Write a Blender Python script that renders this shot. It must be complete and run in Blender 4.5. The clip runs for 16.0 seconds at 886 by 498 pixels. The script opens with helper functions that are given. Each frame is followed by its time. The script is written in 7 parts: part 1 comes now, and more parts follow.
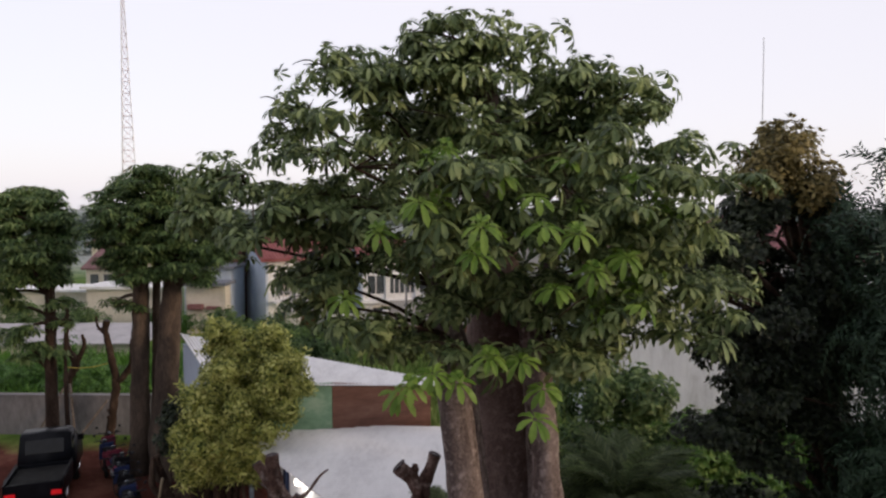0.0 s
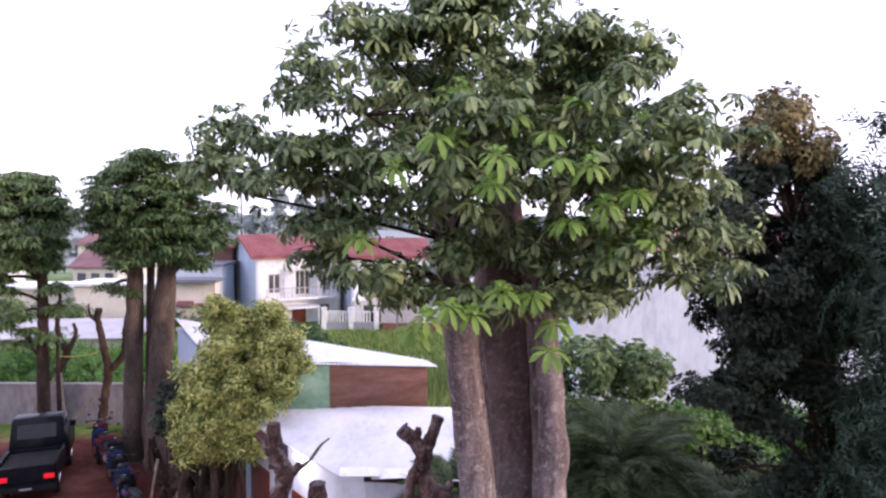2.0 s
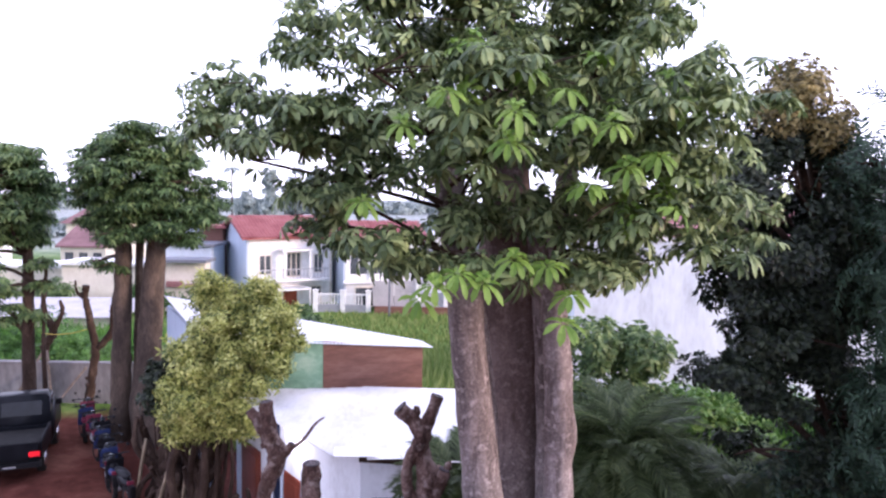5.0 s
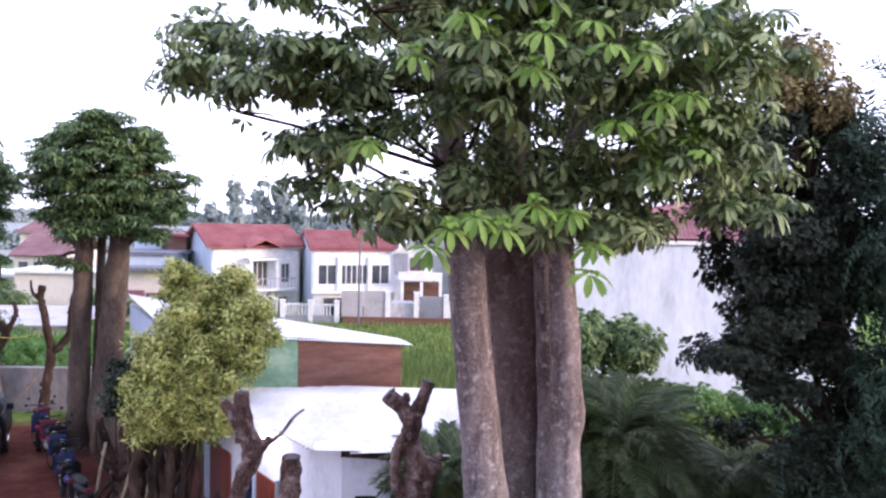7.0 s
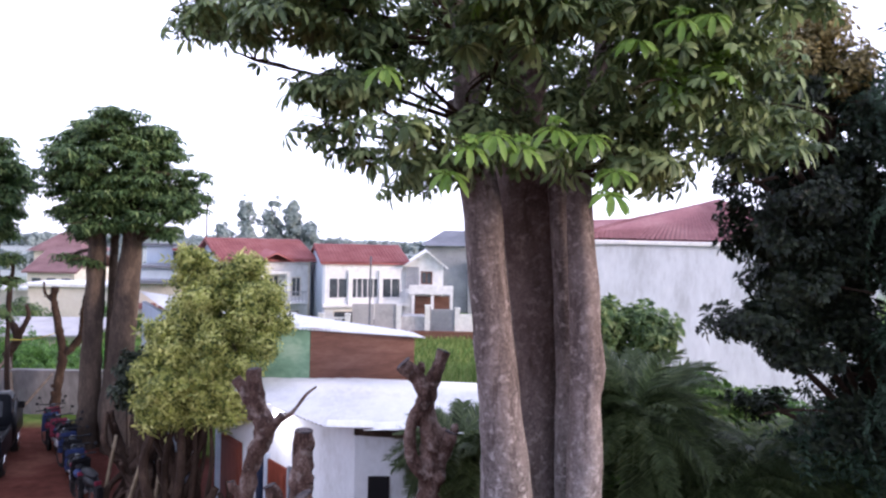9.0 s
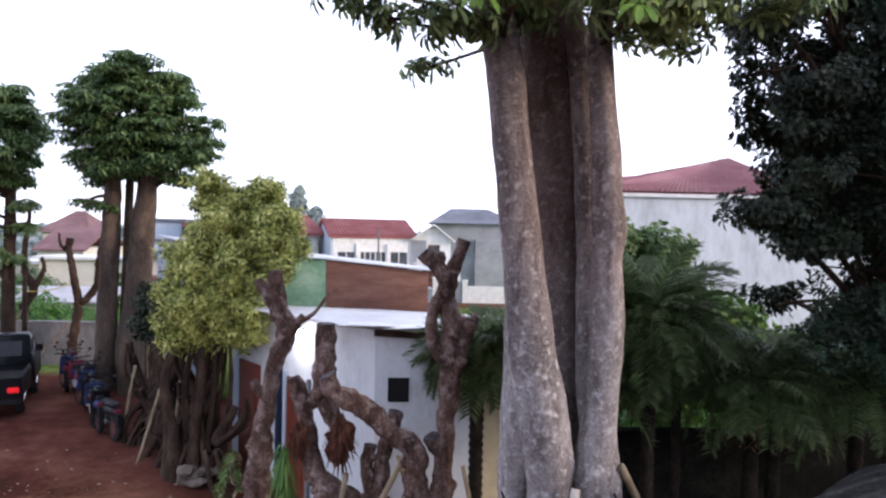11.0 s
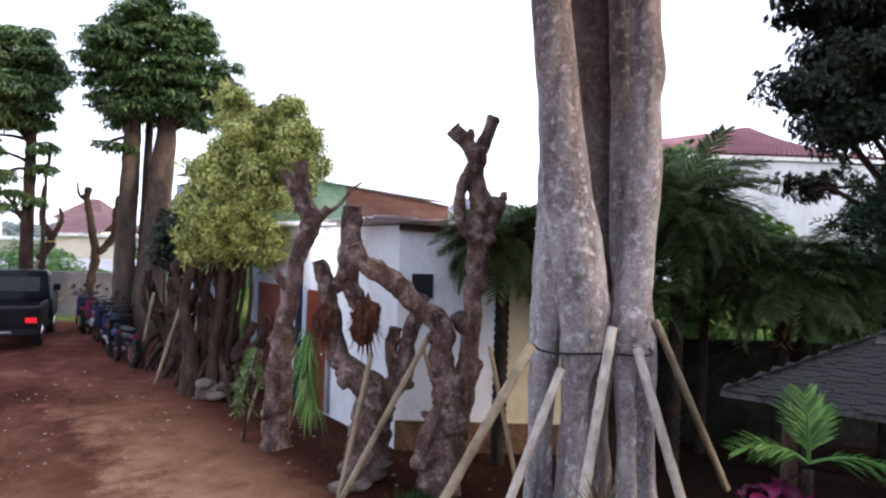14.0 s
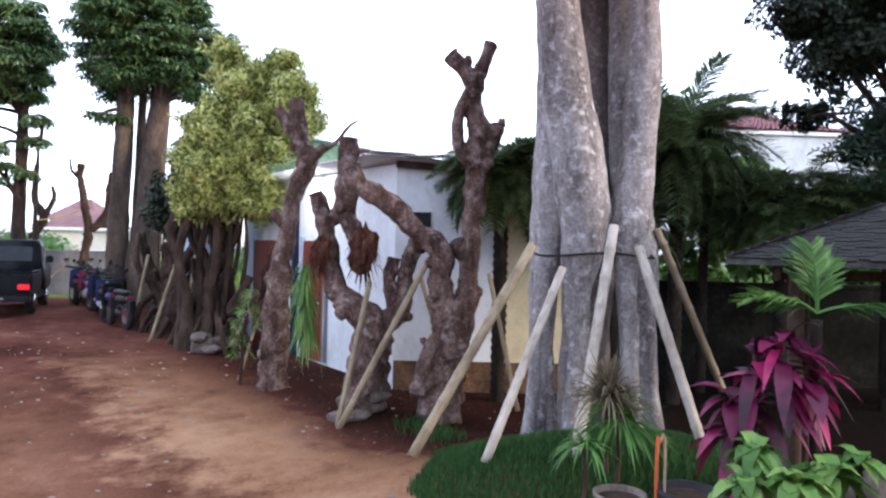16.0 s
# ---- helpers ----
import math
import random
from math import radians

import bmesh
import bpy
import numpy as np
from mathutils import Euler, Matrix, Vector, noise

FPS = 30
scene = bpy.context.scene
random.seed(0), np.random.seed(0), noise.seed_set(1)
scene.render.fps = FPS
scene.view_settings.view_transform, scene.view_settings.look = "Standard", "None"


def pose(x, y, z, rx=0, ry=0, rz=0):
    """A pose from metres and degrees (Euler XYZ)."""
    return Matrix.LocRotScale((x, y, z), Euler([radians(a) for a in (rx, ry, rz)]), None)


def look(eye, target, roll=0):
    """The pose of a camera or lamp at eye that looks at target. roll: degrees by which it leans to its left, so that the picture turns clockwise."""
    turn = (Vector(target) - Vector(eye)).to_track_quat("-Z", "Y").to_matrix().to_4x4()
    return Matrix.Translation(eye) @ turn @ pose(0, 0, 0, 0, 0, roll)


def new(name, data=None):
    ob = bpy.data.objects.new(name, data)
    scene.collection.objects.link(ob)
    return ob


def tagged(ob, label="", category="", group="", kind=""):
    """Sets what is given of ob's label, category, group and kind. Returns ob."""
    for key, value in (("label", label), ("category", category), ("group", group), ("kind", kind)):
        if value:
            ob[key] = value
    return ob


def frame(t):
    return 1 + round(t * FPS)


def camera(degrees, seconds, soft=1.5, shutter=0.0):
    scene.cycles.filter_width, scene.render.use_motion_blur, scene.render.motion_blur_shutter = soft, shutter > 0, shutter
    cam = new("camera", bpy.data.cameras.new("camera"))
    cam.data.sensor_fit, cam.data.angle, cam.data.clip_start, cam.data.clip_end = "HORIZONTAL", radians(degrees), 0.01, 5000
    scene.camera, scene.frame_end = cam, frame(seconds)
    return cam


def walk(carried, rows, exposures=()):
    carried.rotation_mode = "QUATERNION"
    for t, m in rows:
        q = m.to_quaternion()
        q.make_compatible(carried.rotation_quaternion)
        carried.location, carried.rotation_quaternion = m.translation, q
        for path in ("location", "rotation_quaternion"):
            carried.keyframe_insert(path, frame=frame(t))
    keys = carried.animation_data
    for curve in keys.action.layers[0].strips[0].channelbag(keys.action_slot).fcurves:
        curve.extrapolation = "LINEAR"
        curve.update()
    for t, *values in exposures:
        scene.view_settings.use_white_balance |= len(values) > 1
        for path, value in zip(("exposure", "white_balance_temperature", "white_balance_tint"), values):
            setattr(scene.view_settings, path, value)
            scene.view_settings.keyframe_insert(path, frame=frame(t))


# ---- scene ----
cam = camera(66.3, 16.0, soft=2.4)
PATH = [
    (0, (0.409, -0.163, 8.184), (0.365, 1.833, 8.055), -0.04),
    (0.5, (0.304, -0.179, 7.907), (0.289, 1.818, 7.801), 0.04),
    (1, (0.143, -0.251, 7.553), (0.146, 1.748, 7.473), 0.61),
    (1.5, (0.157, -0.267, 7.583), (0.149, 1.731, 7.489), 0.35),
    (2, (0.181, -0.308, 7.592), (0.174, 1.688, 7.482), 0.17),
    (2.5, (0.201, -0.371, 7.582), (0.191, 1.625, 7.463), 0.18),
    (3, (0.200, -0.401, 7.571), (0.197, 1.595, 7.450), 0.50),
    (3.5, (0.181, -0.453, 7.604), (0.159, 1.541, 7.449), -0.27),
    (4, (0.168, -0.400, 7.611), (0.155, 1.591, 7.419), 0.92),
    (4.2, (0.156, -0.310, 7.620), (0.150, 1.679, 7.414), 0.90),
    (6.3, (-0.164, 0.392, 6.836), (-0.094, 2.390, 6.801), 1.80),
    (6.5, (-0.177, 0.424, 6.818), (-0.095, 2.421, 6.752), 1.79),
    (7, (-0.312, 0.523, 6.802), (-0.190, 2.517, 6.707), 1.55),
    (7.5, (-0.279, 0.372, 6.774), (-0.164, 2.368, 6.725), 2.50),
    (8, (-0.291, 0.399, 6.487), (-0.182, 2.396, 6.456), 2.42),
    (8.5, (-0.378, 0.590, 6.137), (-0.284, 2.588, 6.111), 1.22),
    (8.7, (-0.346, 0.609, 6.125), (-0.253, 2.606, 6.100), 1.29),
    (10.8, (-0.529, 0.406, 4.840), (-0.444, 2.404, 4.804), 1.33),
    (11, (-0.540, 0.440, 4.735), (-0.461, 2.438, 4.688), 1.12),
    (11.5, (-0.564, 0.430, 4.506), (-0.483, 2.428, 4.451), 1.43),
    (12, (-0.559, 0.481, 4.201), (-0.477, 2.479, 4.157), 1.66),
    (12.5, (-0.603, 0.496, 3.914), (-0.523, 2.494, 3.881), 1.31),
    (13, (-0.634, 0.541, 3.613), (-0.555, 2.540, 3.582), 1.65),
    (13.5, (-0.764, 0.528, 3.317), (-0.722, 2.528, 3.327), 1.04),
    (14, (-0.745, 0.531, 3.028), (-0.693, 2.530, 3.005), 1.84),
    (14.5, (-0.686, 0.596, 2.828), (-0.626, 2.595, 2.827), 1.80),
    (15, (-0.747, 0.615, 2.526), (-0.686, 2.614, 2.536), 1.17),
    (15.5, (-0.729, 0.616, 2.315), (-0.656, 2.615, 2.343), 1.80),
    (16, (-0.770, 0.595, 1.997), (-0.701, 2.594, 1.996), 1.38),
]
EXPOSURES = [(0.0, -0.48, 6450, 15), (0.4, -0.24, 6250, 19), (1.0, 0.2, 5950, 26), (1.6, 0.55, 5750, 31), (3.0, 0.94, 5600, 32), (4.2, 1.04, 5540, 31), (6.5, 1.0, 5470, 28), (8.0, 1.0, 5470, 28), (8.5, 0.87, 5490, 26), (11.0, 0.56, 5600, 17), (13.0, 0.6, 5700, 15), (14.5, 0.94, 5560, 14), (16.0, 1.18, 5390, 13)]
walk(cam, [(t, look(eye, target, roll)) for t, eye, target, roll in PATH], EXPOSURES)

# ---- world and sun ----
world = bpy.data.worlds.new("evening_sky")
scene.world = world
world.use_nodes = True
wn = world.node_tree
sky = wn.nodes.new("ShaderNodeTexSky")
sky.sky_type = "NISHITA"
sky.sun_disc = False
sky.sun_elevation = radians(13)
sky.sun_rotation = radians(112)
sky.air_density = 1.0
sky.dust_density = 2.0
sky.ozone_density = 1.5
wn.links.new(sky.outputs[0], wn.nodes["Background"].inputs[0])
wn.nodes["Background"].inputs[1].default_value = 0.06
cloud = wn.nodes.new("ShaderNodeBackground")
cloud.inputs[0].default_value = (1.0, 0.97, 1.0, 1)
side = wn.nodes.new("ShaderNodeSeparateXYZ")
wn.links.new(wn.nodes.new("ShaderNodeTexCoord").outputs["Generated"], side.inputs[0])
glow = wn.nodes.new("ShaderNodeMath")
glow.operation = "MULTIPLY_ADD"
glow.inputs[1].default_value, glow.inputs[2].default_value = 0.28, 0.9
wn.links.new(side.outputs[1], glow.inputs[0])
wn.links.new(glow.outputs[0], cloud.inputs[1])
both_layers = wn.nodes.new("ShaderNodeAddShader")
wn.links.new(wn.nodes["Background"].outputs[0], both_layers.inputs[0])
wn.links.new(cloud.outputs[0], both_layers.inputs[1])
wn.links.new(both_layers.outputs[0], wn.nodes["World Output"].inputs[0])
sun_data = bpy.data.lights.new("sun", "SUN")
sun_data.energy = 1.6
sun_data.angle = radians(12)
sun_data.color = (1.0, 0.76, 0.52)
sun = new("sun", sun_data)
sun.matrix_world = look((0, 0, 0), (math.sin(radians(112)) * -1, math.cos(radians(112)) * -1, -math.tan(radians(13))))


# ---- materials ----
def nodes_of(name, rough=0.8, metal=0.0, spec=0.3):
    m = bpy.data.materials.new(name)
    m.use_nodes = True
    t = m.node_tree
    b = t.nodes["Principled BSDF"]
    b.inputs["Roughness"].default_value = rough
    b.inputs["Metallic"].default_value = metal
    b.inputs["Specular IOR Level"].default_value = spec
    return m, t, b


def add(t, kind, **values):
    n = t.nodes.new(kind)
    for key, value in values.items():
        n.inputs[key.replace("_", " ")].default_value = value
    return n


def coords(t, scale=(1, 1, 1), kind="Object"):
    c = t.nodes.new("ShaderNodeTexCoord")
    mp = t.nodes.new("ShaderNodeMapping")
    mp.inputs["Scale"].default_value = scale
    t.links.new(c.outputs[kind], mp.inputs["Vector"])
    return mp.outputs[0]


def noise_of(t, vec, scale, detail=4.0, rough=0.6, distort=0.0):
    n = add(t, "ShaderNodeTexNoise", Scale=scale, Detail=detail, Roughness=rough, Distortion=distort)
    t.links.new(vec, n.inputs["Vector"])
    return n.outputs[0]


def ramp(t, fac, stops):
    r = t.nodes.new("ShaderNodeValToRGB")
    e = r.color_ramp.elements
    while len(e) < len(stops):
        e.new(0.5)
    for el, (p, c) in zip(e, stops):
        el.position = p
        el.color = (*c, 1) if len(c) == 3 else c
    t.links.new(fac, r.inputs[0])
    return r.outputs[0]


def mix(t, fac, a, b, mode="MIX"):
    n = t.nodes.new("ShaderNodeMix")
    n.data_type, n.blend_type = "RGBA", mode
    for k, v in ((0, fac), (6, a), (7, b)):
        if isinstance(v, (int, float)):
            n.inputs[k].default_value = v
        elif isinstance(v, tuple):
            n.inputs[k].default_value = (*v, 1)
        else:
            t.links.new(v, n.inputs[k])
    return n.outputs[2]


def math_node(t, op, a, b=0.0):
    n = t.nodes.new("ShaderNodeMath")
    n.operation = op
    for k, v in ((0, a), (1, b)):
        if isinstance(v, (int, float)):
            n.inputs[k].default_value = v
        else:
            t.links.new(v, n.inputs[k])
    return n.outputs[0]


def bump(t, b, height, strength=0.3, dist=0.02):
    n = add(t, "ShaderNodeBump", Strength=strength, Distance=dist)
    t.links.new(height, n.inputs["Height"])
    t.links.new(n.outputs[0], b.inputs["Normal"])


def mottled(name, dark, mid, light, scale=4.0, fine=30.0, rough=0.85, stretch=(1, 1, 1), bumps=0.4, dist=0.02, spec=0.2, kind="Object"):
    """Two scales of noise over three tones, with relief."""
    m, t, b = nodes_of(name, rough, 0.0, spec)
    v = coords(t, stretch, kind)
    big, small = noise_of(t, v, scale, 5.0, 0.65), noise_of(t, v, fine, 6.0, 0.7)
    both = math_node(t, "ADD", math_node(t, "MULTIPLY", big, 0.65), math_node(t, "MULTIPLY", small, 0.35))
    c = ramp(t, both, [(0.34, dark), (0.5, mid), (0.66, light)])
    t.links.new(c, b.inputs["Base Color"])
    bump(t, b, both, bumps, dist)
    return m


def leafy(name, dark, mid, light, rough=0.5, lucid=0.25, spec=0.35, size=0.7):
    """Leaf: each leaf has its own tone, clumps vary, some light passes through."""
    m, t, b = nodes_of(name, rough, 0.0, spec)
    geo = t.nodes.new("ShaderNodeNewGeometry")
    info = t.nodes.new("ShaderNodeObjectInfo")
    big = noise_of(t, coords(t), size, 2.0)
    f = math_node(t, "ADD", math_node(t, "MULTIPLY", geo.outputs["Random Per Island"], 0.5), math_node(t, "MULTIPLY", big, 0.55))
    f = math_node(t, "ADD", f, math_node(t, "MULTIPLY", math_node(t, "SUBTRACT", info.outputs["Random"], 0.5), 0.2))
    c = ramp(t, f, [(0.25, dark), (0.52, mid), (0.85, light)])
    t.links.new(c, b.inputs["Base Color"])
    tr = t.nodes.new("ShaderNodeBsdfTranslucent")
    t.links.new(c, tr.inputs[0])
    ms = t.nodes.new("ShaderNodeMixShader")
    ms.inputs[0].default_value = lucid
    t.links.new(b.outputs[0], ms.inputs[1])
    t.links.new(tr.outputs[0], ms.inputs[2])
    t.links.new(ms.outputs[0], t.nodes["Material Output"].inputs[0])
    return m


LEAF = leafy("leaf_green", (0.023, 0.041, 0.018), (0.115, 0.17, 0.064), (0.37, 0.45, 0.19), lucid=0.26, size=1.1)
LEAF_NEW = leafy("leaf_new_growth", (0.1, 0.2, 0.025), (0.17, 0.29, 0.045), (0.26, 0.4, 0.08), lucid=0.35)
LEAF_PAD = leafy("leaf_pad_green", (0.035, 0.068, 0.028), (0.13, 0.215, 0.078), (0.33, 0.42, 0.165), lucid=0.4)
LEAF_YELLOW = leafy("leaf_variegated", (0.09, 0.125, 0.028), (0.45, 0.475, 0.12), (0.86, 0.84, 0.35), size=2.4)
LEAF_DARK = leafy("leaf_dark", (0.007, 0.013, 0.008), (0.017, 0.028, 0.015), (0.066, 0.085, 0.045), lucid=0.14)
LEAF_BLUE = leafy("leaf_blue_green", (0.01, 0.024, 0.015), (0.026, 0.055, 0.033), (0.062, 0.112, 0.064), lucid=0.16)
LEAF_BRONZE = leafy("leaf_bronze", (0.08, 0.075, 0.03), (0.27, 0.22, 0.085), (0.52, 0.43, 0.18), size=2.0)
LEAF_PALM = leafy("leaf_palm", (0.048, 0.068, 0.029), (0.103, 0.146, 0.061), (0.23, 0.28, 0.12), rough=0.5, lucid=0.4)
LEAF_BUSH = leafy("leaf_bush", (0.03, 0.08, 0.015), (0.07, 0.17, 0.03), (0.15, 0.3, 0.06))
# Pale grey-green for far trees: distance haze put into the leaf colour.
LEAF_HAZED = leafy("leaf_hazed", (0.24, 0.29, 0.28), (0.33, 0.39, 0.37), (0.42, 0.48, 0.45), size=0.2)
LEAF_MAGENTA = leafy("leaf_magenta", (0.02, 0.004, 0.012), (0.17, 0.013, 0.065), (0.74, 0.045, 0.21), rough=0.4, spec=0.4, size=5.0)
LEAF_LIME = leafy("leaf_lime", (0.04, 0.1, 0.015), (0.11, 0.22, 0.04), (0.25, 0.37, 0.1), rough=0.45)
LEAF_FERN = leafy("leaf_fern", (0.035, 0.1, 0.018), (0.085, 0.2, 0.035), (0.17, 0.31, 0.07))
LEAF_STRAP = leafy("leaf_strap", (0.05, 0.12, 0.02), (0.115, 0.235, 0.045), (0.27, 0.41, 0.11), lucid=0.3)
LEAF_SPIKE = leafy("leaf_spike", (0.07, 0.055, 0.03), (0.17, 0.13, 0.075), (0.42, 0.38, 0.25), size=4.0)
LEAF_DRY = leafy("leaf_dry", (0.1, 0.06, 0.025), (0.2, 0.13, 0.05), (0.32, 0.23, 0.1))
GRASS = leafy("grass_blade", (0.03, 0.09, 0.012), (0.07, 0.18, 0.025), (0.14, 0.28, 0.05), rough=0.6)
LAWN = leafy("lawn_blade", (0.014, 0.046, 0.01), (0.036, 0.1, 0.02), (0.09, 0.18, 0.04), rough=0.6)
GRASS_DRY = leafy("grass_tall", (0.08, 0.14, 0.03), (0.17, 0.24, 0.06), (0.33, 0.36, 0.13), rough=0.7)
def bark_with_lichen(name, dark, mid, light, pale, scar, scale=2.6, spot=13.0, cover=0.8, upper=None):
    """Bark in three tones, with pale lichen spots and darker cross scars."""
    m, t, b = nodes_of(name, 0.92, 0.0, 0.15)
    v, flat = coords(t), coords(t, (1.8, 1.8, 0.35))
    big, small = noise_of(t, coords(t, (1, 1, 0.5)), scale, 5, 0.65), noise_of(t, v, 30, 6, 0.7)
    both = math_node(t, "ADD", math_node(t, "MULTIPLY", big, 0.6), math_node(t, "MULTIPLY", small, 0.4))
    c = ramp(t, both, [(0.36, dark), (0.5, mid), (0.64, light)])
    spots, scars = noise_of(t, v, spot, 4, 0.65, 0.0), noise_of(t, flat, 5.0, 4, 0.6, 0.0)
    c = mix(t, ramp(t, scars, [(0.54, (0, 0, 0)), (0.66, (0.6, 0.6, 0.6))]), c, scar)
    c = mix(t, ramp(t, spots, [(0.53, (0, 0, 0)), (0.7, (cover, cover, cover))]), c, pale)
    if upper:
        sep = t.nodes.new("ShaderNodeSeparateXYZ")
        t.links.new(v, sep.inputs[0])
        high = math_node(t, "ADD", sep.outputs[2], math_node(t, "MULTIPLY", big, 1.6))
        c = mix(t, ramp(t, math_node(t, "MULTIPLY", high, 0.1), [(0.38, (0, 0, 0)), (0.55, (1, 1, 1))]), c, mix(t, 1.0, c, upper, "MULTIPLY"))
    t.links.new(c, b.inputs["Base Color"])
    h = math_node(t, "ADD", both, math_node(t, "MULTIPLY", math_node(t, "SUBTRACT", spots, scars), 0.5))
    bump(t, b, h, 0.9, 0.035)
    return m


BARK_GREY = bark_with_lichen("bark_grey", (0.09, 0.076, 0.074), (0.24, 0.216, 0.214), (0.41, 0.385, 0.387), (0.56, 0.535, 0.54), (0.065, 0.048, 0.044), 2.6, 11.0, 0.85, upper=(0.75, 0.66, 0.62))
# Smoother bark of the middle stem, also darkened for the shade between stems.
BARK_RECESS = bark_with_lichen("bark_smooth_shaded", (0.075, 0.062, 0.06), (0.18, 0.152, 0.146), (0.29, 0.258, 0.252), (0.38, 0.345, 0.34), (0.07, 0.052, 0.048), 1.6, upper=(0.76, 0.64, 0.6))
BARK_STEM = mottled("bark_tan", (0.028, 0.021, 0.017), (0.076, 0.056, 0.043), (0.175, 0.128, 0.094), 2.0, 22, 0.9, (1, 1, 0.35), 0.5, 0.02)
BARK_BROWN = bark_with_lichen("bark_brown", (0.024, 0.013, 0.011), (0.115, 0.071, 0.058), (0.28, 0.205, 0.18), (0.45, 0.375, 0.345), (0.024, 0.013, 0.011), 4.5, 6.5, 0.6)
BARK_DARK = mottled("bark_dark", (0.016, 0.01, 0.007), (0.046, 0.029, 0.021), (0.105, 0.072, 0.052), 4.0, 26, 0.92, (1, 1, 0.4), 0.8, 0.02)
BARK_PALM = mottled("bark_palm", (0.008, 0.006, 0.005), (0.022, 0.017, 0.013), (0.055, 0.043, 0.032), 5.0, 30, 0.95, (1, 1, 0.6), 0.9, 0.03)
CUT_WOOD = mottled("cut_wood_dark", (0.015, 0.012, 0.015), (0.05, 0.04, 0.045), (0.16, 0.13, 0.12), 9, 50, 0.8)
BAMBOO = mottled("bamboo", (0.13, 0.1, 0.065), (0.29, 0.23, 0.15), (0.44, 0.37, 0.27), 4.5, 30, 0.55, (1, 1, 0.3), 0.1)
BAMBOO_PALE = mottled("bamboo_pale", (0.24, 0.2, 0.165), (0.46, 0.41, 0.35), (0.66, 0.61, 0.55), 4.5, 30, 0.6, (1, 1, 0.3), 0.1)
WALL_WHITE = mottled("wall_whitewash", (0.6, 0.61, 0.62), (0.76, 0.78, 0.81), (0.84, 0.86, 0.89), 1.2, 14, 0.9, (1, 1, 0.6), 0.1)
WALL_STAIN = mottled("wall_stained", (0.42, 0.45, 0.48), (0.62, 0.66, 0.71), (0.74, 0.78, 0.83), 0.7, 6, 0.9, (1, 1, 0.35), 0.1)
WALL_FIELD = mottled("wall_field_grey", (0.1, 0.095, 0.095), (0.19, 0.182, 0.185), (0.29, 0.28, 0.285), 0.8, 7, 0.95, (1, 1, 0.4), 0.1)
WALL_BLUE = mottled("wall_pale_blue", (0.38, 0.44, 0.54), (0.47, 0.54, 0.64), (0.55, 0.61, 0.7), 0.6, 6, 0.9, (1, 1, 0.4), 0.05)
WALL_CREAM = mottled("wall_cream", (0.55, 0.5, 0.42), (0.68, 0.63, 0.55), (0.76, 0.72, 0.64), 0.6, 6, 0.9)
WALL_GREY = mottled("wall_grey", (0.2, 0.21, 0.23), (0.3, 0.31, 0.34), (0.38, 0.39, 0.42), 0.6, 6, 0.9)
GATE_GREY = mottled("gate_sheet", (0.3, 0.29, 0.3), (0.42, 0.405, 0.415), (0.5, 0.48, 0.49), 0.9, 9, 0.7)
# Near-black: the shade of the trees is put into the mossy wall's colour.
WALL_DARK = mottled("wall_mossy_shaded", (0.005, 0.005, 0.005), (0.012, 0.012, 0.011), (0.03, 0.031, 0.025), 1.2, 12, 0.98, spec=0.05)
TIN = mottled("tin_sheet", (0.52, 0.51, 0.52), (0.72, 0.715, 0.72), (0.82, 0.81, 0.82), 0.9, 9, 0.45, (1, 0.3, 1), 0.05, 0.01, 0.5)
BOARD_GREEN = mottled("board_green", (0.13, 0.24, 0.16), (0.2, 0.34, 0.23), (0.34, 0.47, 0.34), 1.3, 8, 0.7, (1, 1, 1.5), 0.05)
BOARD_BROWN = mottled("board_brown", (0.1, 0.048, 0.036), (0.165, 0.083, 0.062), (0.24, 0.135, 0.1), 1.4, 9, 0.75, (0.3, 1, 2.5), 0.1)
TILE_RED = mottled("roof_tile_red", (0.22, 0.07, 0.07), (0.31, 0.11, 0.11), (0.39, 0.17, 0.165), 0.8, 12, 0.8)
TILE_PINK = mottled("roof_tile_faded", (0.2, 0.085, 0.09), (0.29, 0.13, 0.14), (0.37, 0.2, 0.2), 0.5, 8, 0.8)
ROOF_GREY = mottled("roof_grey", (0.1, 0.11, 0.13), (0.16, 0.17, 0.2), (0.22, 0.23, 0.27), 0.5, 8, 0.7)
SHINGLE = mottled("shingle_weathered", (0.011, 0.011, 0.011), (0.034, 0.033, 0.032), (0.13, 0.125, 0.115), 2.2, 20, 0.9, (1, 1, 1), 0.5)
DOOR_RED = mottled("door_mahogany", (0.1, 0.022, 0.012), (0.2, 0.05, 0.028), (0.28, 0.085, 0.05), 2, 20, 0.5, (1, 1, 0.15), 0.1)
GLASS_DARK = mottled("window_glass", (0.04, 0.045, 0.055), (0.07, 0.08, 0.09), (0.11, 0.12, 0.13), 0.8, 4, 0.15, (1, 1, 1), 0.0, 0.01, 0.6)
GLASS_CAR = mottled("car_glass_tinted", (0.01, 0.011, 0.014), (0.014, 0.016, 0.02), (0.02, 0.022, 0.028), 1.5, 6, 0.12, (1, 1, 1), 0.0, 0.01, 0.3)
CAR_BLACK = mottled("car_paint_black", (0.006, 0.007, 0.009), (0.009, 0.01, 0.013), (0.015, 0.016, 0.02), 2, 30, 0.35, (1, 1, 1), 0.02, 0.005, 0.12)
RUBBER = mottled("rubber", (0.012, 0.012, 0.012), (0.02, 0.02, 0.02), (0.04, 0.038, 0.035), 6, 40, 0.85)
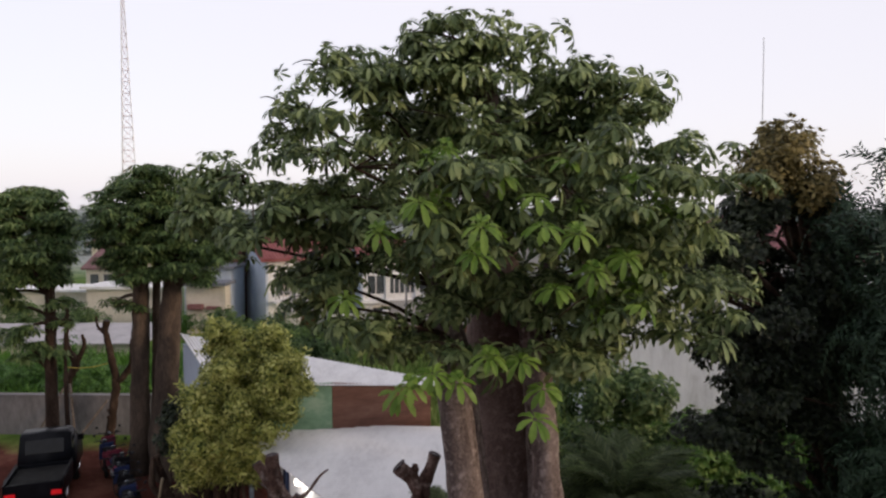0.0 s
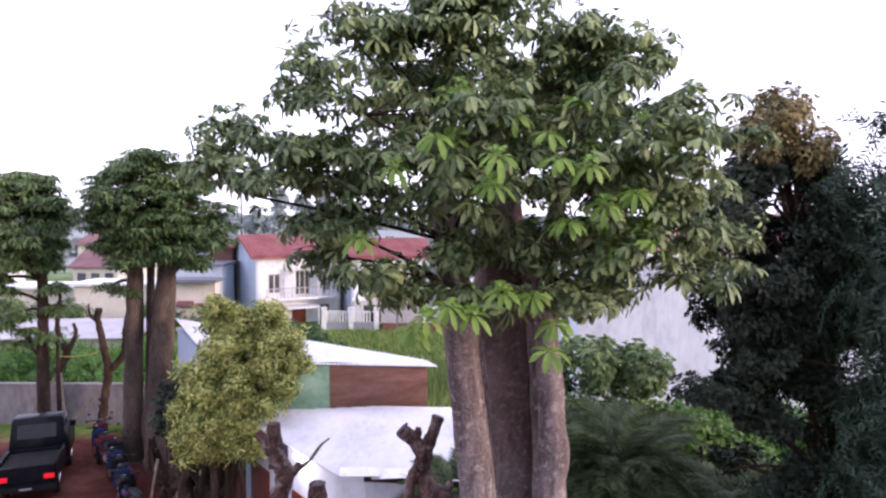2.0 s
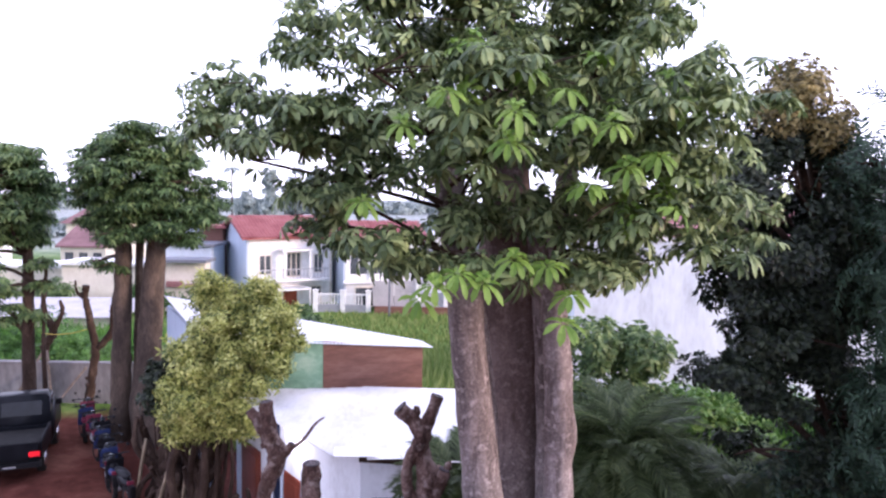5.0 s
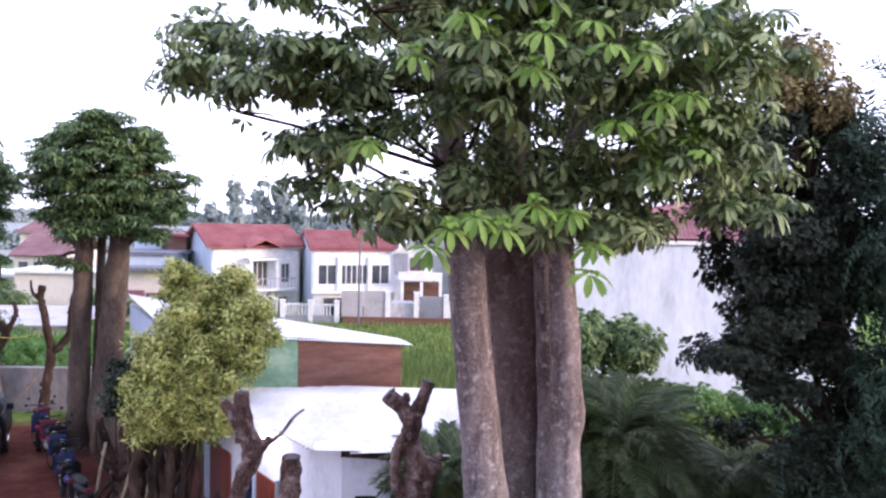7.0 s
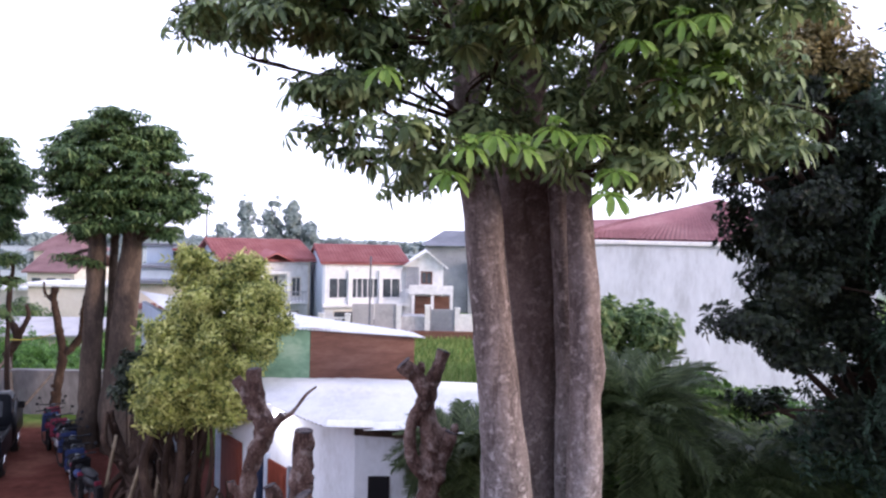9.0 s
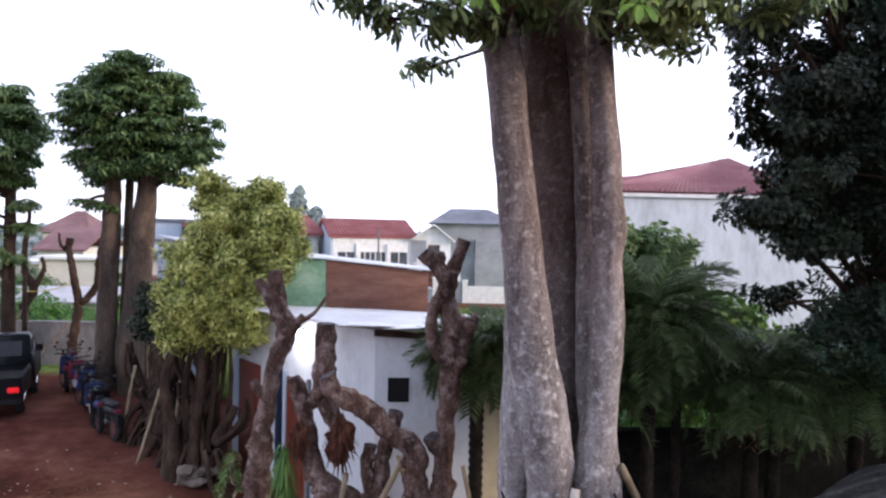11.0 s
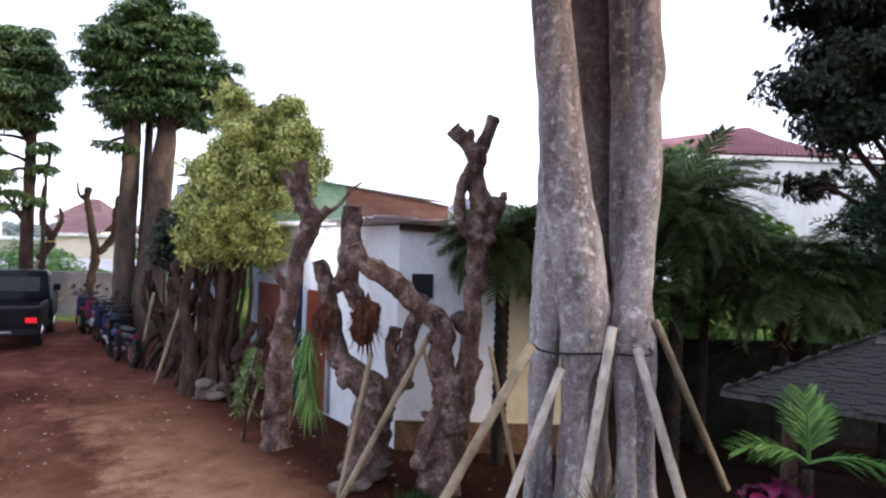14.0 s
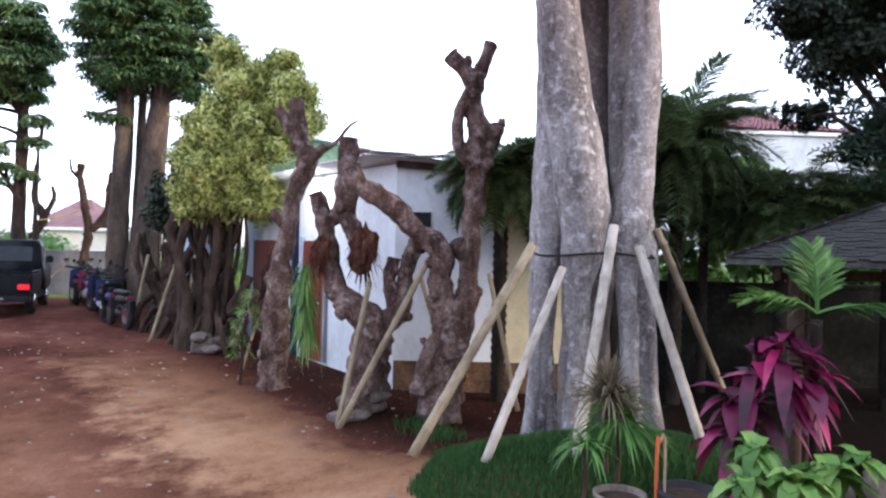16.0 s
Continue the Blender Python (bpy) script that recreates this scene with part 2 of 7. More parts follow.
STONE = mottled("stone_grey", (0.075, 0.058, 0.048), (0.15, 0.122, 0.102), (0.26, 0.225, 0.195), 4, 30, 0.9)
FIBRE = mottled("fibre_husk", (0.03, 0.013, 0.01), (0.085, 0.034, 0.022), (0.2, 0.085, 0.045), 9, 60, 0.95, (1, 1, 0.4), 0.9, 0.03)
IRON = mottled("painted_iron", (0.3, 0.3, 0.32), (0.45, 0.45, 0.47), (0.6, 0.6, 0.6), 3, 20, 0.6)
CHROME, _, _b = nodes_of("chrome", 0.2, 1.0)
_b.inputs["Base Color"].default_value = (0.7, 0.7, 0.72, 1)


def plain(name, colour, rough=0.6, metal=0.0, glow=0.0):
    m = mottled(name, tuple(c * 0.8 for c in colour), colour, tuple(min(1, c * 1.15) for c in colour), 3, 25, rough, (1, 1, 1), 0.05)
    b = m.node_tree.nodes["Principled BSDF"]
    b.inputs["Metallic"].default_value = metal
    if glow:
        b.inputs["Emission Color"].default_value = (*colour, 1)
        b.inputs["Emission Strength"].default_value = glow
    return m


BLACK = plain("black_plastic", (0.012, 0.012, 0.014), 0.5)
WHITE = plain("white_paint", (0.75, 0.75, 0.75), 0.6)
RED_LAMP = plain("tail_light_red", (0.6, 0.015, 0.02), 0.3, 0.0, 0.5)
ORANGE = plain("orange_paint", (0.42, 0.1, 0.035), 0.6)
BLUE = plain("blue_plastic", (0.035, 0.05, 0.13), 0.5)
NAVY = plain("navy_paint", (0.015, 0.022, 0.05), 0.6)
RED = plain("red_paint", (0.2, 0.035, 0.06), 0.4)
POT = plain("pot_black", (0.02, 0.02, 0.022), 0.6)
LAMP_GLOW = plain("lamp_glow", (1.0, 0.95, 0.85), 0.5, 0.0, 4.0)


def ground_material():
    m, t, b = nodes_of("ground_earth_and_grass", 1.0, 0.0, 0.04)
    v = coords(t)
    sep = t.nodes.new("ShaderNodeSeparateXYZ")
    t.links.new(v, sep.inputs[0])
    big, mid_, fine = noise_of(t, v, 0.45, 5), noise_of(t, v, 2.2, 6, 0.7), noise_of(t, v, 30, 6, 0.75)
    both = math_node(t, "ADD", math_node(t, "MULTIPLY", big, 0.5), math_node(t, "ADD", math_node(t, "MULTIPLY", mid_, 0.3), math_node(t, "MULTIPLY", fine, 0.2)))
    dirt = ramp(t, both, [(0.36, (0.026, 0.01, 0.007)), (0.46, (0.072, 0.026, 0.017)), (0.54, (0.135, 0.052, 0.034)), (0.64, (0.27, 0.132, 0.084))])
    green = ramp(t, both, [(0.35, (0.05, 0.1, 0.02)), (0.5, (0.12, 0.2, 0.045)), (0.65, (0.25, 0.28, 0.09))])
    line = math_node(t, "ADD", math_node(t, "MULTIPLY", sep.outputs[0], 0.8), math_node(t, "MULTIPLY", sep.outputs[1], 0.6))
    line = math_node(t, "ADD", line, math_node(t, "MULTIPLY", math_node(t, "SUBTRACT", mid_, 0.5), 2.2))
    line = math_node(t, "ADD", line, math_node(t, "MULTIPLY", math_node(t, "SUBTRACT", big, 0.5), 2.0))
    off = math_node(t, "ABSOLUTE", math_node(t, "SUBTRACT", line, 2.75))
    track = ramp(t, math_node(t, "MULTIPLY", off, 0.5), [(0.2, (0.9, 0.9, 0.9)), (0.58, (0, 0, 0))])
    track = math_node(t, "MULTIPLY", track, ramp(t, math_node(t, "MULTIPLY", sep.outputs[1], 0.05), [(0.44, (1, 1, 1)), (0.66, (0.12, 0.12, 0.12))]))
    second = ramp(t, math_node(t, "MULTIPLY", math_node(t, "ABSOLUTE", math_node(t, "SUBTRACT", line, 0.6)), 0.5), [(0.2, (0.28, 0.28, 0.28)), (0.65, (0, 0, 0))])
    near = ramp(t, math_node(t, "MULTIPLY", sep.outputs[1], 0.05), [(0.44, (1, 1, 1)), (0.58, (0.0, 0.0, 0.0))])
    track = math_node(t, "ADD", track, math_node(t, "MULTIPLY", second, near))
    # Deeper red-brown soil on the trunk side of the track.
    dark_soil = ramp(t, math_node(t, "MULTIPLY", line, 0.1), [(0.37, (0, 0, 0)), (0.44, (0.85, 0.85, 0.85))])
    dirt = mix(t, dark_soil, dirt, ramp(t, fine, [(0.35, (0.013, 0.006, 0.005)), (0.55, (0.03, 0.012, 0.009)), (0.75, (0.085, 0.04, 0.03))]))
    dirt = mix(t, track, dirt, ramp(t, both, [(0.38, (0.165, 0.076, 0.041)), (0.47, (0.315, 0.165, 0.089)), (0.58, (0.45, 0.275, 0.163))]))
    # Darker red soil past about y 12.
    far_red = ramp(t, math_node(t, "MULTIPLY", math_node(t, "ADD", sep.outputs[1], math_node(t, "MULTIPLY", big, 4.0)), 0.05), [(0.7, (0, 0, 0)), (0.85, (0.75, 0.75, 0.75))])
    dirt = mix(t, far_red, dirt, ramp(t, both, [(0.38, (0.045, 0.015, 0.012)), (0.5, (0.098, 0.033, 0.026)), (0.62, (0.18, 0.08, 0.06))]))
    # Right-hand soil goes near-black: missing garden shade put into its colour.
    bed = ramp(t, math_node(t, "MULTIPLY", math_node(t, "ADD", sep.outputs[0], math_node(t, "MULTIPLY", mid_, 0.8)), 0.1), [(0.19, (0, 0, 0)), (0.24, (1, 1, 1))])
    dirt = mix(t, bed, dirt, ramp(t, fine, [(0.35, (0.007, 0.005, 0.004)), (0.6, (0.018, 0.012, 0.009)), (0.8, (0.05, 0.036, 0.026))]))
    far = math_node(t, "ADD", sep.outputs[1], math_node(t, "MULTIPLY", big, 3.0))
    far = math_node(t, "SUBTRACT", far, math_node(t, "MULTIPLY", math_node(t, "LESS_THAN", sep.outputs[0], -7.0), 3.0))
    f = ramp(t, math_node(t, "MULTIPLY", far, 0.01), [(0.196, (0, 0, 0)), (0.205, (1, 1, 1))])
    # Past about y 75 the field pales: haze put into the ground colour.
    haze = ramp(t, math_node(t, "MULTIPLY", sep.outputs[1], 0.001), [(0.075, (0, 0, 0)), (0.1, (1, 1, 1))])
    green = mix(t, haze, green, ramp(t, big, [(0.4, (0.24, 0.27, 0.25)), (0.6, (0.36, 0.38, 0.36))]))
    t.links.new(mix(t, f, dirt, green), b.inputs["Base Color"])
    bump(t, b, math_node(t, "ADD", both, math_node(t, "MULTIPLY", fine, 0.3)), 0.9, 0.06)
    return m


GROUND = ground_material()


# ---- builders ----
def mesh_of(name, verts, faces, mat, smooth=False):
    me = bpy.data.meshes.new(name)
    me.from_pydata([tuple(v) for v in verts], [], [tuple(f) for f in faces])
    me.materials.append(mat)
    if smooth:
        me.polygons.foreach_set("use_smooth", [True] * len(me.polygons))
    me.update()
    return me


def part(name, bm, mat, parent=None, label="", smooth=False):
    me = bpy.data.meshes.new(name)
    bm.normal_update()
    bm.to_mesh(me)
    bm.free()
    me.materials.append(mat)
    if smooth:
        me.polygons.foreach_set("use_smooth", [True] * len(me.polygons))
    ob = new(name, me)
    ob.parent = parent
    if label:
        tagged(ob, label)
    return ob


def thing(name, label, category, at=(0, 0, 0), turn=0.0, group="", kind=""):
    ob = new(name)
    ob.matrix_world = pose(*at, 0, 0, turn)
    return tagged(ob, label, category, group, kind)


def structure(ob, label, category=""):
    return tagged(ob, label, category, "", "structure")


def box(bm, lo, hi, m=None, bevel=0.0):
    r = bmesh.ops.create_cube(bm, size=1)
    lo, hi = Vector(lo), Vector(hi)
    vs = r["verts"]
    for v in vs:
        v.co = Vector([lo[i] + (v.co[i] + 0.5) * (hi[i] - lo[i]) for i in range(3)])
    if bevel:
        es = list({e for v in vs for e in v.link_edges})
        vs = list({v for f in bmesh.ops.bevel(bm, geom=es, offset=bevel, segments=2, affect="EDGES")["faces"] for v in f.verts} | {v for v in vs if v.is_valid})
    if m is not None:
        bmesh.ops.transform(bm, matrix=m, verts=vs)
    return bm


def boxes(*sets, bevel=0.0):
    bm = bmesh.new()
    for s in sets:
        box(bm, s[0], s[1], s[2] if len(s) > 2 else None, bevel)
    return bm


def spline(pts, n):
    """n points along a smooth curve through pts (tuples of any length)."""
    p = np.array([pts[0], *pts, pts[-1]], float)
    out = []
    for u in np.linspace(0, len(pts) - 1 - 1e-6, n):
        i, f = int(u), u - int(u)
        a, b, c, d = p[i], p[i + 1], p[i + 2], p[i + 3]
        out.append(0.5 * (2 * b + (c - a) * f + (2 * a - 5 * b + 4 * c - d) * f**2 + (3 * b - a - 3 * c + d) * f**3))
    return np.array(out)


def tube(bm, pts, sides=12, rings=None, rough=0.0, freq=3.0, flutes=0, depth=0.0, cap=True, seed=0.0):
    """A swept, uneven round form. pts: (x, y, z, radius)."""
    rings = rings or max(2, 5 * (len(pts) - 1))
    c = spline(pts, rings) if len(pts) > 2 else np.array([np.array(pts[0], float) * (1 - u) + np.array(pts[1], float) * u for u in np.linspace(0, 1, rings)])
    loops, side = [], None
    for i in range(rings):
        d = Vector(c[min(i + 1, rings - 1), :3] - c[max(i - 1, 0), :3]).normalized()
        if side is None:
            side = d.orthogonal().normalized()
            if abs(d.z) > 0.5:
                side = (Vector((1, 0, 0)) - d * d.x).normalized()
        side = (side - d * side.dot(d)).normalized()
        other = d.cross(side)
        row = []
        for k in range(sides):
            a = 2 * math.pi * k / sides
            way = side * math.cos(a) + other * math.sin(a)
            p = Vector(c[i, :3])
            r = max(c[i, 3], 0.002)
            if rough:
                q = (p + way * r) * freq + Vector((seed, seed * 1.7, 0))
                r *= 1 + rough * (noise.noise(q) + 0.5 * noise.noise(q * 2.3))
            if flutes:
                r *= 1 + depth * math.cos(flutes * a + 1.3 * math.sin(c[i, 2] * 0.8 + seed))
            row.append(bm.verts.new(p + way * r))
        loops.append(row)
    for a, b in zip(loops, loops[1:]):
        for k in range(sides):
            bm.faces.new((a[k], a[(k + 1) % sides], b[(k + 1) % sides], b[k]))
    if cap:
        bm.faces.new(loops[0][::-1])
        bm.faces.new(loops[-1])
    return bm


def turned(bm, profile, at=(0, 0, 0), sides=16):
    """A round form about z from (radius, height) pairs."""
    loops = [[bm.verts.new((at[0] + r * math.cos(2 * math.pi * k / sides), at[1] + r * math.sin(2 * math.pi * k / sides), at[2] + z)) for k in range(sides)] for r, z in profile]
    for a, b in zip(loops, loops[1:]):
        for k in range(sides):
            bm.faces.new((a[k], a[(k + 1) % sides], b[(k + 1) % sides], b[k]))
    bm.faces.new(loops[0][::-1])
    bm.faces.new(loops[-1])
    return bm


def blob(bm, at, size, rough=0.25, freq=2.5, detail=2):
    r = bmesh.ops.create_icosphere(bm, subdivisions=detail, radius=1)
    for v in r["verts"]:
        k = 1 + rough * noise.noise(v.co * freq + Vector(at))
        v.co = Vector((v.co.x * size[0] * k + at[0], v.co.y * size[1] * k + at[1], v.co.z * size[2] * k + at[2]))
    return bm


def leaf(verts, faces, base, way, up, length, width, fold=0.25, droop=0.3, stations=(0.0, 0.3, 0.65, 1.0), shape=(0.12, 0.75, 1.0, 0.1)):
    """One leaf: two halves folded along the middle, bending down towards the tip."""
    side = way.cross(up).normalized()
    i0 = len(verts)
    for s, w in zip(stations, shape):
        p = base + way * (length * s) - Vector((0, 0, 1)) * (droop * length * s * s)
        h = side * (width * 0.5 * w)
        verts += [p - h + up * (fold * width * w * 0.5), p, p + h + up * (fold * width * w * 0.5)]
    for k in range(len(stations) - 1):
        a = i0 + 3 * k
        faces += [(a, a + 1, a + 4, a + 3), (a + 1, a + 2, a + 5, a + 4)]


def whorl(rng, leaves=9, length=0.2, width=0.065, lift=0.2, droop=0.5, tiers=1, stem=0.02, stations=(0.0, 0.3, 0.65, 1.0), shape=(0.12, 0.75, 1.0, 0.1)):
    """A star of leaves round a shoot's tip, about z."""
    verts, faces = [], []
    for tier in range(tiers):
        for k in range(leaves):
            a = 2 * math.pi * (k + 0.5 * tier) / leaves + rng.uniform(-0.2, 0.2)
            e = lift + rng.uniform(-0.2, 0.2) + 0.7 * tier
            way = Vector((math.cos(a) * math.cos(e), math.sin(a) * math.cos(e), math.sin(e)))
            up = Vector((-math.cos(a) * math.sin(e), -math.sin(a) * math.sin(e), math.cos(e)))
            n = length * rng.uniform(0.8, 1.1) * (1 - 0.25 * tier)
            leaf(verts, faces, way * stem + Vector((0, 0, 0.04 * tier)), way, up, n, width * rng.uniform(0.85, 1.15), 0.3, droop * rng.uniform(0.7, 1.3), stations, shape)
    return np.array([tuple(v) for v in verts]), faces


def spray(rng, length=0.5, pairs=9, leaf_len=0.09, leaf_wid=0.03, droop=0.5):
    """A drooping twig with leaflets on both sides, along x."""
    verts, faces = [], []
    for k in range(pairs):
        s = (k + 0.7) / pairs
        p = Vector((length * s, 0, -droop * length * s * s))
        for sgn in (-1, 1):
            way = Vector((0.7, sgn * rng.uniform(0.6, 1.0), rng.uniform(-0.35, 0.15))).normalized()
            leaf(verts, faces, p, way, Vector((0, 0, 1)), leaf_len * rng.uniform(0.7, 1.2), leaf_wid, 0.2, 0.4, (0.0, 0.5, 1.0), (0.2, 1.0, 0.1))
    return np.array([tuple(v) for v in verts]), faces


def scattered(name, kinds, mats4, material, parent=None, label=""):
    """Many copies of a few small forms, as one mesh of real leaves."""
    vs, fs, n = [], [], 0
    for i, m in enumerate(mats4):
        v, f = kinds[i % len(kinds)]
        a = np.array(m)
        vs.append(v @ a[:3, :3].T + a[:3, 3])
        fs += [tuple(j + n for j in q) for q in f]
        n += len(v)
    me = mesh_of(name, np.concatenate(vs).tolist(), fs, material)
    ob = new(name, me)
    ob.parent = parent
    if label:
        tagged(ob, label)
    return ob


def facing(at, way, size, spin):
    """A pose whose z looks along way."""
    q = Vector(way).to_track_quat("Z", "Y").to_matrix().to_4x4()
    return Matrix.Translation(at) @ q @ Matrix.Rotation(spin, 4, "Z") @ Matrix.Diagonal((size, size, size, 1))


def in_lobes(rng, lobes, count, shell=0.55, up=0.6, size=(0.8, 1.2), floor=-1.0, out=1.0, gaps=None):
    """Poses over ellipsoid lobes (x, y, z, rx, ry, rz), nearer the outside, looking outwards and up."""
    weights = [l[3] * l[4] + l[4] * l[5] + l[3] * l[5] for l in lobes]
    poses = []
    while len(poses) < count:
        l = rng.choices(lobes, weights)[0]
        d = Vector((rng.gauss(0, 1), rng.gauss(0, 1), rng.gauss(0, 1))).normalized()
        if d.z < floor:
            continue
        k = shell + (1 - shell) * rng.random() ** 0.7
        at = Vector((l[0] + d.x * l[3] * k, l[1] + d.y * l[4] * k, l[2] + d.z * l[5] * k))
        if gaps is not None and noise.noise(at * 1.25) < gaps:
            continue
        way = (d * out + Vector((rng.uniform(-0.4, 0.4), rng.uniform(-0.4, 0.4), up))).normalized()
        poses.append(facing(at, way, rng.uniform(*size), rng.uniform(0, 6.28)))
    return poses


def level(x, y):
    """The height of the ground."""
    z = 0.05 * (min(max(y, 5.0), 18.0) - 13.0)
    if y > 24:
        z -= 0.5 * min(1.0, (y - 24) / 20)
    z += 0.66 * math.exp(-(((x - 1.1) / 2.3) ** 2 + ((y - 6.5) / (1.25 if y > 6.5 else 1.6)) ** 2))
    return z + 0.03 * noise.noise(Vector((x * 0.6, y * 0.6, 0))) * (1 if y < 40 else 0)


def limb_to(bm, a, b, r0, r1, rng, sag=0.15):
    """A bent limb from a to b."""
    a, b = Vector(a), Vector(b)
    mid = a.lerp(b, 0.5) + Vector((rng.uniform(-sag, sag), rng.uniform(-sag, sag), rng.uniform(0, sag)))
    tube(bm, [(*a, r0), (*mid, (r0 + r1) / 2), (*b, r1)], 7, 7, 0.12, 4)
    return bm


def limbs_of(tree, o, base_of, lobes, r0, r1, twigs, bark, rng):
    """A limb to each lobe of the crown, and twigs from there, each a part."""
    for l in lobes:
        at = Vector(l[:3]) - o
        part("limb", limb_to(bmesh.new(), Vector(base_of(l)) - o, at, r0, r1, rng), bark, tree, "", True)
        for _ in range(twigs):
            d = Vector((rng.uniform(-1, 1) * l[3], rng.uniform(-1, 1) * l[4], rng.uniform(-0.6, 0.9) * l[5])) * 0.8
            part("twig", limb_to(bmesh.new(), at, at + d, r1 * 0.9, r1 * 0.3, rng, 0.1), bark, tree, "", True)


# ---- ground ----
def build_ground():
    xs = np.unique(np.concatenate([np.linspace(-14, 9, 93), np.linspace(-60, 60, 61), [-900, -400, -200, -100, 100, 200, 400, 900]]))
    ys = np.unique(np.concatenate([np.linspace(2, 19, 69), np.linspace(-20, 70, 46), [-300, -100, -50, 100, 200, 400, 1500]]))
    verts = [(x, y, level(x, y)) for y in ys for x in xs]
    n = len(xs)
    faces = [(j * n + i, j * n + i + 1, (j + 1) * n + i + 1, (j + 1) * n + i) for j in range(len(ys) - 1) for i in range(n - 1)]
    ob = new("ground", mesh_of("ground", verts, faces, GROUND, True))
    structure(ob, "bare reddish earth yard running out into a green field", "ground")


build_ground()


# ---- great tree ----
def build_great_tree():
    rng = random.Random(3)
    tree = thing("tree", "tall grey multi-stemmed tree with a broad green crown", "tree", (1.1, 7.7, 0.2))
    stems = (
        ("A", [(0.8, 7.3, -0.05, 0.17), (0.85, 7.3, 0.75, 0.115), (0.81, 7.3, 1.5, 0.125), (0.83, 7.3, 1.95, 0.2), (0.86, 7.3, 2.3, 0.26), (0.79, 7.3, 2.75, 0.26), (0.71, 7.3, 3.2, 0.25), (0.59, 7.3, 4.0, 0.225), (0.505, 7.3, 4.8, 0.205), (0.425, 7.32, 5.57, 0.19), (0.335, 7.36, 6.34, 0.19), (0.22, 7.5, 7.2, 0.16), (0.05, 7.6, 8.6, 0.09)]),
        ("B", [(1.36, 7.3, -0.05, 0.13), (1.33, 7.28, 1.0, 0.085), (1.3, 7.28, 1.6, 0.1), (1.31, 7.28, 1.95, 0.14), (1.31, 7.29, 2.25, 0.2), (1.37, 7.3, 2.65, 0.185), (1.41, 7.3, 3.2, 0.165), (1.43, 7.3, 3.7, 0.18), (1.42, 7.3, 4.1, 0.172), (1.41, 7.32, 4.5, 0.155), (1.43, 7.32, 4.85, 0.185), (1.40, 7.34, 5.2, 0.15), (1.385, 7.36, 5.6, 0.15), (1.33, 7.4, 6.34, 0.14), (1.38, 7.6, 7.2, 0.12), (1.70, 7.8, 8.4, 0.07)]),
        ("C", [(1.14, 8.2, -0.05, 0.34), (1.12, 8.2, 1.2, 0.27), (1.14, 8.3, 2.2, 0.34), (1.13, 8.5, 3.5, 0.42), (1.06, 8.7, 5.0, 0.45), (0.98, 8.65, 6.4, 0.44), (0.85, 8.1, 8.0, 0.2), (0.80, 7.8, 9.6, 0.06)]),
        ("D", [(0.5, 7.68, -0.05, 0.17), (0.53, 7.68, 0.9, 0.12), (0.56, 7.68, 1.9, 0.17), (0.62, 7.68, 2.7, 0.21), (0.62, 7.7, 4.2, 0.2), (0.50, 7.75, 5.4, 0.2), (0.38, 7.85, 6.4, 0.18), (0.10, 8.1, 7.6, 0.12)]),
        ("E", [(1.66, 7.7, -0.05, 0.17), (1.63, 7.72, 1.0, 0.135), (1.56, 7.75, 2.0, 0.19), (1.47, 8.0, 3.2, 0.19), (1.45, 8.1, 4.8, 0.17), (1.34, 8.15, 6.4, 0.15), (1.15, 8.1, 7.4, 0.1)]),
    )
    o = Vector((1.1, 7.7, 0.2))
    for k, (_, pts) in enumerate(stems):
        bm = bmesh.new()
        tube(bm, [(x - o.x, y - o.y, z - o.z, r) for x, y, z, r in pts], 20, 60, 0.12, 2.2, 5, 0.045, True, k * 3.1)
        part("stem", bm, BARK_RECESS if k == 2 else BARK_GREY, tree, "", True)
    roots = ((0.34, 7.45, 0.47, 7.62), (0.66, 7.5, 0.58, 7.68), (0.7, 7.15, 0.8, 7.27), (1.42, 7.15, 1.36, 7.27), (1.78, 7.5, 1.66, 7.65), (1.0, 7.9, 1.1, 8.0))
    for k, (x, y, u, w) in enumerate(roots):
        bm = bmesh.new()
        tube(bm, [(x - o.x, y - o.y, -0.3, 0.075), ((x + 2 * u) / 3 - o.x, (y + 2 * w) / 3 - o.y, 0.3, 0.07), (u - o.x, w - o.y, 1.2, 0.06)], 10, 14, 0.3, 4)
        part("root", bm, BARK_GREY, tree, "", True)
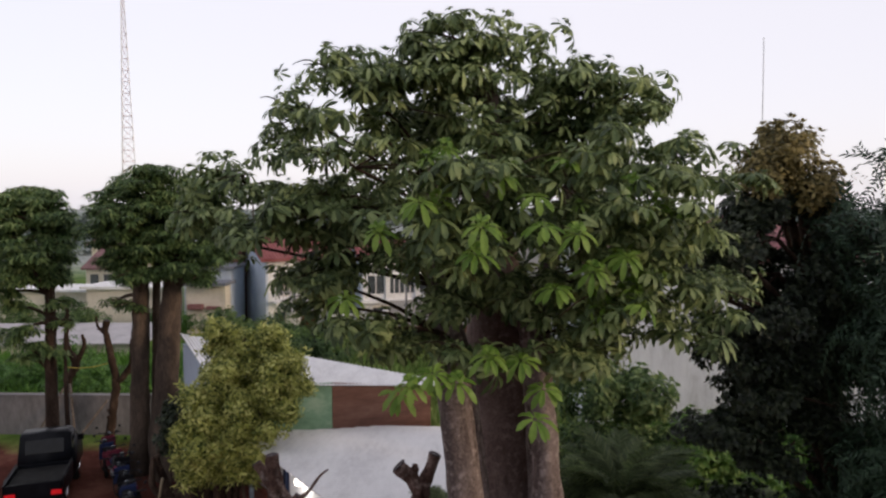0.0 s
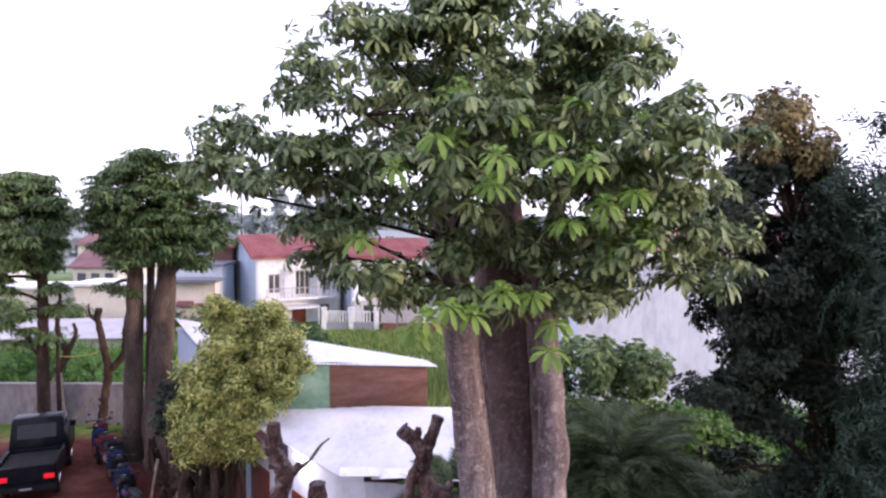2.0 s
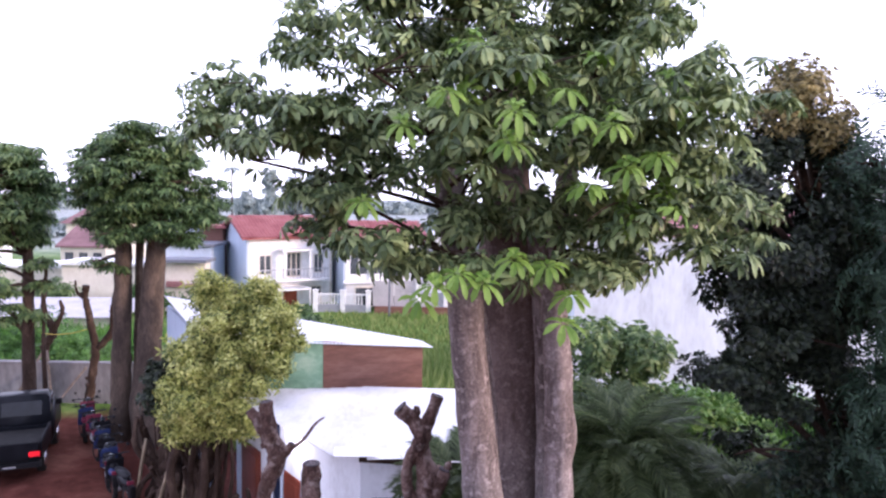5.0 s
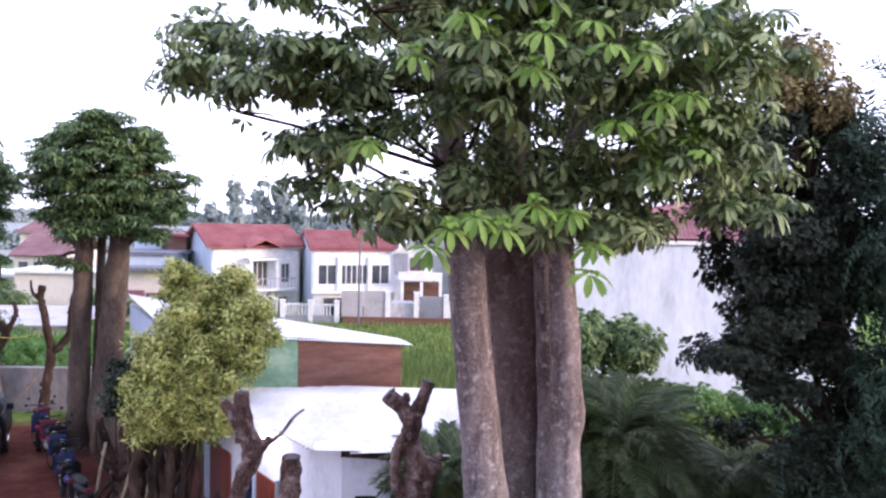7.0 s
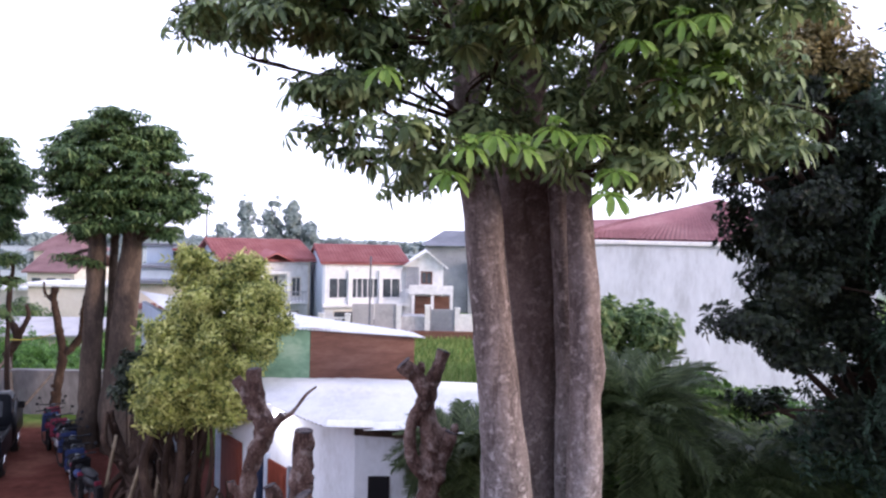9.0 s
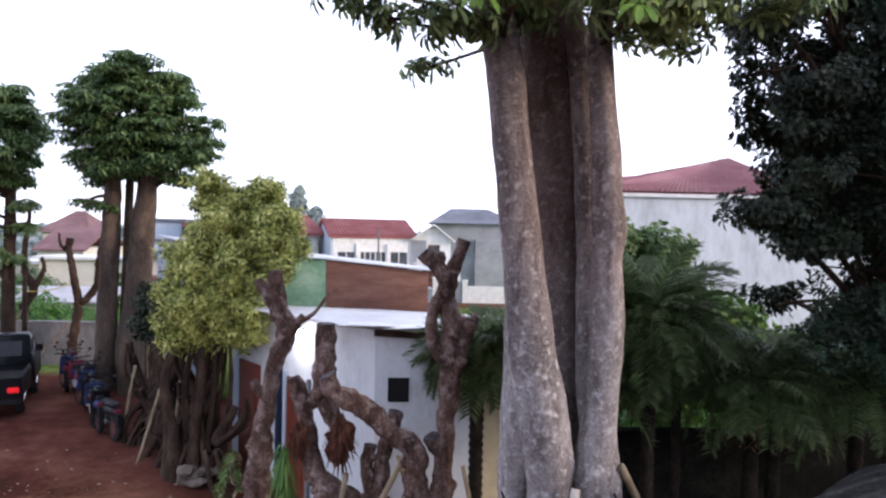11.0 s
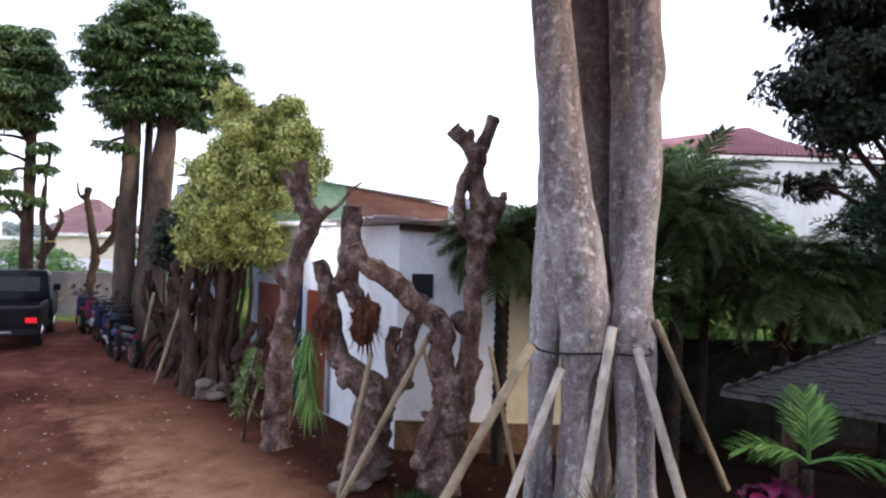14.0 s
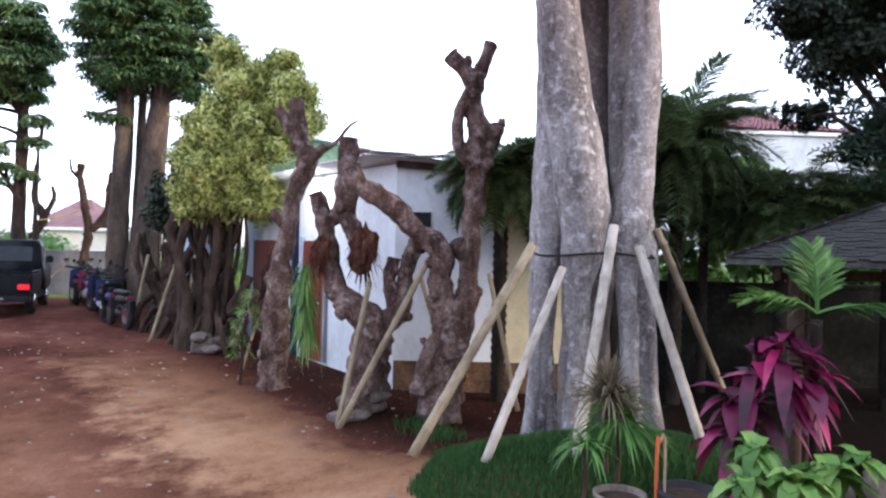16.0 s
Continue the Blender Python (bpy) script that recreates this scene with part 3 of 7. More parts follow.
    lobes = [
        (0.7, 7.4, 9.35, 1.45, 1.5, 0.75), (-0.4, 7.3, 9.25, 1.15, 1.2, 0.65), (1.75, 7.6, 9.05, 1.15, 1.3, 0.65), (0.65, 7.5, 9.85, 1.05, 1.0, 0.32), (-0.95, 7.4, 9.65, 0.65, 0.7, 0.25), (2.2, 7.6, 9.35, 0.75, 0.9, 0.28), (-2.2, 7.3, 8.4, 0.5, 0.6, 0.16), (-2.35, 7.3, 8.0, 0.45, 0.5, 0.16), (-1.9, 7.2, 7.75, 0.5, 0.5, 0.18),
        (-1.3, 7.3, 9.15, 0.5, 0.7, 0.24), (-1.9, 7.3, 8.4, 0.95, 1.0, 0.34), (-1.2, 6.8, 8.15, 0.9, 0.9, 0.36), (-0.6, 6.5, 8.55, 1.0, 0.9, 0.4), (0.6, 6.2, 8.4, 1.3, 1.0, 0.65), (1.6, 6.2, 8.2, 1.3, 1.0, 0.7),
        (2.75, 7.2, 8.4, 1.05, 1.1, 0.55), (0.4, 6.1, 7.85, 1.1, 0.9, 0.32), (1.9, 6.2, 7.4, 1.0, 0.8, 0.45), (2.6, 6.9, 7.4, 1.0, 1.0, 0.5),
        (-0.7, 7.1, 7.6, 0.9, 0.8, 0.32), (0.3, 6.9, 7.6, 0.9, 0.7, 0.3), (1.5, 7.1, 7.45, 0.9, 0.8, 0.35), (1.0, 8.6, 8.7, 2.0, 1.0, 0.9), (-0.2, 8.6, 8.3, 1.6, 0.9, 0.4), (2.4, 8.6, 7.8, 1.3, 0.9, 0.55),
    ]
    lobes += [(0.7, 7.4, 9.95, 1.1, 0.9, 0.24), (1.9, 7.5, 9.5, 0.9, 0.8, 0.26), (-0.8, 7.4, 9.65, 0.85, 0.7, 0.24), (-0.5, 7.0, 7.85, 0.6, 0.5, 0.2), (-0.95, 7.0, 7.95, 0.5, 0.5, 0.2)]
    low = [(-1.2, 7.2, 7.1, 0.4, 0.4, 0.14), (-0.85, 7.2, 6.85, 0.35, 0.35, 0.12), (-1.0, 6.8, 7.42, 0.5, 0.4, 0.15), (-0.45, 6.4, 7.0, 0.5, 0.4, 0.12), (0.5, 6.0, 6.8, 0.75, 0.4, 0.12), (1.4, 6.3, 6.75, 0.7, 0.5, 0.16), (1.9, 7.2, 6.8, 0.6, 0.6, 0.2), (-0.4, 8.2, 6.62, 0.4, 0.3, 0.12), (-0.2, 6.9, 6.75, 0.55, 0.5, 0.12), (0.6, 7.7, 7.2, 0.5, 0.35, 0.3), (0.25, 6.85, 7.15, 0.55, 0.3, 0.28), (1.1, 6.8, 7.2, 0.6, 0.3, 0.3), (1.75, 6.9, 7.05, 0.4, 0.35, 0.25)]
    tops = ((0.22, 7.5, 7.25), (1.38, 7.6, 7.25), (0.9, 8.15, 7.5), (0.1, 7.6, 8.1), (0.85, 8.0, 8.3), (1.6, 7.75, 8.1))
    heads = ((0.32, 7.42, 6.7), (1.3, 7.48, 6.7), (0.93, 8.2, 6.9))
    limbs_of(tree, o, lambda l: min(tops, key=lambda p: math.dist(p, l[:3]) + max(0, p[2] - l[2])), lobes, 0.026, 0.014, 5, BARK_DARK, rng)
    limbs_of(tree, o, lambda l: min(heads, key=lambda p: math.dist(p, l[:3])), low, 0.03, 0.012, 3, BARK_DARK, rng)
    wide, outline = (0.0, 0.25, 0.6, 0.85, 1.0), (0.12, 0.5, 0.95, 1.0, 0.2)
    kinds = [whorl(rng, 10, 0.17, 0.05, 0.35, 0.75, 1, 0.02, wide, outline), whorl(rng, 8, 0.165, 0.048, 0.35, 0.7, 2, 0.02, wide, outline), whorl(rng, 9, 0.175, 0.05, 0.15, 0.9, 1, 0.02, wide, outline)]
    tiers = []
    for x, y, z, rx, ry, rz in lobes:
        n = max(2, round(rz / 0.17))
        for k in range(n):
            h = -1 + 2 * (k + 0.6) / n
            w = math.sqrt(max(0.1, 1 - 0.85 * h * h))
            for q in range(3):
                a = rng.uniform(0, 6.28)
                tiers.append((x + 0.5 * w * rx * math.cos(a), y + 0.5 * w * ry * math.sin(a), z + rz * h - 0.12 * w + rng.uniform(-0.16, 0.16), rx * w * 0.55, ry * w * 0.55, rng.uniform(0.08, 0.2)))
    poses = in_lobes(rng, tiers, 3550, 0.5, 1.5, (0.6, 1.05), -0.3, 0.75, -0.16) + in_lobes(rng, lobes, 350, 0.3, 0.3, (0.6, 0.95), -0.9, 0.7) + in_lobes(rng, low, 360, 0.2, 1.0, (0.7, 1.05))
    poses = [Matrix.Translation(-o) @ p for p in poses]
    near = sorted(range(len(poses)), key=lambda i: poses[i].translation.y)[:280]
    chosen = set(near)
    shared = [mesh_of("leaf_whorl", v.tolist(), f, LEAF) for v, f in kinds]
    light = [mesh_of("leaf_whorl", v.tolist(), f, LEAF_NEW) for v, f in kinds[:2]]
    for i in near:
        w = new("leaf_whorl", shared[i % 3] if i % 7 else light[i % 2])
        w.parent = tree
        w.matrix_local = poses[i]
    scattered("crown", kinds, [p for i, p in enumerate(poses) if i not in chosen], LEAF, tree)
    fresh = [mesh_of("new_leaf_whorl", v.tolist(), f, LEAF_NEW) for v, f in (whorl(rng, 11, 0.19, 0.06, 0.3, 0.8, 1, 0.02, wide, outline), whorl(rng, 9, 0.19, 0.06, 0.3, 0.8, 2, 0.02, wide, outline))]
    spots = ((0.78, 5.62, 8.42), (0.59, 5.0, 8.01), (1.08, 5.19, 8.01), (1.5, 5.31, 7.64), (0.2, 5.32, 6.8), (0.67, 5.54, 6.89), (1.05, 5.36, 6.41), (0.02, 5.3, 6.7), (0.95, 5.6, 6.85), (0.55, 5.1, 7.8), (0.1, 5.3, 8.2), (-0.25, 5.5, 7.95), (1.2, 5.35, 7.5), (2.0, 5.9, 7.5), (-0.6, 5.8, 7.35), (2.2, 6.0, 8.2), (1.05, 5.5, 8.25), (1.35, 5.2, 7.95), (1.8, 5.5, 7.75), (0.3, 5.6, 8.65), (-0.1, 5.6, 6.55), (0.4, 5.35, 6.72), (1.15, 5.6, 6.6))
    for k, s in enumerate(spots):
        w = new("leaf_whorl", fresh[k % 2])
        tagged(w, "bright green new leaves")
        w.parent = tree
        w.matrix_local = facing(Vector(s) - o, (0, -0.5, 1), 0.95, k * 1.3)


build_great_tree()


# ---- sheds ----
def slab(bm, corners, thick):
    """A sheet through four corners, with thickness downwards."""
    top = [bm.verts.new(c) for c in corners]
    low = [bm.verts.new((c[0], c[1], c[2] - thick)) for c in corners]
    bm.faces.new(top)
    bm.faces.new(low[::-1])
    for i in range(4):
        bm.faces.new((top[i], low[i], low[(i + 1) % 4], top[(i + 1) % 4]))


def wall_run(bm, a, b, z0, z1a, z1b, thick=0.12):
    """An upright wall from a to b in plan, with tops at two heights; thickness to its left."""
    a, b = Vector((*a, 0)), Vector((*b, 0))
    n = (b - a).normalized().cross(Vector((0, 0, 1))) * thick
    q = [a, b, b + n, a + n]
    t = [z1a, z1b, z1b, z1a]
    lo = [bm.verts.new((p.x, p.y, z0)) for p in q]
    hi = [bm.verts.new((p.x, p.y, z)) for p, z in zip(q, t)]
    bm.faces.new(lo[::-1])
    bm.faces.new(hi)
    for i in range(4):
        bm.faces.new((lo[i], lo[(i + 1) % 4], hi[(i + 1) % 4], hi[i]))


def corrugated(a, b, c, d, waves, height=0.012, thick=0.008, rows=2):
    """A corrugated sheet: a-b is the eave, d-c the top edge; waves run from eave to top."""
    a, b, c, d = (Vector(v) for v in (a, b, c, d))
    n = waves * 6
    verts, faces = [], []
    for layer in (0, 1):
        for j in range(rows + 1):
            for i in range(n + 1):
                u, v = i / n, j / rows
                p = a.lerp(b, u).lerp(d.lerp(c, u), v)
                verts.append((p.x, p.y, p.z + height * math.sin(2 * math.pi * i / 6) - thick * layer))
    row = n + 1
    for layer in (0, 1):
        o = layer * row * (rows + 1)
        for j in range(rows):
            for i in range(n):
                q = (o + j * row + i, o + j * row + i + 1, o + (j + 1) * row + i + 1, o + (j + 1) * row + i)
                faces.append(q if layer == 0 else q[::-1])
    return verts, faces


def build_lower_shed():
    shed = thing("shed", "low whitewashed shed with a pale corrugated tin roof", "shed")
    C, R, L = (-1.13, 10.7), (1.9, 10.7), (-4.35, 14.85)
    bm = bmesh.new()
    wall_run(bm, R, C, -0.4, 3.08, 3.24)
    part("wall", bm, WALL_WHITE, shed)
    bm = bmesh.new()
    wall_run(bm, (C[0] - 0.002, C[1]), L, -0.4, 3.24, 3.16)
    part("wall", bm, WALL_WHITE, shed)
    bm = bmesh.new()
    wall_run(bm, (1.9, 16.0), (1.9, 10.82), -0.4, 2.72, 3.07)
    part("wall", bm, WALL_WHITE, shed)
    v, f = corrugated((-1.6, 10.45, 3.34), (-4.95, 14.95, 3.22), (2.05, 16.0, 2.8), (2.05, 10.45, 3.16), 46, 0.016)
    ob = new("roof_sheet", mesh_of("roof_sheet", v, f, TIN, True))
    ob.parent = shed
    part("fascia", boxes(((-1.53, -0.02, -0.1), (1.53, 0.02, 0.0), pose(0.39, 10.58, 3.2, 0, 2.8, 0))), BARK_DARK, shed)
    edge = random.Random(5)
    for k in range(6):
        part("edge_sheet", boxes(((-0.33, -0.2, 0), (0.33, 0.22, 0.006), pose(-1.2 + 0.54 * k, 10.5, 3.345 - 0.027 * k + edge.uniform(0, 0.02), edge.uniform(-7, 1), edge.uniform(-3, 3), edge.uniform(-6, 6)))), TIN, shed, "bent end of a tin sheet")
    # small louvred vent
    vent = part("vent_frame", boxes(((-0.93, 10.66, 2.17), (-0.61, 10.695, 2.53))), BLACK, shed, "small dark square vent")
    # doors on the receding wall
    d = (Vector((*L, 0)) - Vector((*C, 0))).normalized()
    n = Vector((-d.y, d.x, 0))
    if n.y > 0:
        n = -n
    m = Matrix(((d.x, n.x, 0, C[0]), (d.y, n.y, 0, C[1]), (0, 0, 1, 0), (0, 0, 0, 1)))
    for s0, s1 in ((3.9, 4.85), (2.0, 2.75)):
        door = part("door", boxes(((s0, 0.01, 0.0), (s1, 0.05, 2.08), m), bevel=0.008), DOOR_RED, shed, "dark red mahogany door leaf")
        for z0, z1 in ((0.15, 0.9), (1.05, 1.95)):
            part("panel", boxes(((s0 + 0.12, 0.05, z0), (s1 - 0.12, 0.062, z1), m), bevel=0.005), DOOR_RED, door)
        part("knob", blob(bmesh.new(), m @ Vector((s0 + 0.08, 0.09, 1.0)), (0.03, 0.03, 0.03), 0.0), CHROME, door)
    part("door_frame", boxes(((1.93, 0.004, 0.0), (1.99, 0.07, 2.15), m)), WALL_GREY, shed)
    part("door_frame", boxes(((2.76, 0.004, 0.0), (2.84, 0.07, 2.15), m)), WALL_BLUE, shed)
    part("post", boxes(((3.0, 0.004, 0.0), (3.12, 0.09, 2.9), m)), NAVY, shed, "dark blue door post")
    at = m @ Vector((2.2, 0.16, 2.92))
    part("lamp", turned(bmesh.new(), [(0.02, 0.12), (0.07, 0.1), (0.09, 0.03), (0.07, -0.03), (0.02, -0.06)], at), LAMP_GLOW, shed, "lit round wall lamp", True)
    part("lamp_arm", tube(bmesh.new(), [(*(m @ Vector((2.2, 0.0, 3.0))), 0.012), (*(m @ Vector((2.2, 0.16, 3.02))), 0.012)], 6, 3), BLACK, shed)
    ld = bpy.data.lights.new("wall_lamp_light", "POINT")
    ld.energy, ld.shadow_soft_size, ld.color = 14, 0.1, (1.0, 0.92, 0.8)
    new("wall_lamp_light", ld).location = m @ Vector((2.2, 0.3, 2.85))
    # Thin yellow sheet on the wall: warm light painted as colour.
    part("warm_strip", boxes(((0.48, 10.675, 0.32), (1.9, 10.698, 2.7))), plain("warm_light_yellow", (0.72, 0.62, 0.4), 0.9), shed, "strip of the wall coloured pale yellow for warm light")
    part("skirting", boxes(((-1.12, 10.66, -0.4), (1.9, 10.698, 0.32))), mottled("wall_base_ochre", (0.05, 0.03, 0.02), (0.12, 0.07, 0.042), (0.24, 0.15, 0.08), 2.5, 20, 0.95), shed, "earth-stained ochre base of the wall")


def build_upper_shed():
    shed = thing("upper_shed", "plank-sided hut with green and brown boards under a tin roof", "shed")
    a, j, b = (-6.4, 13.5), (-2.45, 14.95), (-0.25, 16.0)
    bm = bmesh.new()
    wall_run(bm, j, (-4.6, 14.2), 2.5, 4.16, 4.26, 0.05)
    part("board", bm, BOARD_GREEN, shed, "faded green board wall")
    bm = bmesh.new()
    wall_run(bm, b, (j[0] + 0.01, j[1]), 2.5, 3.84, 4.16, 0.05)
    part("board", bm, BOARD_BROWN, shed, "red-brown plank wall")
    bm = bmesh.new()
    wall_run(bm, (-4.62, 14.2), (-7.35, 18.6), 0, 4.1, 4.3, 0.1)
    part("wall", bm, WALL_BLUE, shed)
    v, f = corrugated((-4.75, 13.85, 4.4), (0.0, 15.85, 3.87), (-0.3, 16.3, 3.93), (-7.5, 18.8, 4.55), 60)
    ob = new("roof_sheet", mesh_of("roof_sheet", v, f, TIN, True))
    ob.parent = shed


build_lower_shed()
build_upper_shed()


# ---- houses across the field ----
def ring_frame(bm, m, x0, x1, z0, z1, w, y0, y1):
    """A rectangular frame in one piece."""
    loops = []
    for y in (y0, y1):
        for g in (0, w):
            loops.append([bm.verts.new(m @ Vector(p)) for p in ((x0 + g, y, z0 + g), (x1 - g, y, z0 + g), (x1 - g, y, z1 - g), (x0 + g, y, z1 - g))])
    a, b, c, d = loops
    for p, q in ((a, b), (d, c), (c, a), (b, d)):
        for i in range(4):
            bm.faces.new((p[i], p[(i + 1) % 4], q[(i + 1) % 4], q[i]))
    return bm


def window(parent, m, x0, x1, z0, z1, depth=0.12, bars=2, frame_mat=None):
    mat = frame_mat or WALL_CREAM
    w = part("window", ring_frame(bmesh.new(), m, x0, x1, z0, z1, 0.08, -0.04, 0.06), mat, parent)
    part("pane", boxes(((x0 + 0.08, -0.012, z0 + 0.08), (x1 - 0.08, 0.0, z1 - 0.08), m)), GLASS_DARK, w)
    for k in range(1, bars):
        x = x0 + (x1 - x0) * k / bars
        part("mullion", boxes(((x - 0.03, -0.035, z0 + 0.08), (x + 0.03, -0.014, z1 - 0.08), m)), mat, w)


def gable_roof(bm, x0, x1, y0, y1, z, rise, over=0.4, thick=0.15):
    """Ridge along x."""
    ym = (y0 + y1) / 2
    k = rise / (ym - y0)
    slab(bm, [(x0 - over, y0 - over, z - over * k), (x1 + over, y0 - over, z - over * k), (x1 + over, ym, z + rise), (x0 - over, ym, z + rise)], thick)
    slab(bm, [(x0 - over, ym, z + rise), (x1 + over, ym, z + rise), (x1 + over, y1 + over, z - over * k), (x0 - over, y1 + over, z - over * k)], thick)


def tile_courses(parent, a, b, c, d, rows, waves, mat):
    """Overlapping courses of curved tiles from the eave a-b up to the ridge d-c."""
    a, b, c, d = (Vector(v) for v in (a, b, c, d))
    lift = Vector((0, 0, 0.05))
    for r in range(rows):
        u, w = r / rows, (r + 1) / rows
        v, f = corrugated(a.lerp(d, u) + lift * 1.6, b.lerp(c, u) + lift * 1.6, b.lerp(c, w) + lift, a.lerp(d, w) + lift, waves, 0.022, 0.02, 1)
        ob = new("tile_course", mesh_of("tile_course", v, f, mat, True))
        ob.parent = parent


def gable_end(bm, x, y0, y1, z0, z, rise, thick=0.15):
    ym = (y0 + y1) / 2
    p = [(y0, z0), (y1, z0), (y1, z), (ym, z + rise - 0.05), (y0, z)]
    a = [bm.verts.new((x, y, w)) for y, w in p]
    b = [bm.verts.new((x + thick, y, w)) for y, w in p]
    bm.faces.new(a[::-1])
    bm.faces.new(b)
    for i in range(5):
        bm.faces.new((a[i], a[(i + 1) % 5], b[(i + 1) % 5], b[i]))


def build_houses():
    h = thing("house", "cream two-storey house with balconies and a red tile roof", "house")
    x0, x1, y0, y1, z = -12.7, -6.6, 45.6, 52.0, 4.65
    h.matrix_world = Matrix.Translation((x0, y0, 0)) @ Matrix.Rotation(radians(31), 4, "Z") @ Matrix.Translation((-x0, -y0, 0))
    part("wall", boxes(((x0 + 0.15, y0, -1), (x1 - 0.15, y0 + 0.2, z))), WHITE, h)
    bm = bmesh.new()
    gable_end(bm, x0, y0, y1, -1, z, 1.2)
    part("wall", bm, WALL_BLUE, h, "pale blue side wall")
    bm = bmesh.new()
    gable_end(bm, x1 - 0.15, y0, y1, -1, z, 1.2)
    part("wall", bm, WALL_CREAM, h)
    bm = bmesh.new()
    gable_roof(bm, x0, x1, y0, y1, z, 1.2)
    part("roof", bm, TILE_RED, h)
    tile_courses(h, (x0 - 0.4, y0 - 0.4, z - 0.15), (x1 + 0.4, y0 - 0.4, z - 0.15), (x1 + 0.4, (y0 + y1) / 2, z + 1.2), (x0 - 0.4, (y0 + y1) / 2, z + 1.2), 12, 28, TILE_RED)
    part("canopy", boxes(((-11.3, 44.0, 0.95), (-8.7, 45.6, 1.05)), ((-11.25, 44.05, -0.5), (-11.15, 44.15, 0.95)), ((-8.85, 44.05, -0.5), (-8.75, 44.15, 0.95))), WHITE, h, "white porch canopy")
    part("door", boxes(((-10.2, 45.55, -0.6), (-9.2, 45.598, 0.85)), bevel=0.01), DOOR_RED, h, "dark red front door")
    bm = bmesh.new()
    slab(bm, [(-10.6, 44.6, 4.5), (-9.4, 44.6, 5.0), (-9.4, 48.4, 5.4), (-10.6, 48.4, 4.8)], 0.12)
    slab(bm, [(-9.4, 44.6, 5.0), (-8.2, 44.6, 4.5), (-8.2, 48.4, 4.8), (-9.4, 48.4, 5.4)], 0.12)
    part("dormer_roof", bm, TILE_RED, h)
    part("portico", boxes(((-10.5, 44.7, 3.55), (-8.3, 45.6, 3.7)), ((-10.4, 44.75, 1.6), (-10.2, 44.95, 3.55)), ((-8.6, 44.75, 1.6), (-8.4, 44.95, 3.55)), ((-12.3, 44.6, 1.5), (-7.2, 45.6, 1.65))), WHITE, h)
    I = Matrix.Translation((0, y0, 0))
    window(h, I, -11.9, -11.0, 1.9, 3.3)
    window(h, I, -8.0, -7.3, 1.9, 3.3)
    window(h, I, -10.0, -8.9, 1.7, 3.45, bars=3)
    window(h, I, -8.2, -7.4, -0.6, 1.0)
    window(h, I, -12.2, -11.3, -0.3, 0.9)
    rail = boxes(((-12.3, 44.62, 2.3), (-7.2, 44.66, 2.36)), *[((-12.3 + k * 0.25, 44.62, 1.65), (-12.27 + k * 0.25, 44.65, 2.3)) for k in range(21)])
    part("railing", rail, IRON, h)

    part("annex_wall", boxes(((-9.2, 50.6, -1), (-4.2, 50.8, 4.0), h.matrix_world.inverted())), WALL_BLUE, h, "pale blue rear wall")

    h = thing("house", "white two-storey house with wide windows and a red tile roof", "house")
    x0, x1, y0, y1, z = -6.25, -0.35, 46.0, 52.2, 4.5
    h.matrix_world = Matrix.Translation((x0, y0, 0)) @ Matrix.Rotation(radians(17), 4, "Z") @ Matrix.Translation((-x0, -y0, 0))
    part("wall", boxes(((x0 + 0.15, y0, -1), (x1 - 0.15, y0 + 0.2, z))), WHITE, h)
    bm = bmesh.new()
    gable_end(bm, x0, y0, y1, -1, z, 1.1)
    part("wall", bm, WALL_BLUE, h, "pale blue side wall")
    bm = bmesh.new()
    gable_end(bm, x1 - 0.15, y0, y1, -1, z, 1.1)
    part("wall", bm, WHITE, h)
    bm = bmesh.new()
    gable_roof(bm, x0, x1, y0, y1, z, 1.1, 0.15)
    part("roof", bm, TILE_RED, h)
    tile_courses(h, (x0 - 0.15, y0 - 0.15, z - 0.053), (x1 + 0.15, y0 - 0.15, z - 0.053), (x1 + 0.15, (y0 + y1) / 2, z + 1.1), (x0 - 0.15, (y0 + y1) / 2, z + 1.1), 12, 26, TILE_RED)
    I = Matrix.Translation((0, y0, 0))
    window(h, I, -5.86, -4.55, 2.0, 3.42, frame_mat=WHITE)
    window(h, I, -4.3, -2.42, 2.0, 3.42, bars=5, frame_mat=WHITE)
    window(h, I, -2.2, -0.85, 2.0, 3.42, frame_mat=WHITE)
    part("ledge", boxes(((x0, y0 - 0.35, 1.45), (x1, y0, 1.62)), *[((x - 0.12, y0 - 0.2, 1.62), (x + 0.12, y0 - 0.002, z - 0.6)) for x in (-4.42, -2.31)]), WHITE, h)
    window(h, I, -5.5, -3.6, -0.2, 1.2)

    h = thing("house", "narrow white gabled house with a balcony and an orange-brown front", "house")
    y0 = 47.5
    bm = bmesh.new()
    p = [(-0.75, -1), (1.85, -1), (1.85, 4.3), (0.68, 5.2), (-0.75, 4.3)]
    a = [bm.verts.new((x, y0, w)) for x, w in p]
    b = [bm.verts.new((x, y0 + 6.0, w)) for x, w in p]
    bm.faces.new(a)
    bm.faces.new(b[::-1])
    for i in range(5):
        bm.faces.new((a[i], b[i], b[(i + 1) % 5], a[(i + 1) % 5]))
    part("wall", bm, WHITE, h)
    bm = bmesh.new()
    slab(bm, [(-1.0, 47.1, 4.22), (0.68, 47.1, 5.36), (0.68, 54, 5.36), (-1.0, 54, 4.22)], 0.12)
    slab(bm, [(0.68, 47.1, 5.36), (2.15, 47.1, 4.2), (2.15, 54, 4.2), (0.68, 54, 5.36)], 0.12)
    part("roof", bm, WHITE, h, "white-edged gable roof")
    I = Matrix.Translation((0, y0, 0))
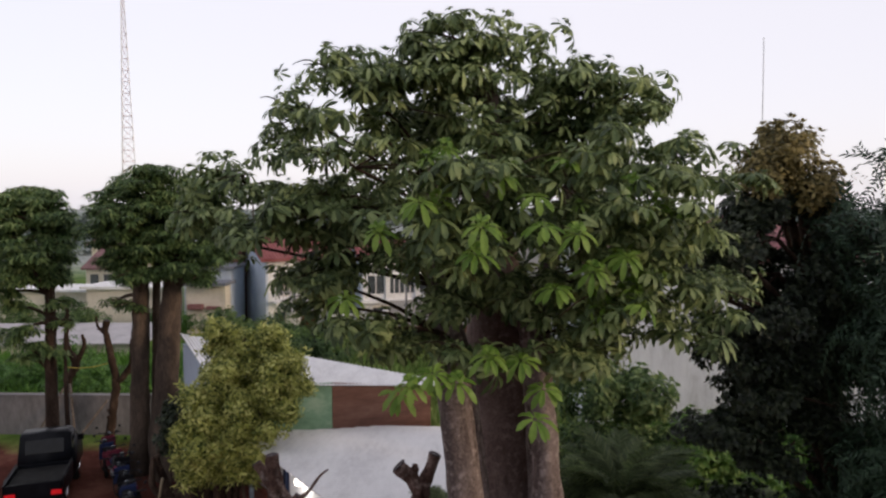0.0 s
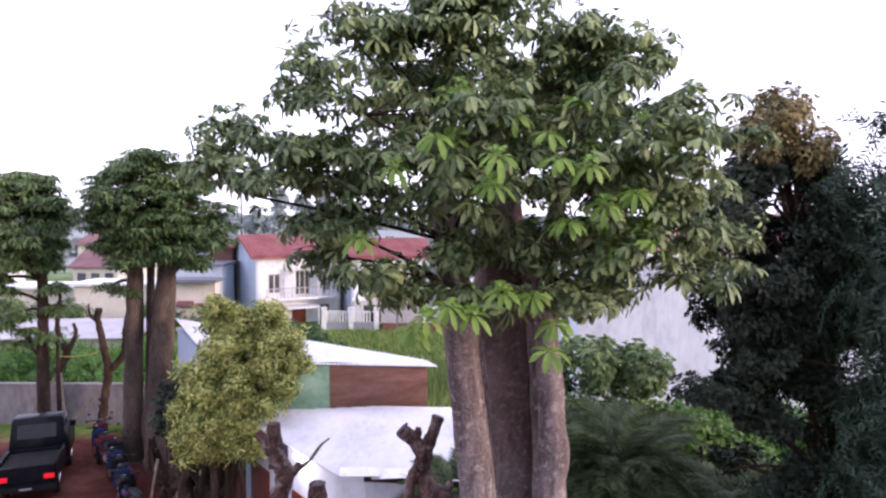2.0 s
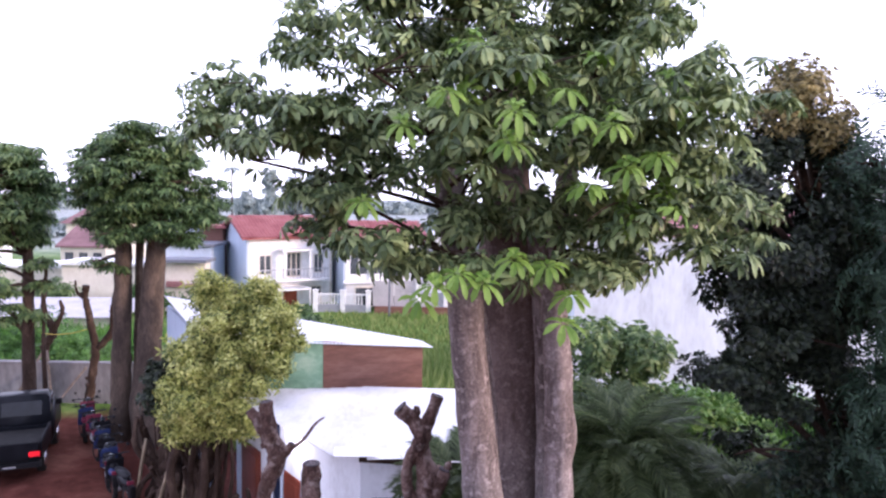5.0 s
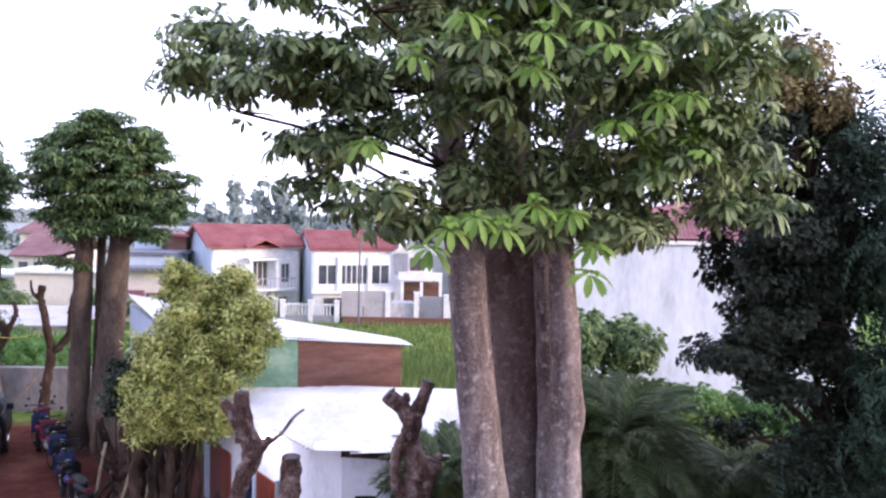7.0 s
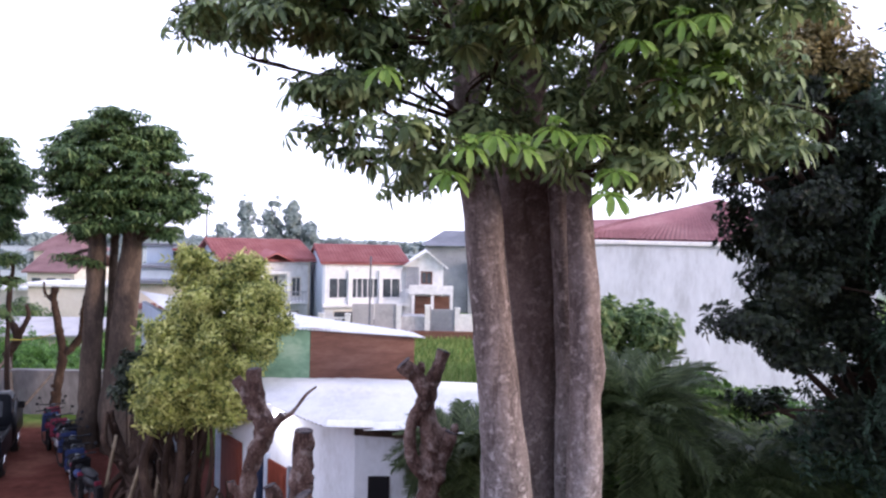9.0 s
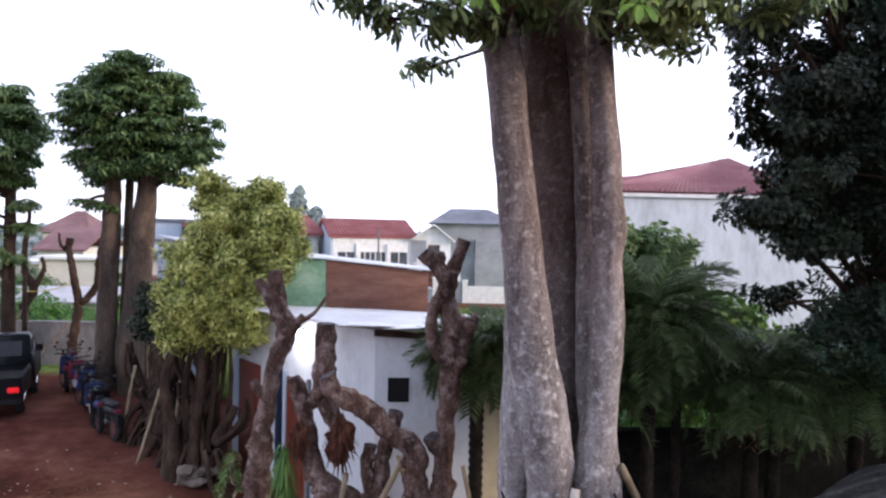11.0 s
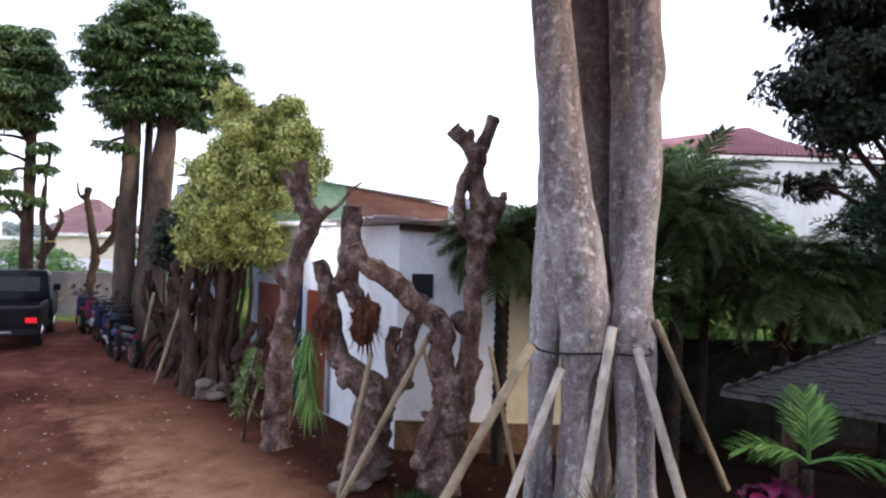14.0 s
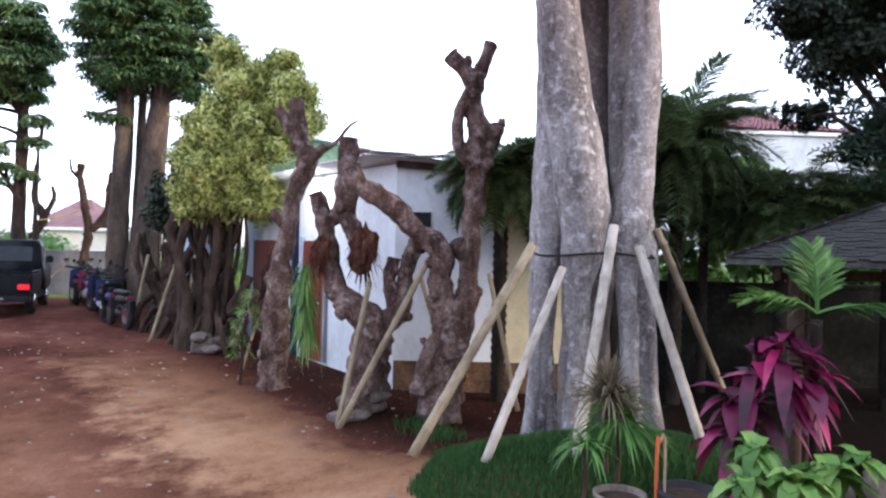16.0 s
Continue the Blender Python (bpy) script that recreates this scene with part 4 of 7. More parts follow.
    window(h, I, 0.3, 1.1, 3.0, 3.9, frame_mat=BOARD_BROWN)
    # No recess is built: a flat grey panel stands for its shade.
    part("shade_wall", boxes(((-0.75, y0 - 0.08, 2.7), (0.15, y0 - 0.003, 4.2))), WALL_GREY, h, "grey panel painted as the shade of a recess")
    part("balcony", boxes(((-0.5, 46.4, 2.4), (2.5, 47.4, 2.6)), ((-0.5, 46.4, 2.6), (2.5, 46.48, 3.0)), bevel=0.02), WHITE, h)
    part("front", boxes(((-0.1, 47.38, 0.0), (2.4, 47.46, 2.2))), BOARD_BROWN, h, "orange-brown timber front")
    for x in (-0.2, 1.1, 2.4):
        part("column", boxes(((x - 0.1, 46.45, 0.0), (x + 0.1, 46.65, 2.4))), WHITE, h)
        part("rear_wall", boxes(((-1.6, 50.0, -1), (-0.75, 50.2, 4.3))), WALL_BLUE, h)

    h = thing("house", "grey house with a dark hipped roof", "house")
    part("wall", boxes(((0.9, 60, -1), (8.2, 68, 5.6))), WALL_GREY, h)
    bm = bmesh.new()
    a = [bm.verts.new(p) for p in ((0.5, 59.4, 5.6), (8.6, 59.4, 5.6), (8.6, 68.6, 5.6), (0.5, 68.6, 5.6), (2.6, 63, 7.0), (6.0, 63, 7.0))]
    for f in ((0, 1, 5, 4), (1, 2, 5), (2, 3, 4, 5), (3, 0, 4), (3, 2, 1, 0)):
        bm.faces.new([a[i] for i in f])
    part("roof", bm, ROOF_GREY, h)
    part("wall", boxes(((4.6, 59.2, -1), (8.5, 59.98, 4.2))), WALL_GREY, h)

    # street wall, posts and gates
    f = thing("boundary_wall", "low street wall with white posts, railings and grey gates", "wall", kind="structure")
    for x, z1 in ((-7.86, 1.15), (-6.07, 1.15), (-4.38, 1.15), (-1.1, 1.75), (0.74, 1.8), (2.68, 1.65)):
        part("post", boxes(((x - 0.16, 44.3, -0.5), (x + 0.16, 44.6, z1)), ((x - 0.2, 44.26, z1), (x + 0.2, 44.64, z1 + 0.07))), WHITE, f)
    for x0, x1 in ((-7.7, -6.23), (-5.91, -4.54)):
        part("wall", boxes(((x0, 44.35, -0.5), (x1, 44.55, 0.25))), WALL_GREY, f)
        n = int((x1 - x0) / 0.2)
        part("railing", boxes(*[((x0 + 0.2 * k + 0.04, 44.42, 0.25), (x0 + 0.2 * k + 0.13, 44.48, 0.9)) for k in range(n)], ((x0, 44.41, 0.88), (x1, 44.49, 0.98))), WHITE, f)
    part("gate", boxes(((-4.1, 44.4, 0.2), (-2.72, 44.46, 1.88)), ((-2.67, 44.4, 0.2), (-1.28, 44.46, 1.9))), GATE_GREY, f, "grey sheet gate")
    part("gate", boxes(((0.95, 44.4, 0.2), (2.5, 44.46, 1.6)), *[((1.0 + 0.15 * k, 44.37, 0.25), (1.04 + 0.15 * k, 44.398, 1.55)) for k in range(10)]), WALL_GREY, f, "dark grey gate")
    part("wall", boxes(((2.86, 44.35, -0.5), (5.6, 44.55, 1.3))), WHITE, f)
    part("kerb", boxes(((-3.95, 44.0, -0.5), (9, 44.29, 0.22)), bevel=0.03), BOARD_BROWN, f, "reddish kerb")


def build_white_building():
    h = thing("warehouse", "tall plain white building with a faded red tile roof", "building")
    x0, x1, y0, z = 4.8, 15.5, 23.0, 6.1
    part("wall", boxes(((x0, y0, -0.5), (x1, y0 + 0.25, z))), WALL_STAIN, h, "stained white plaster wall")
    part("wall", boxes(((x0, y0 + 0.252, -0.5), (x0 + 0.25, y0 + 9, z))), WALL_STAIN, h)
    part("cornice", boxes(((x0 - 0.1, y0 - 0.12, z - 0.02), (x1 + 0.1, y0 + 0.3, z + 0.1))), WHITE, h)
    bm = bmesh.new()
    pts = [(4.6, 22.9, 5.96), (12.2, 22.9, 5.96), (15.8, 22.9, 5.96), (15.8, 30, 6.9), (12.0, 27.5, 7.7), (8.3, 26.0, 6.85), (4.6, 26, 6.6), (12.0, 33, 6.2), (4.6, 33, 6.2)]
    pts = [(x, y, w + 0.25) for x, y, w in pts]
    v = [bm.verts.new(p) for p in pts]
    for f in ((0, 1, 4, 5), (0, 5, 6), (1, 2, 3, 4), (4, 3, 7), (5, 4, 7, 8), (6, 5, 8)):
        bm.faces.new([v[i] for i in f])
    part("roof", bm, TILE_PINK, h)
    tile_courses(h, pts[0], pts[1], pts[4], pts[5], 12, 44, TILE_PINK)
    tile_courses(h, pts[1], pts[2], pts[3], pts[4], 14, 22, TILE_PINK)


build_houses()
build_white_building()


# ---- pollarded trunks in the yard ----
def stump(label, tubes, o, caps=True, girth=0.84, bark=None):
    """tubes: lists of (x, y, z, radius) from the foot upwards."""
    t = thing("pollarded_trunk", label, "tree trunk", o, 0, "pollarded trunks")
    o = Vector(o)
    rng = random.Random(len(tubes) * 7 + int(o.x * 10))
    for k, pts in enumerate(tubes):
        bm = bmesh.new()
        tube(bm, [(x - o.x, y - o.y, z - o.z, r * girth) for x, y, z, r in pts], 18, 14 * (len(pts) - 1), 0.33, 5.0, 3, 0.05, True, k + pts[0][0])
        part("trunk" if k == 0 else "branch", bm, bark or BARK_BROWN, t, "", True)
        for q in range(2 * (len(pts) - 2)):
            p = rng.choice(pts[1:-1])
            a = rng.uniform(0, 6.28)
            s = p[3] * rng.uniform(0.3, 0.5)
            bm = bmesh.new()
            blob(bm, (p[0] - o.x + math.cos(a) * p[3] * 0.75, p[1] - o.y + math.sin(a) * p[3] * 0.75, p[2] - o.z + rng.uniform(-0.15, 0.15)), (s, s, s * 1.2), 0.4, 3, 2)
            part("knob", bm, bark or BARK_BROWN, t, "", True)
        if caps:
            a, b = Vector(pts[-1][:3]), Vector(pts[-2][:3])
            d = (a - b).normalized()
            bm = bmesh.new()
            tube(bm, [(*(a - o - d * 0.005), pts[-1][3] * 0.9), (*(a - o + d * 0.012), pts[-1][3] * 0.86)], 14, 2)
            part("cut_face", bm, CUT_WOOD, t, "dark sealed cut")
    return t


stump("brown knobbly pollarded trunk leaning before the shed wall", [
    [(-2.9, 10.65, -0.4, 0.23), (-2.88, 10.63, 0.25, 0.205), (-2.86, 10.62, 0.8, 0.2), (-2.82, 10.6, 1.42, 0.175), (-2.73, 10.6, 2.1, 0.125), (-2.62, 10.6, 2.75, 0.12), (-2.46, 10.6, 3.2, 0.16), (-2.56, 10.6, 3.55, 0.13), (-2.63, 10.6, 4.12, 0.1)],
    [(-2.45, 10.58, 3.25, 0.1), (-2.28, 10.56, 3.36, 0.075), (-2.2, 10.56, 3.46, 0.06)],
    [(-2.3, 10.56, 3.36, 0.05), (-2.05, 10.58, 3.5, 0.03), (-1.86, 10.62, 3.75, 0.022), (-1.72, 10.65, 3.86, 0.012)],
    [(-2.6, 10.6, 3.6, 0.12), (-2.76, 10.6, 3.82, 0.09), (-2.88, 10.6, 3.98, 0.07)],
    [(-2.75, 10.55, 2.3, 0.07), (-2.86, 10.5, 2.4, 0.06), (-2.89, 10.5, 2.5, 0.05)]], (-2.85, 10.65, -0.15), True, 1.0)
stump("forked pollarded trunk with a long arching limb", [
    [(-0.5, 9.15, -0.15, 0.34), (-0.42, 9.15, 0.5, 0.3), (-0.35, 9.12, 1.0, 0.27), (-0.5, 9.1, 1.5, 0.19), (-0.5, 9.0, 1.95, 0.17), (-0.85, 8.95, 2.25, 0.15), (-1.17, 8.9, 2.55, 0.15), (-1.5, 8.82, 2.75, 0.14), (-1.6, 8.8, 2.95, 0.13)],
    [(-0.3, 9.15, 0.9, 0.22), (-0.16, 9.2, 1.4, 0.17), (-0.12, 9.25, 2.0, 0.155), (-0.08, 9.27, 2.7, 0.155), (-0.04, 9.27, 3.2, 0.19), (-0.03, 9.27, 3.5, 0.18), (-0.13, 9.27, 3.86, 0.15), (-0.13, 9.27, 4.12, 0.15), (-0.28, 9.27, 4.32, 0.12), (-0.43, 9.27, 4.48, 0.125)],
    [(-0.12, 9.27, 4.1, 0.14), (-0.02, 9.28, 4.35, 0.1), (0.08, 9.3, 4.64, 0.1)],
    [(-0.12, 9.25, 1.8, 0.12), (-0.25, 9.18, 2.0, 0.13), (-0.3, 9.15, 2.1, 0.11)],
    [(0.02, 9.27, 3.2, 0.15), (0.17, 9.27, 3.5, 0.12), (0.2, 9.27, 3.6, 0.09)],
    [(-0.1, 9.2, 3.05, 0.12), (-0.3, 9.2, 3.3, 0.1), (-0.31, 9.2, 3.7, 0.09), (-0.18, 9.25, 3.95, 0.1)],
    [(-0.35, 9.1, 1.0, 0.14), (-0.62, 9.0, 0.75, 0.12), (-0.75, 8.95, 0.2, 0.12)]], (-0.5, 9.15, -0.15))
stump("many-armed pollarded trunk with staghorn ferns", [
    [(-1.5, 9.6, -0.15, 0.36), (-1.42, 9.6, 0.5, 0.33), (-1.4, 9.6, 0.95, 0.3), (-1.7, 9.65, 1.25, 0.2), (-1.9, 9.75, 1.5, 0.17), (-2.02, 9.8, 2.1, 0.14), (-2.1, 9.8, 2.45, 0.15), (-2.2, 9.8, 2.7, 0.1)],
    [(-2.0, 9.8, 2.35, 0.12), (-1.8, 9.8, 2.5, 0.17), (-1.78, 9.8, 2.9, 0.17), (-1.75, 9.8, 3.45, 0.14)],
    [(-1.8, 9.8, 2.5, 0.15), (-1.65, 9.75, 2.2, 0.15), (-1.5, 9.7, 1.9, 0.13)],
    [(-1.35, 9.6, 0.9, 0.2), (-1.0, 9.6, 1.2, 0.16), (-0.95, 9.6, 1.65, 0.13), (-0.82, 9.6, 2.1, 0.12), (-0.78, 9.6, 2.3, 0.11)],
    [(-1.1, 9.6, 1.15, 0.12), (-1.15, 9.55, 1.6, 0.11), (-1.1, 9.55, 1.85, 0.1)]], (-1.5, 9.6, -0.15))


# ---- garden trees ----
def simple_tree(name, label, at, trunks, lobes, count, kinds, leaf_mat, bark, rng, shell=0.5, up=0.6, size=(0.8, 1.2), out=1.0, gaps=None, boughs=None):
    t = thing(name, label, "tree", at)
    o = Vector(at)
    for k, pts in enumerate(trunks):
        bm = bmesh.new()
        tube(bm, [(x - o.x, y - o.y, z - o.z, r) for x, y, z, r in pts], 12, 8 * (len(pts) - 1), 0.15, 3, 0, 0, True, k)
        part("trunk", bm, bark, t, "", True)
    points = [p for pts in trunks for p in pts]
    limbs_of(t, o, lambda l: min(points, key=lambda p: (Vector(p[:3]) - Vector(l[:3])).length + max(0, p[2] - l[2]) * 2)[:3], boughs or lobes, 0.07, 0.03, 3, bark, rng)
    poses = [Matrix.Translation(-o) @ p for p in in_lobes(rng, lobes, count, shell, up, size, -1.0, out, gaps)]
    scattered("crown", kinds, poses, leaf_mat, t)
    return t


def build_trees():
    rng = random.Random(11)
    pad = [whorl(rng, 8, 0.26, 0.085, 0.0, 0.45, 1, 0.02, (0, 0.5, 1), (0.15, 1, 0.12)) for _ in range(3)]
    def pads(cx, cy, cz, rx, ry, rz, count, size):
        """Flat leafy pads in storeys over a rounded crown."""
        out = []
        for k in range(count):
            h = -0.95 + 1.85 * (k + 0.5) / count
            a, w = k * 2.4 + rng.uniform(-0.4, 0.4), math.sqrt(max(0.06, 1 - (h if h > 0 else h * 0.72) ** 2))
            u = w * rng.uniform(0.45, 0.92)
            s = size * rng.uniform(0.75, 1.2)
            out.append((cx + rx * u * math.cos(a), cy + ry * u * math.sin(a), cz + rz * h + rng.uniform(-0.1, 0.1), s, s, rng.uniform(0.17, 0.3)))
        return out

    lobes = pads(-8.28, 19.3, 7.62, 2.1, 1.5, 1.66, 66, 0.62) + [(-9.54, 19.3, 5.4, 0.5, 0.4, 0.14), (-9.02, 19.1, 5.3, 0.5, 0.4, 0.13), (-8.18, 19.7, 7.4, 1.3, 0.8, 1.0)]
    stems = [
        [(-9.02, 19.3, 0.1, 0.34), (-8.98, 19.3, 1.5, 0.28), (-8.91, 19.3, 3.5, 0.25), (-8.83, 19.3, 5.6, 0.22), (-8.81, 19.3, 7.2, 0.1)],
        [(-8.05, 19.05, 0.1, 0.46), (-8.15, 19.05, 1.5, 0.42), (-8.07, 19.15, 3.2, 0.33), (-7.89, 19.2, 5.6, 0.27), (-7.81, 19.3, 7.6, 0.1)],
        [(-8.6, 19.6, 0.1, 0.22), (-8.57, 19.6, 3.0, 0.14), (-8.49, 19.6, 6.5, 0.1)]]
    simple_tree("tree", "tall tree with twin pale trunks and a dense layered crown", (-8.35, 19.2, 0.2), stems, lobes, 3900, pad, LEAF_PAD, BARK_STEM, rng, 0.3, 1.6, (0.55, 0.95), 0.4)
    lobes = pads(-12.45, 20.0, 7.3, 1.45, 1.1, 1.4, 36, 0.52) + [(-11.45, 19.8, 4.7, 0.4, 0.4, 0.15), (-12.5, 19.7, 4.5, 0.5, 0.4, 0.15), (-11.75, 19.8, 3.8, 0.4, 0.4, 0.14), (-12.9, 19.8, 5.2, 0.5, 0.4, 0.15), (-12.3, 19.8, 4.0, 0.4, 0.4, 0.14), (-13.0, 19.7, 4.3, 0.55, 0.4, 0.25), (-12.6, 19.7, 3.6, 0.45, 0.4, 0.22), (-11.5, 19.8, 5.3, 0.4, 0.4, 0.2), (-13.2, 19.7, 5.6, 0.5, 0.4, 0.25)]
    stems = [[(-12.05, 20, 0.2, 0.21), (-12.0, 20, 3, 0.17), (-11.95, 20, 5.5, 0.14), (-11.95, 20, 7.4, 0.06)], [(-11.4, 19.8, 0.2, 0.08), (-11.45, 19.8, 2.5, 0.06), (-11.4, 19.8, 4.6, 0.04)]]
    simple_tree("tree", "slender tree with a layered crown of green leaves", (-12.0, 20, 0.3), stems, lobes, 2300, pad, LEAF_PAD, BARK_DARK, rng, 0.35, 1.6, (0.6, 1.0), 0.4)
    # variegated weeping fig
    small = [whorl(rng, 7, 0.12, 0.042, 0.1, 0.7, 2, 0.06, (0, 0.5, 1), (0.2, 1, 0.1)) for _ in range(4)]
    lobes = [(-3.75, 12.2, 5.2, 0.6, 0.7, 0.5), (-3.1, 12.2, 5.0, 0.5, 0.6, 0.5), (-2.75, 12.1, 4.5, 0.35, 0.5, 0.5), (-3.9, 11.9, 4.6, 0.7, 0.7, 0.45), (-3.2, 11.8, 4.3, 0.6, 0.6, 0.5), (-4.3, 12.0, 4.0, 0.6, 0.6, 0.45), (-4.1, 11.8, 3.4, 0.55, 0.6, 0.4), (-3.6, 11.9, 3.8, 0.6, 0.6, 0.45), (-4.35, 11.9, 3.0, 0.35, 0.5, 0.3), (-3.5, 12.0, 3.2, 0.5, 0.5, 0.3)]
    lobes = [(-0.3 + (x + 0.3) * 1.14, y + 1.55, 5.0 + (z - 5.0) * 1.14, rx * 1.14, ry * 1.1, rz * 1.14) for x, y, z, rx, ry, rz in lobes]
    sprays = []
    for x, y, z, rx, ry, rz in lobes:
        sprays.append((x, y, z, rx * 0.7, ry * 0.7, rz * 0.7))
        for _ in range(13):
            d = Vector((rng.gauss(0, 1), rng.gauss(0, 1) - 0.3, rng.gauss(0, 1))).normalized()
            s, k = rng.uniform(0.12, 0.25), rng.uniform(0.75, 1.1)
            sprays.append((x + 0.06 + d.x * rx * k * 0.92, y + d.y * ry * k, z + d.z * rz * k, s * rng.uniform(0.9, 1.5), s, s * rng.uniform(0.7, 1.2)))
    trunks = []
    for k, (x, y, r) in enumerate(((-5.3, 13.5, 0.1), (-5.1, 13.3, 0.12), (-4.85, 13.6, 0.1), (-4.6, 13.3, 0.11), (-4.45, 13.6, 0.08), (-4.3, 13.4, 0.07), (-4.1, 13.6, 0.06), (-3.95, 13.4, 0.06))):
        foot = -4.75 + (x + 4.7) * 0.75
        trunks.append([(foot, y, -0.05, r * 1.5), (foot + 0.08 * math.sin(3 * k), y, 0.9, r * 0.85), (x + 0.12 * math.sin(5 * k), y, 1.8, r * 0.7), (x * 0.75 - 4.3 * 0.25, y, 2.8, r * 0.5), (x * 0.4 - 4.1 * 0.6, 13.6, 4.2, r * 0.45)])
    small += [spray(rng, 0.28, 6, 0.1, 0.04, 0.9) for _ in range(2)]
    simple_tree("tree", "variegated yellow-green fig on a bundle of slim trunks", (-4.7, 13.5, 0.0), trunks, sprays, 4600, small, LEAF_YELLOW, BARK_DARK, rng, 0.3, 0.1, (0.6, 1.3), 1.0, None, lobes)
    # dark broadleaf tree
    tiny = [whorl(rng, 6, 0.105, 0.05, 0.2, 0.3, 2, 0.03, (0, 0.5, 1), (0.2, 1, 0.15)) for _ in range(3)]
    lobes = [(4.6, 9.4, 3.9, 0.75, 0.6, 0.2), (5.6, 9.6, 3.6, 0.9, 0.5, 0.3), (4.05, 9.1, 5.1, 0.75, 0.5, 0.2), (4.9, 9.2, 4.75, 0.75, 0.6, 0.25), (4.75, 9.2, 5.6, 0.85, 0.8, 0.28), (4.2, 9.0, 6.1, 0.75, 0.6, 0.2), (4.5, 9.0, 6.65, 0.75, 0.7, 0.35), (5.0, 9.6, 7.2, 1.2, 1.0, 0.7), (4.2, 9.2, 7.5, 0.75, 0.8, 0.45), (5.4, 9.8, 6.0, 1.1, 1.0, 0.8), (5.1, 9.7, 7.9, 0.85, 0.8, 0.6), (5.6, 10.0, 5.0, 1.2, 1.0, 0.7), (6.2, 9.8, 4.2, 1.0, 0.9, 0.5), (6.4, 9.8, 7.0, 1.2, 1.0, 0.9), (4.05, 9.1, 6.9, 0.5, 0.5, 0.3), (4.0, 9.1, 6.45, 0.42, 0.5, 0.3), (4.6, 9.5, 8.1, 0.6, 0.5, 0.35), (5.3, 9.6, 8.2, 0.6, 0.5, 0.3), (5.6, 9.4, 7.7, 0.6, 0.5, 0.4), (4.92, 9.5, 7.7, 0.4, 0.3, 0.25)]
    simple_tree("tree", "dark-leaved tree with a dense drooping crown", (6.7, 10.2, 0.0), [[(6.7, 10.2, -0.2, 0.2), (6.6, 10.1, 3, 0.17), (5.9, 10.0, 6, 0.12), (5.4, 10, 8.6, 0.05)]], lobes, 4900, tiny, LEAF_DARK, BARK_DARK, rng, 0.3, 0.5, (0.8, 1.3), 1.0, -0.08)
    lobes = [(4.95, 9.4, 8.95, 0.42, 0.5, 0.4), (4.6, 9.3, 8.6, 0.42, 0.5, 0.35), (5.3, 9.4, 8.45, 0.42, 0.5, 0.38)]
    simple_tree("tree", "tree top with bronze-yellow young leaves", (6.9, 10.6, 0.0), [[(6.9, 10.6, -0.2, 0.12), (6.6, 10.5, 4, 0.1), (5.4, 9.9, 7.6, 0.05), (4.95, 9.5, 8.9, 0.03)]], lobes, 420, tiny, LEAF_BRONZE, BARK_DARK, rng, 0.4, 0.8, (0.8, 1.2))
    feather = [spray(rng, 0.55, 9, 0.1, 0.03, 0.6) for _ in range(3)]
    # The five lobes past x 7.3 are out of view, added to shade the right.
    lobes = [(6.2, 8.4, 7.3, 1.0, 0.9, 0.5), (6.9, 8.4, 7.6, 0.9, 0.9, 0.45), (6.0, 8.2, 6.6, 1.0, 0.8, 0.5), (6.6, 8.2, 5.8, 1.2, 0.9, 0.6), (6.0, 8.2, 5.0, 1.0, 0.8, 0.5), (6.8, 8.3, 4.4, 1.1, 0.8, 0.5), (5.9, 8.4, 4.2, 0.7, 0.7, 0.4), (6.6, 8.4, 3.5, 0.9, 0.7, 0.4), (8.0, 8.2, 7.0, 1.2, 1.2, 0.8), (8.2, 8.0, 5.4, 1.3, 1.2, 0.8), (8.2, 7.6, 3.9, 1.3, 1.3, 0.7), (7.4, 7.2, 6.2, 1.0, 1.0, 0.7), (7.6, 7.0, 4.8, 1.0, 1.0, 0.7), (5.3, 9.6, 3.5, 0.7, 0.4, 0.3), (6.1, 9.2, 3.3, 0.8, 0.5, 0.4), (6.2, 8.6, 6.0, 0.9, 0.8, 1.0), (6.4, 8.6, 4.4, 0.9, 0.8, 1.0), (5.95, 8.7, 8.65, 0.4, 0.5, 0.2), (5.6, 8.6, 7.9, 0.7, 0.6, 0.3), (6.3, 8.4, 8.0, 0.7, 0.6, 0.3)]
    simple_tree("tree", "blue-green tree with feathery drooping foliage", (7.6, 8.6, 0.0), [[(7.6, 8.6, -0.3, 0.18), (7.5, 8.6, 3, 0.15), (7.2, 8.6, 6, 0.1), (6.9, 8.6, 8.2, 0.04)]], lobes, 3700, feather, LEAF_BLUE, BARK_DARK, rng, 0.4, 0.4, (0.8, 1.2))


build_trees()


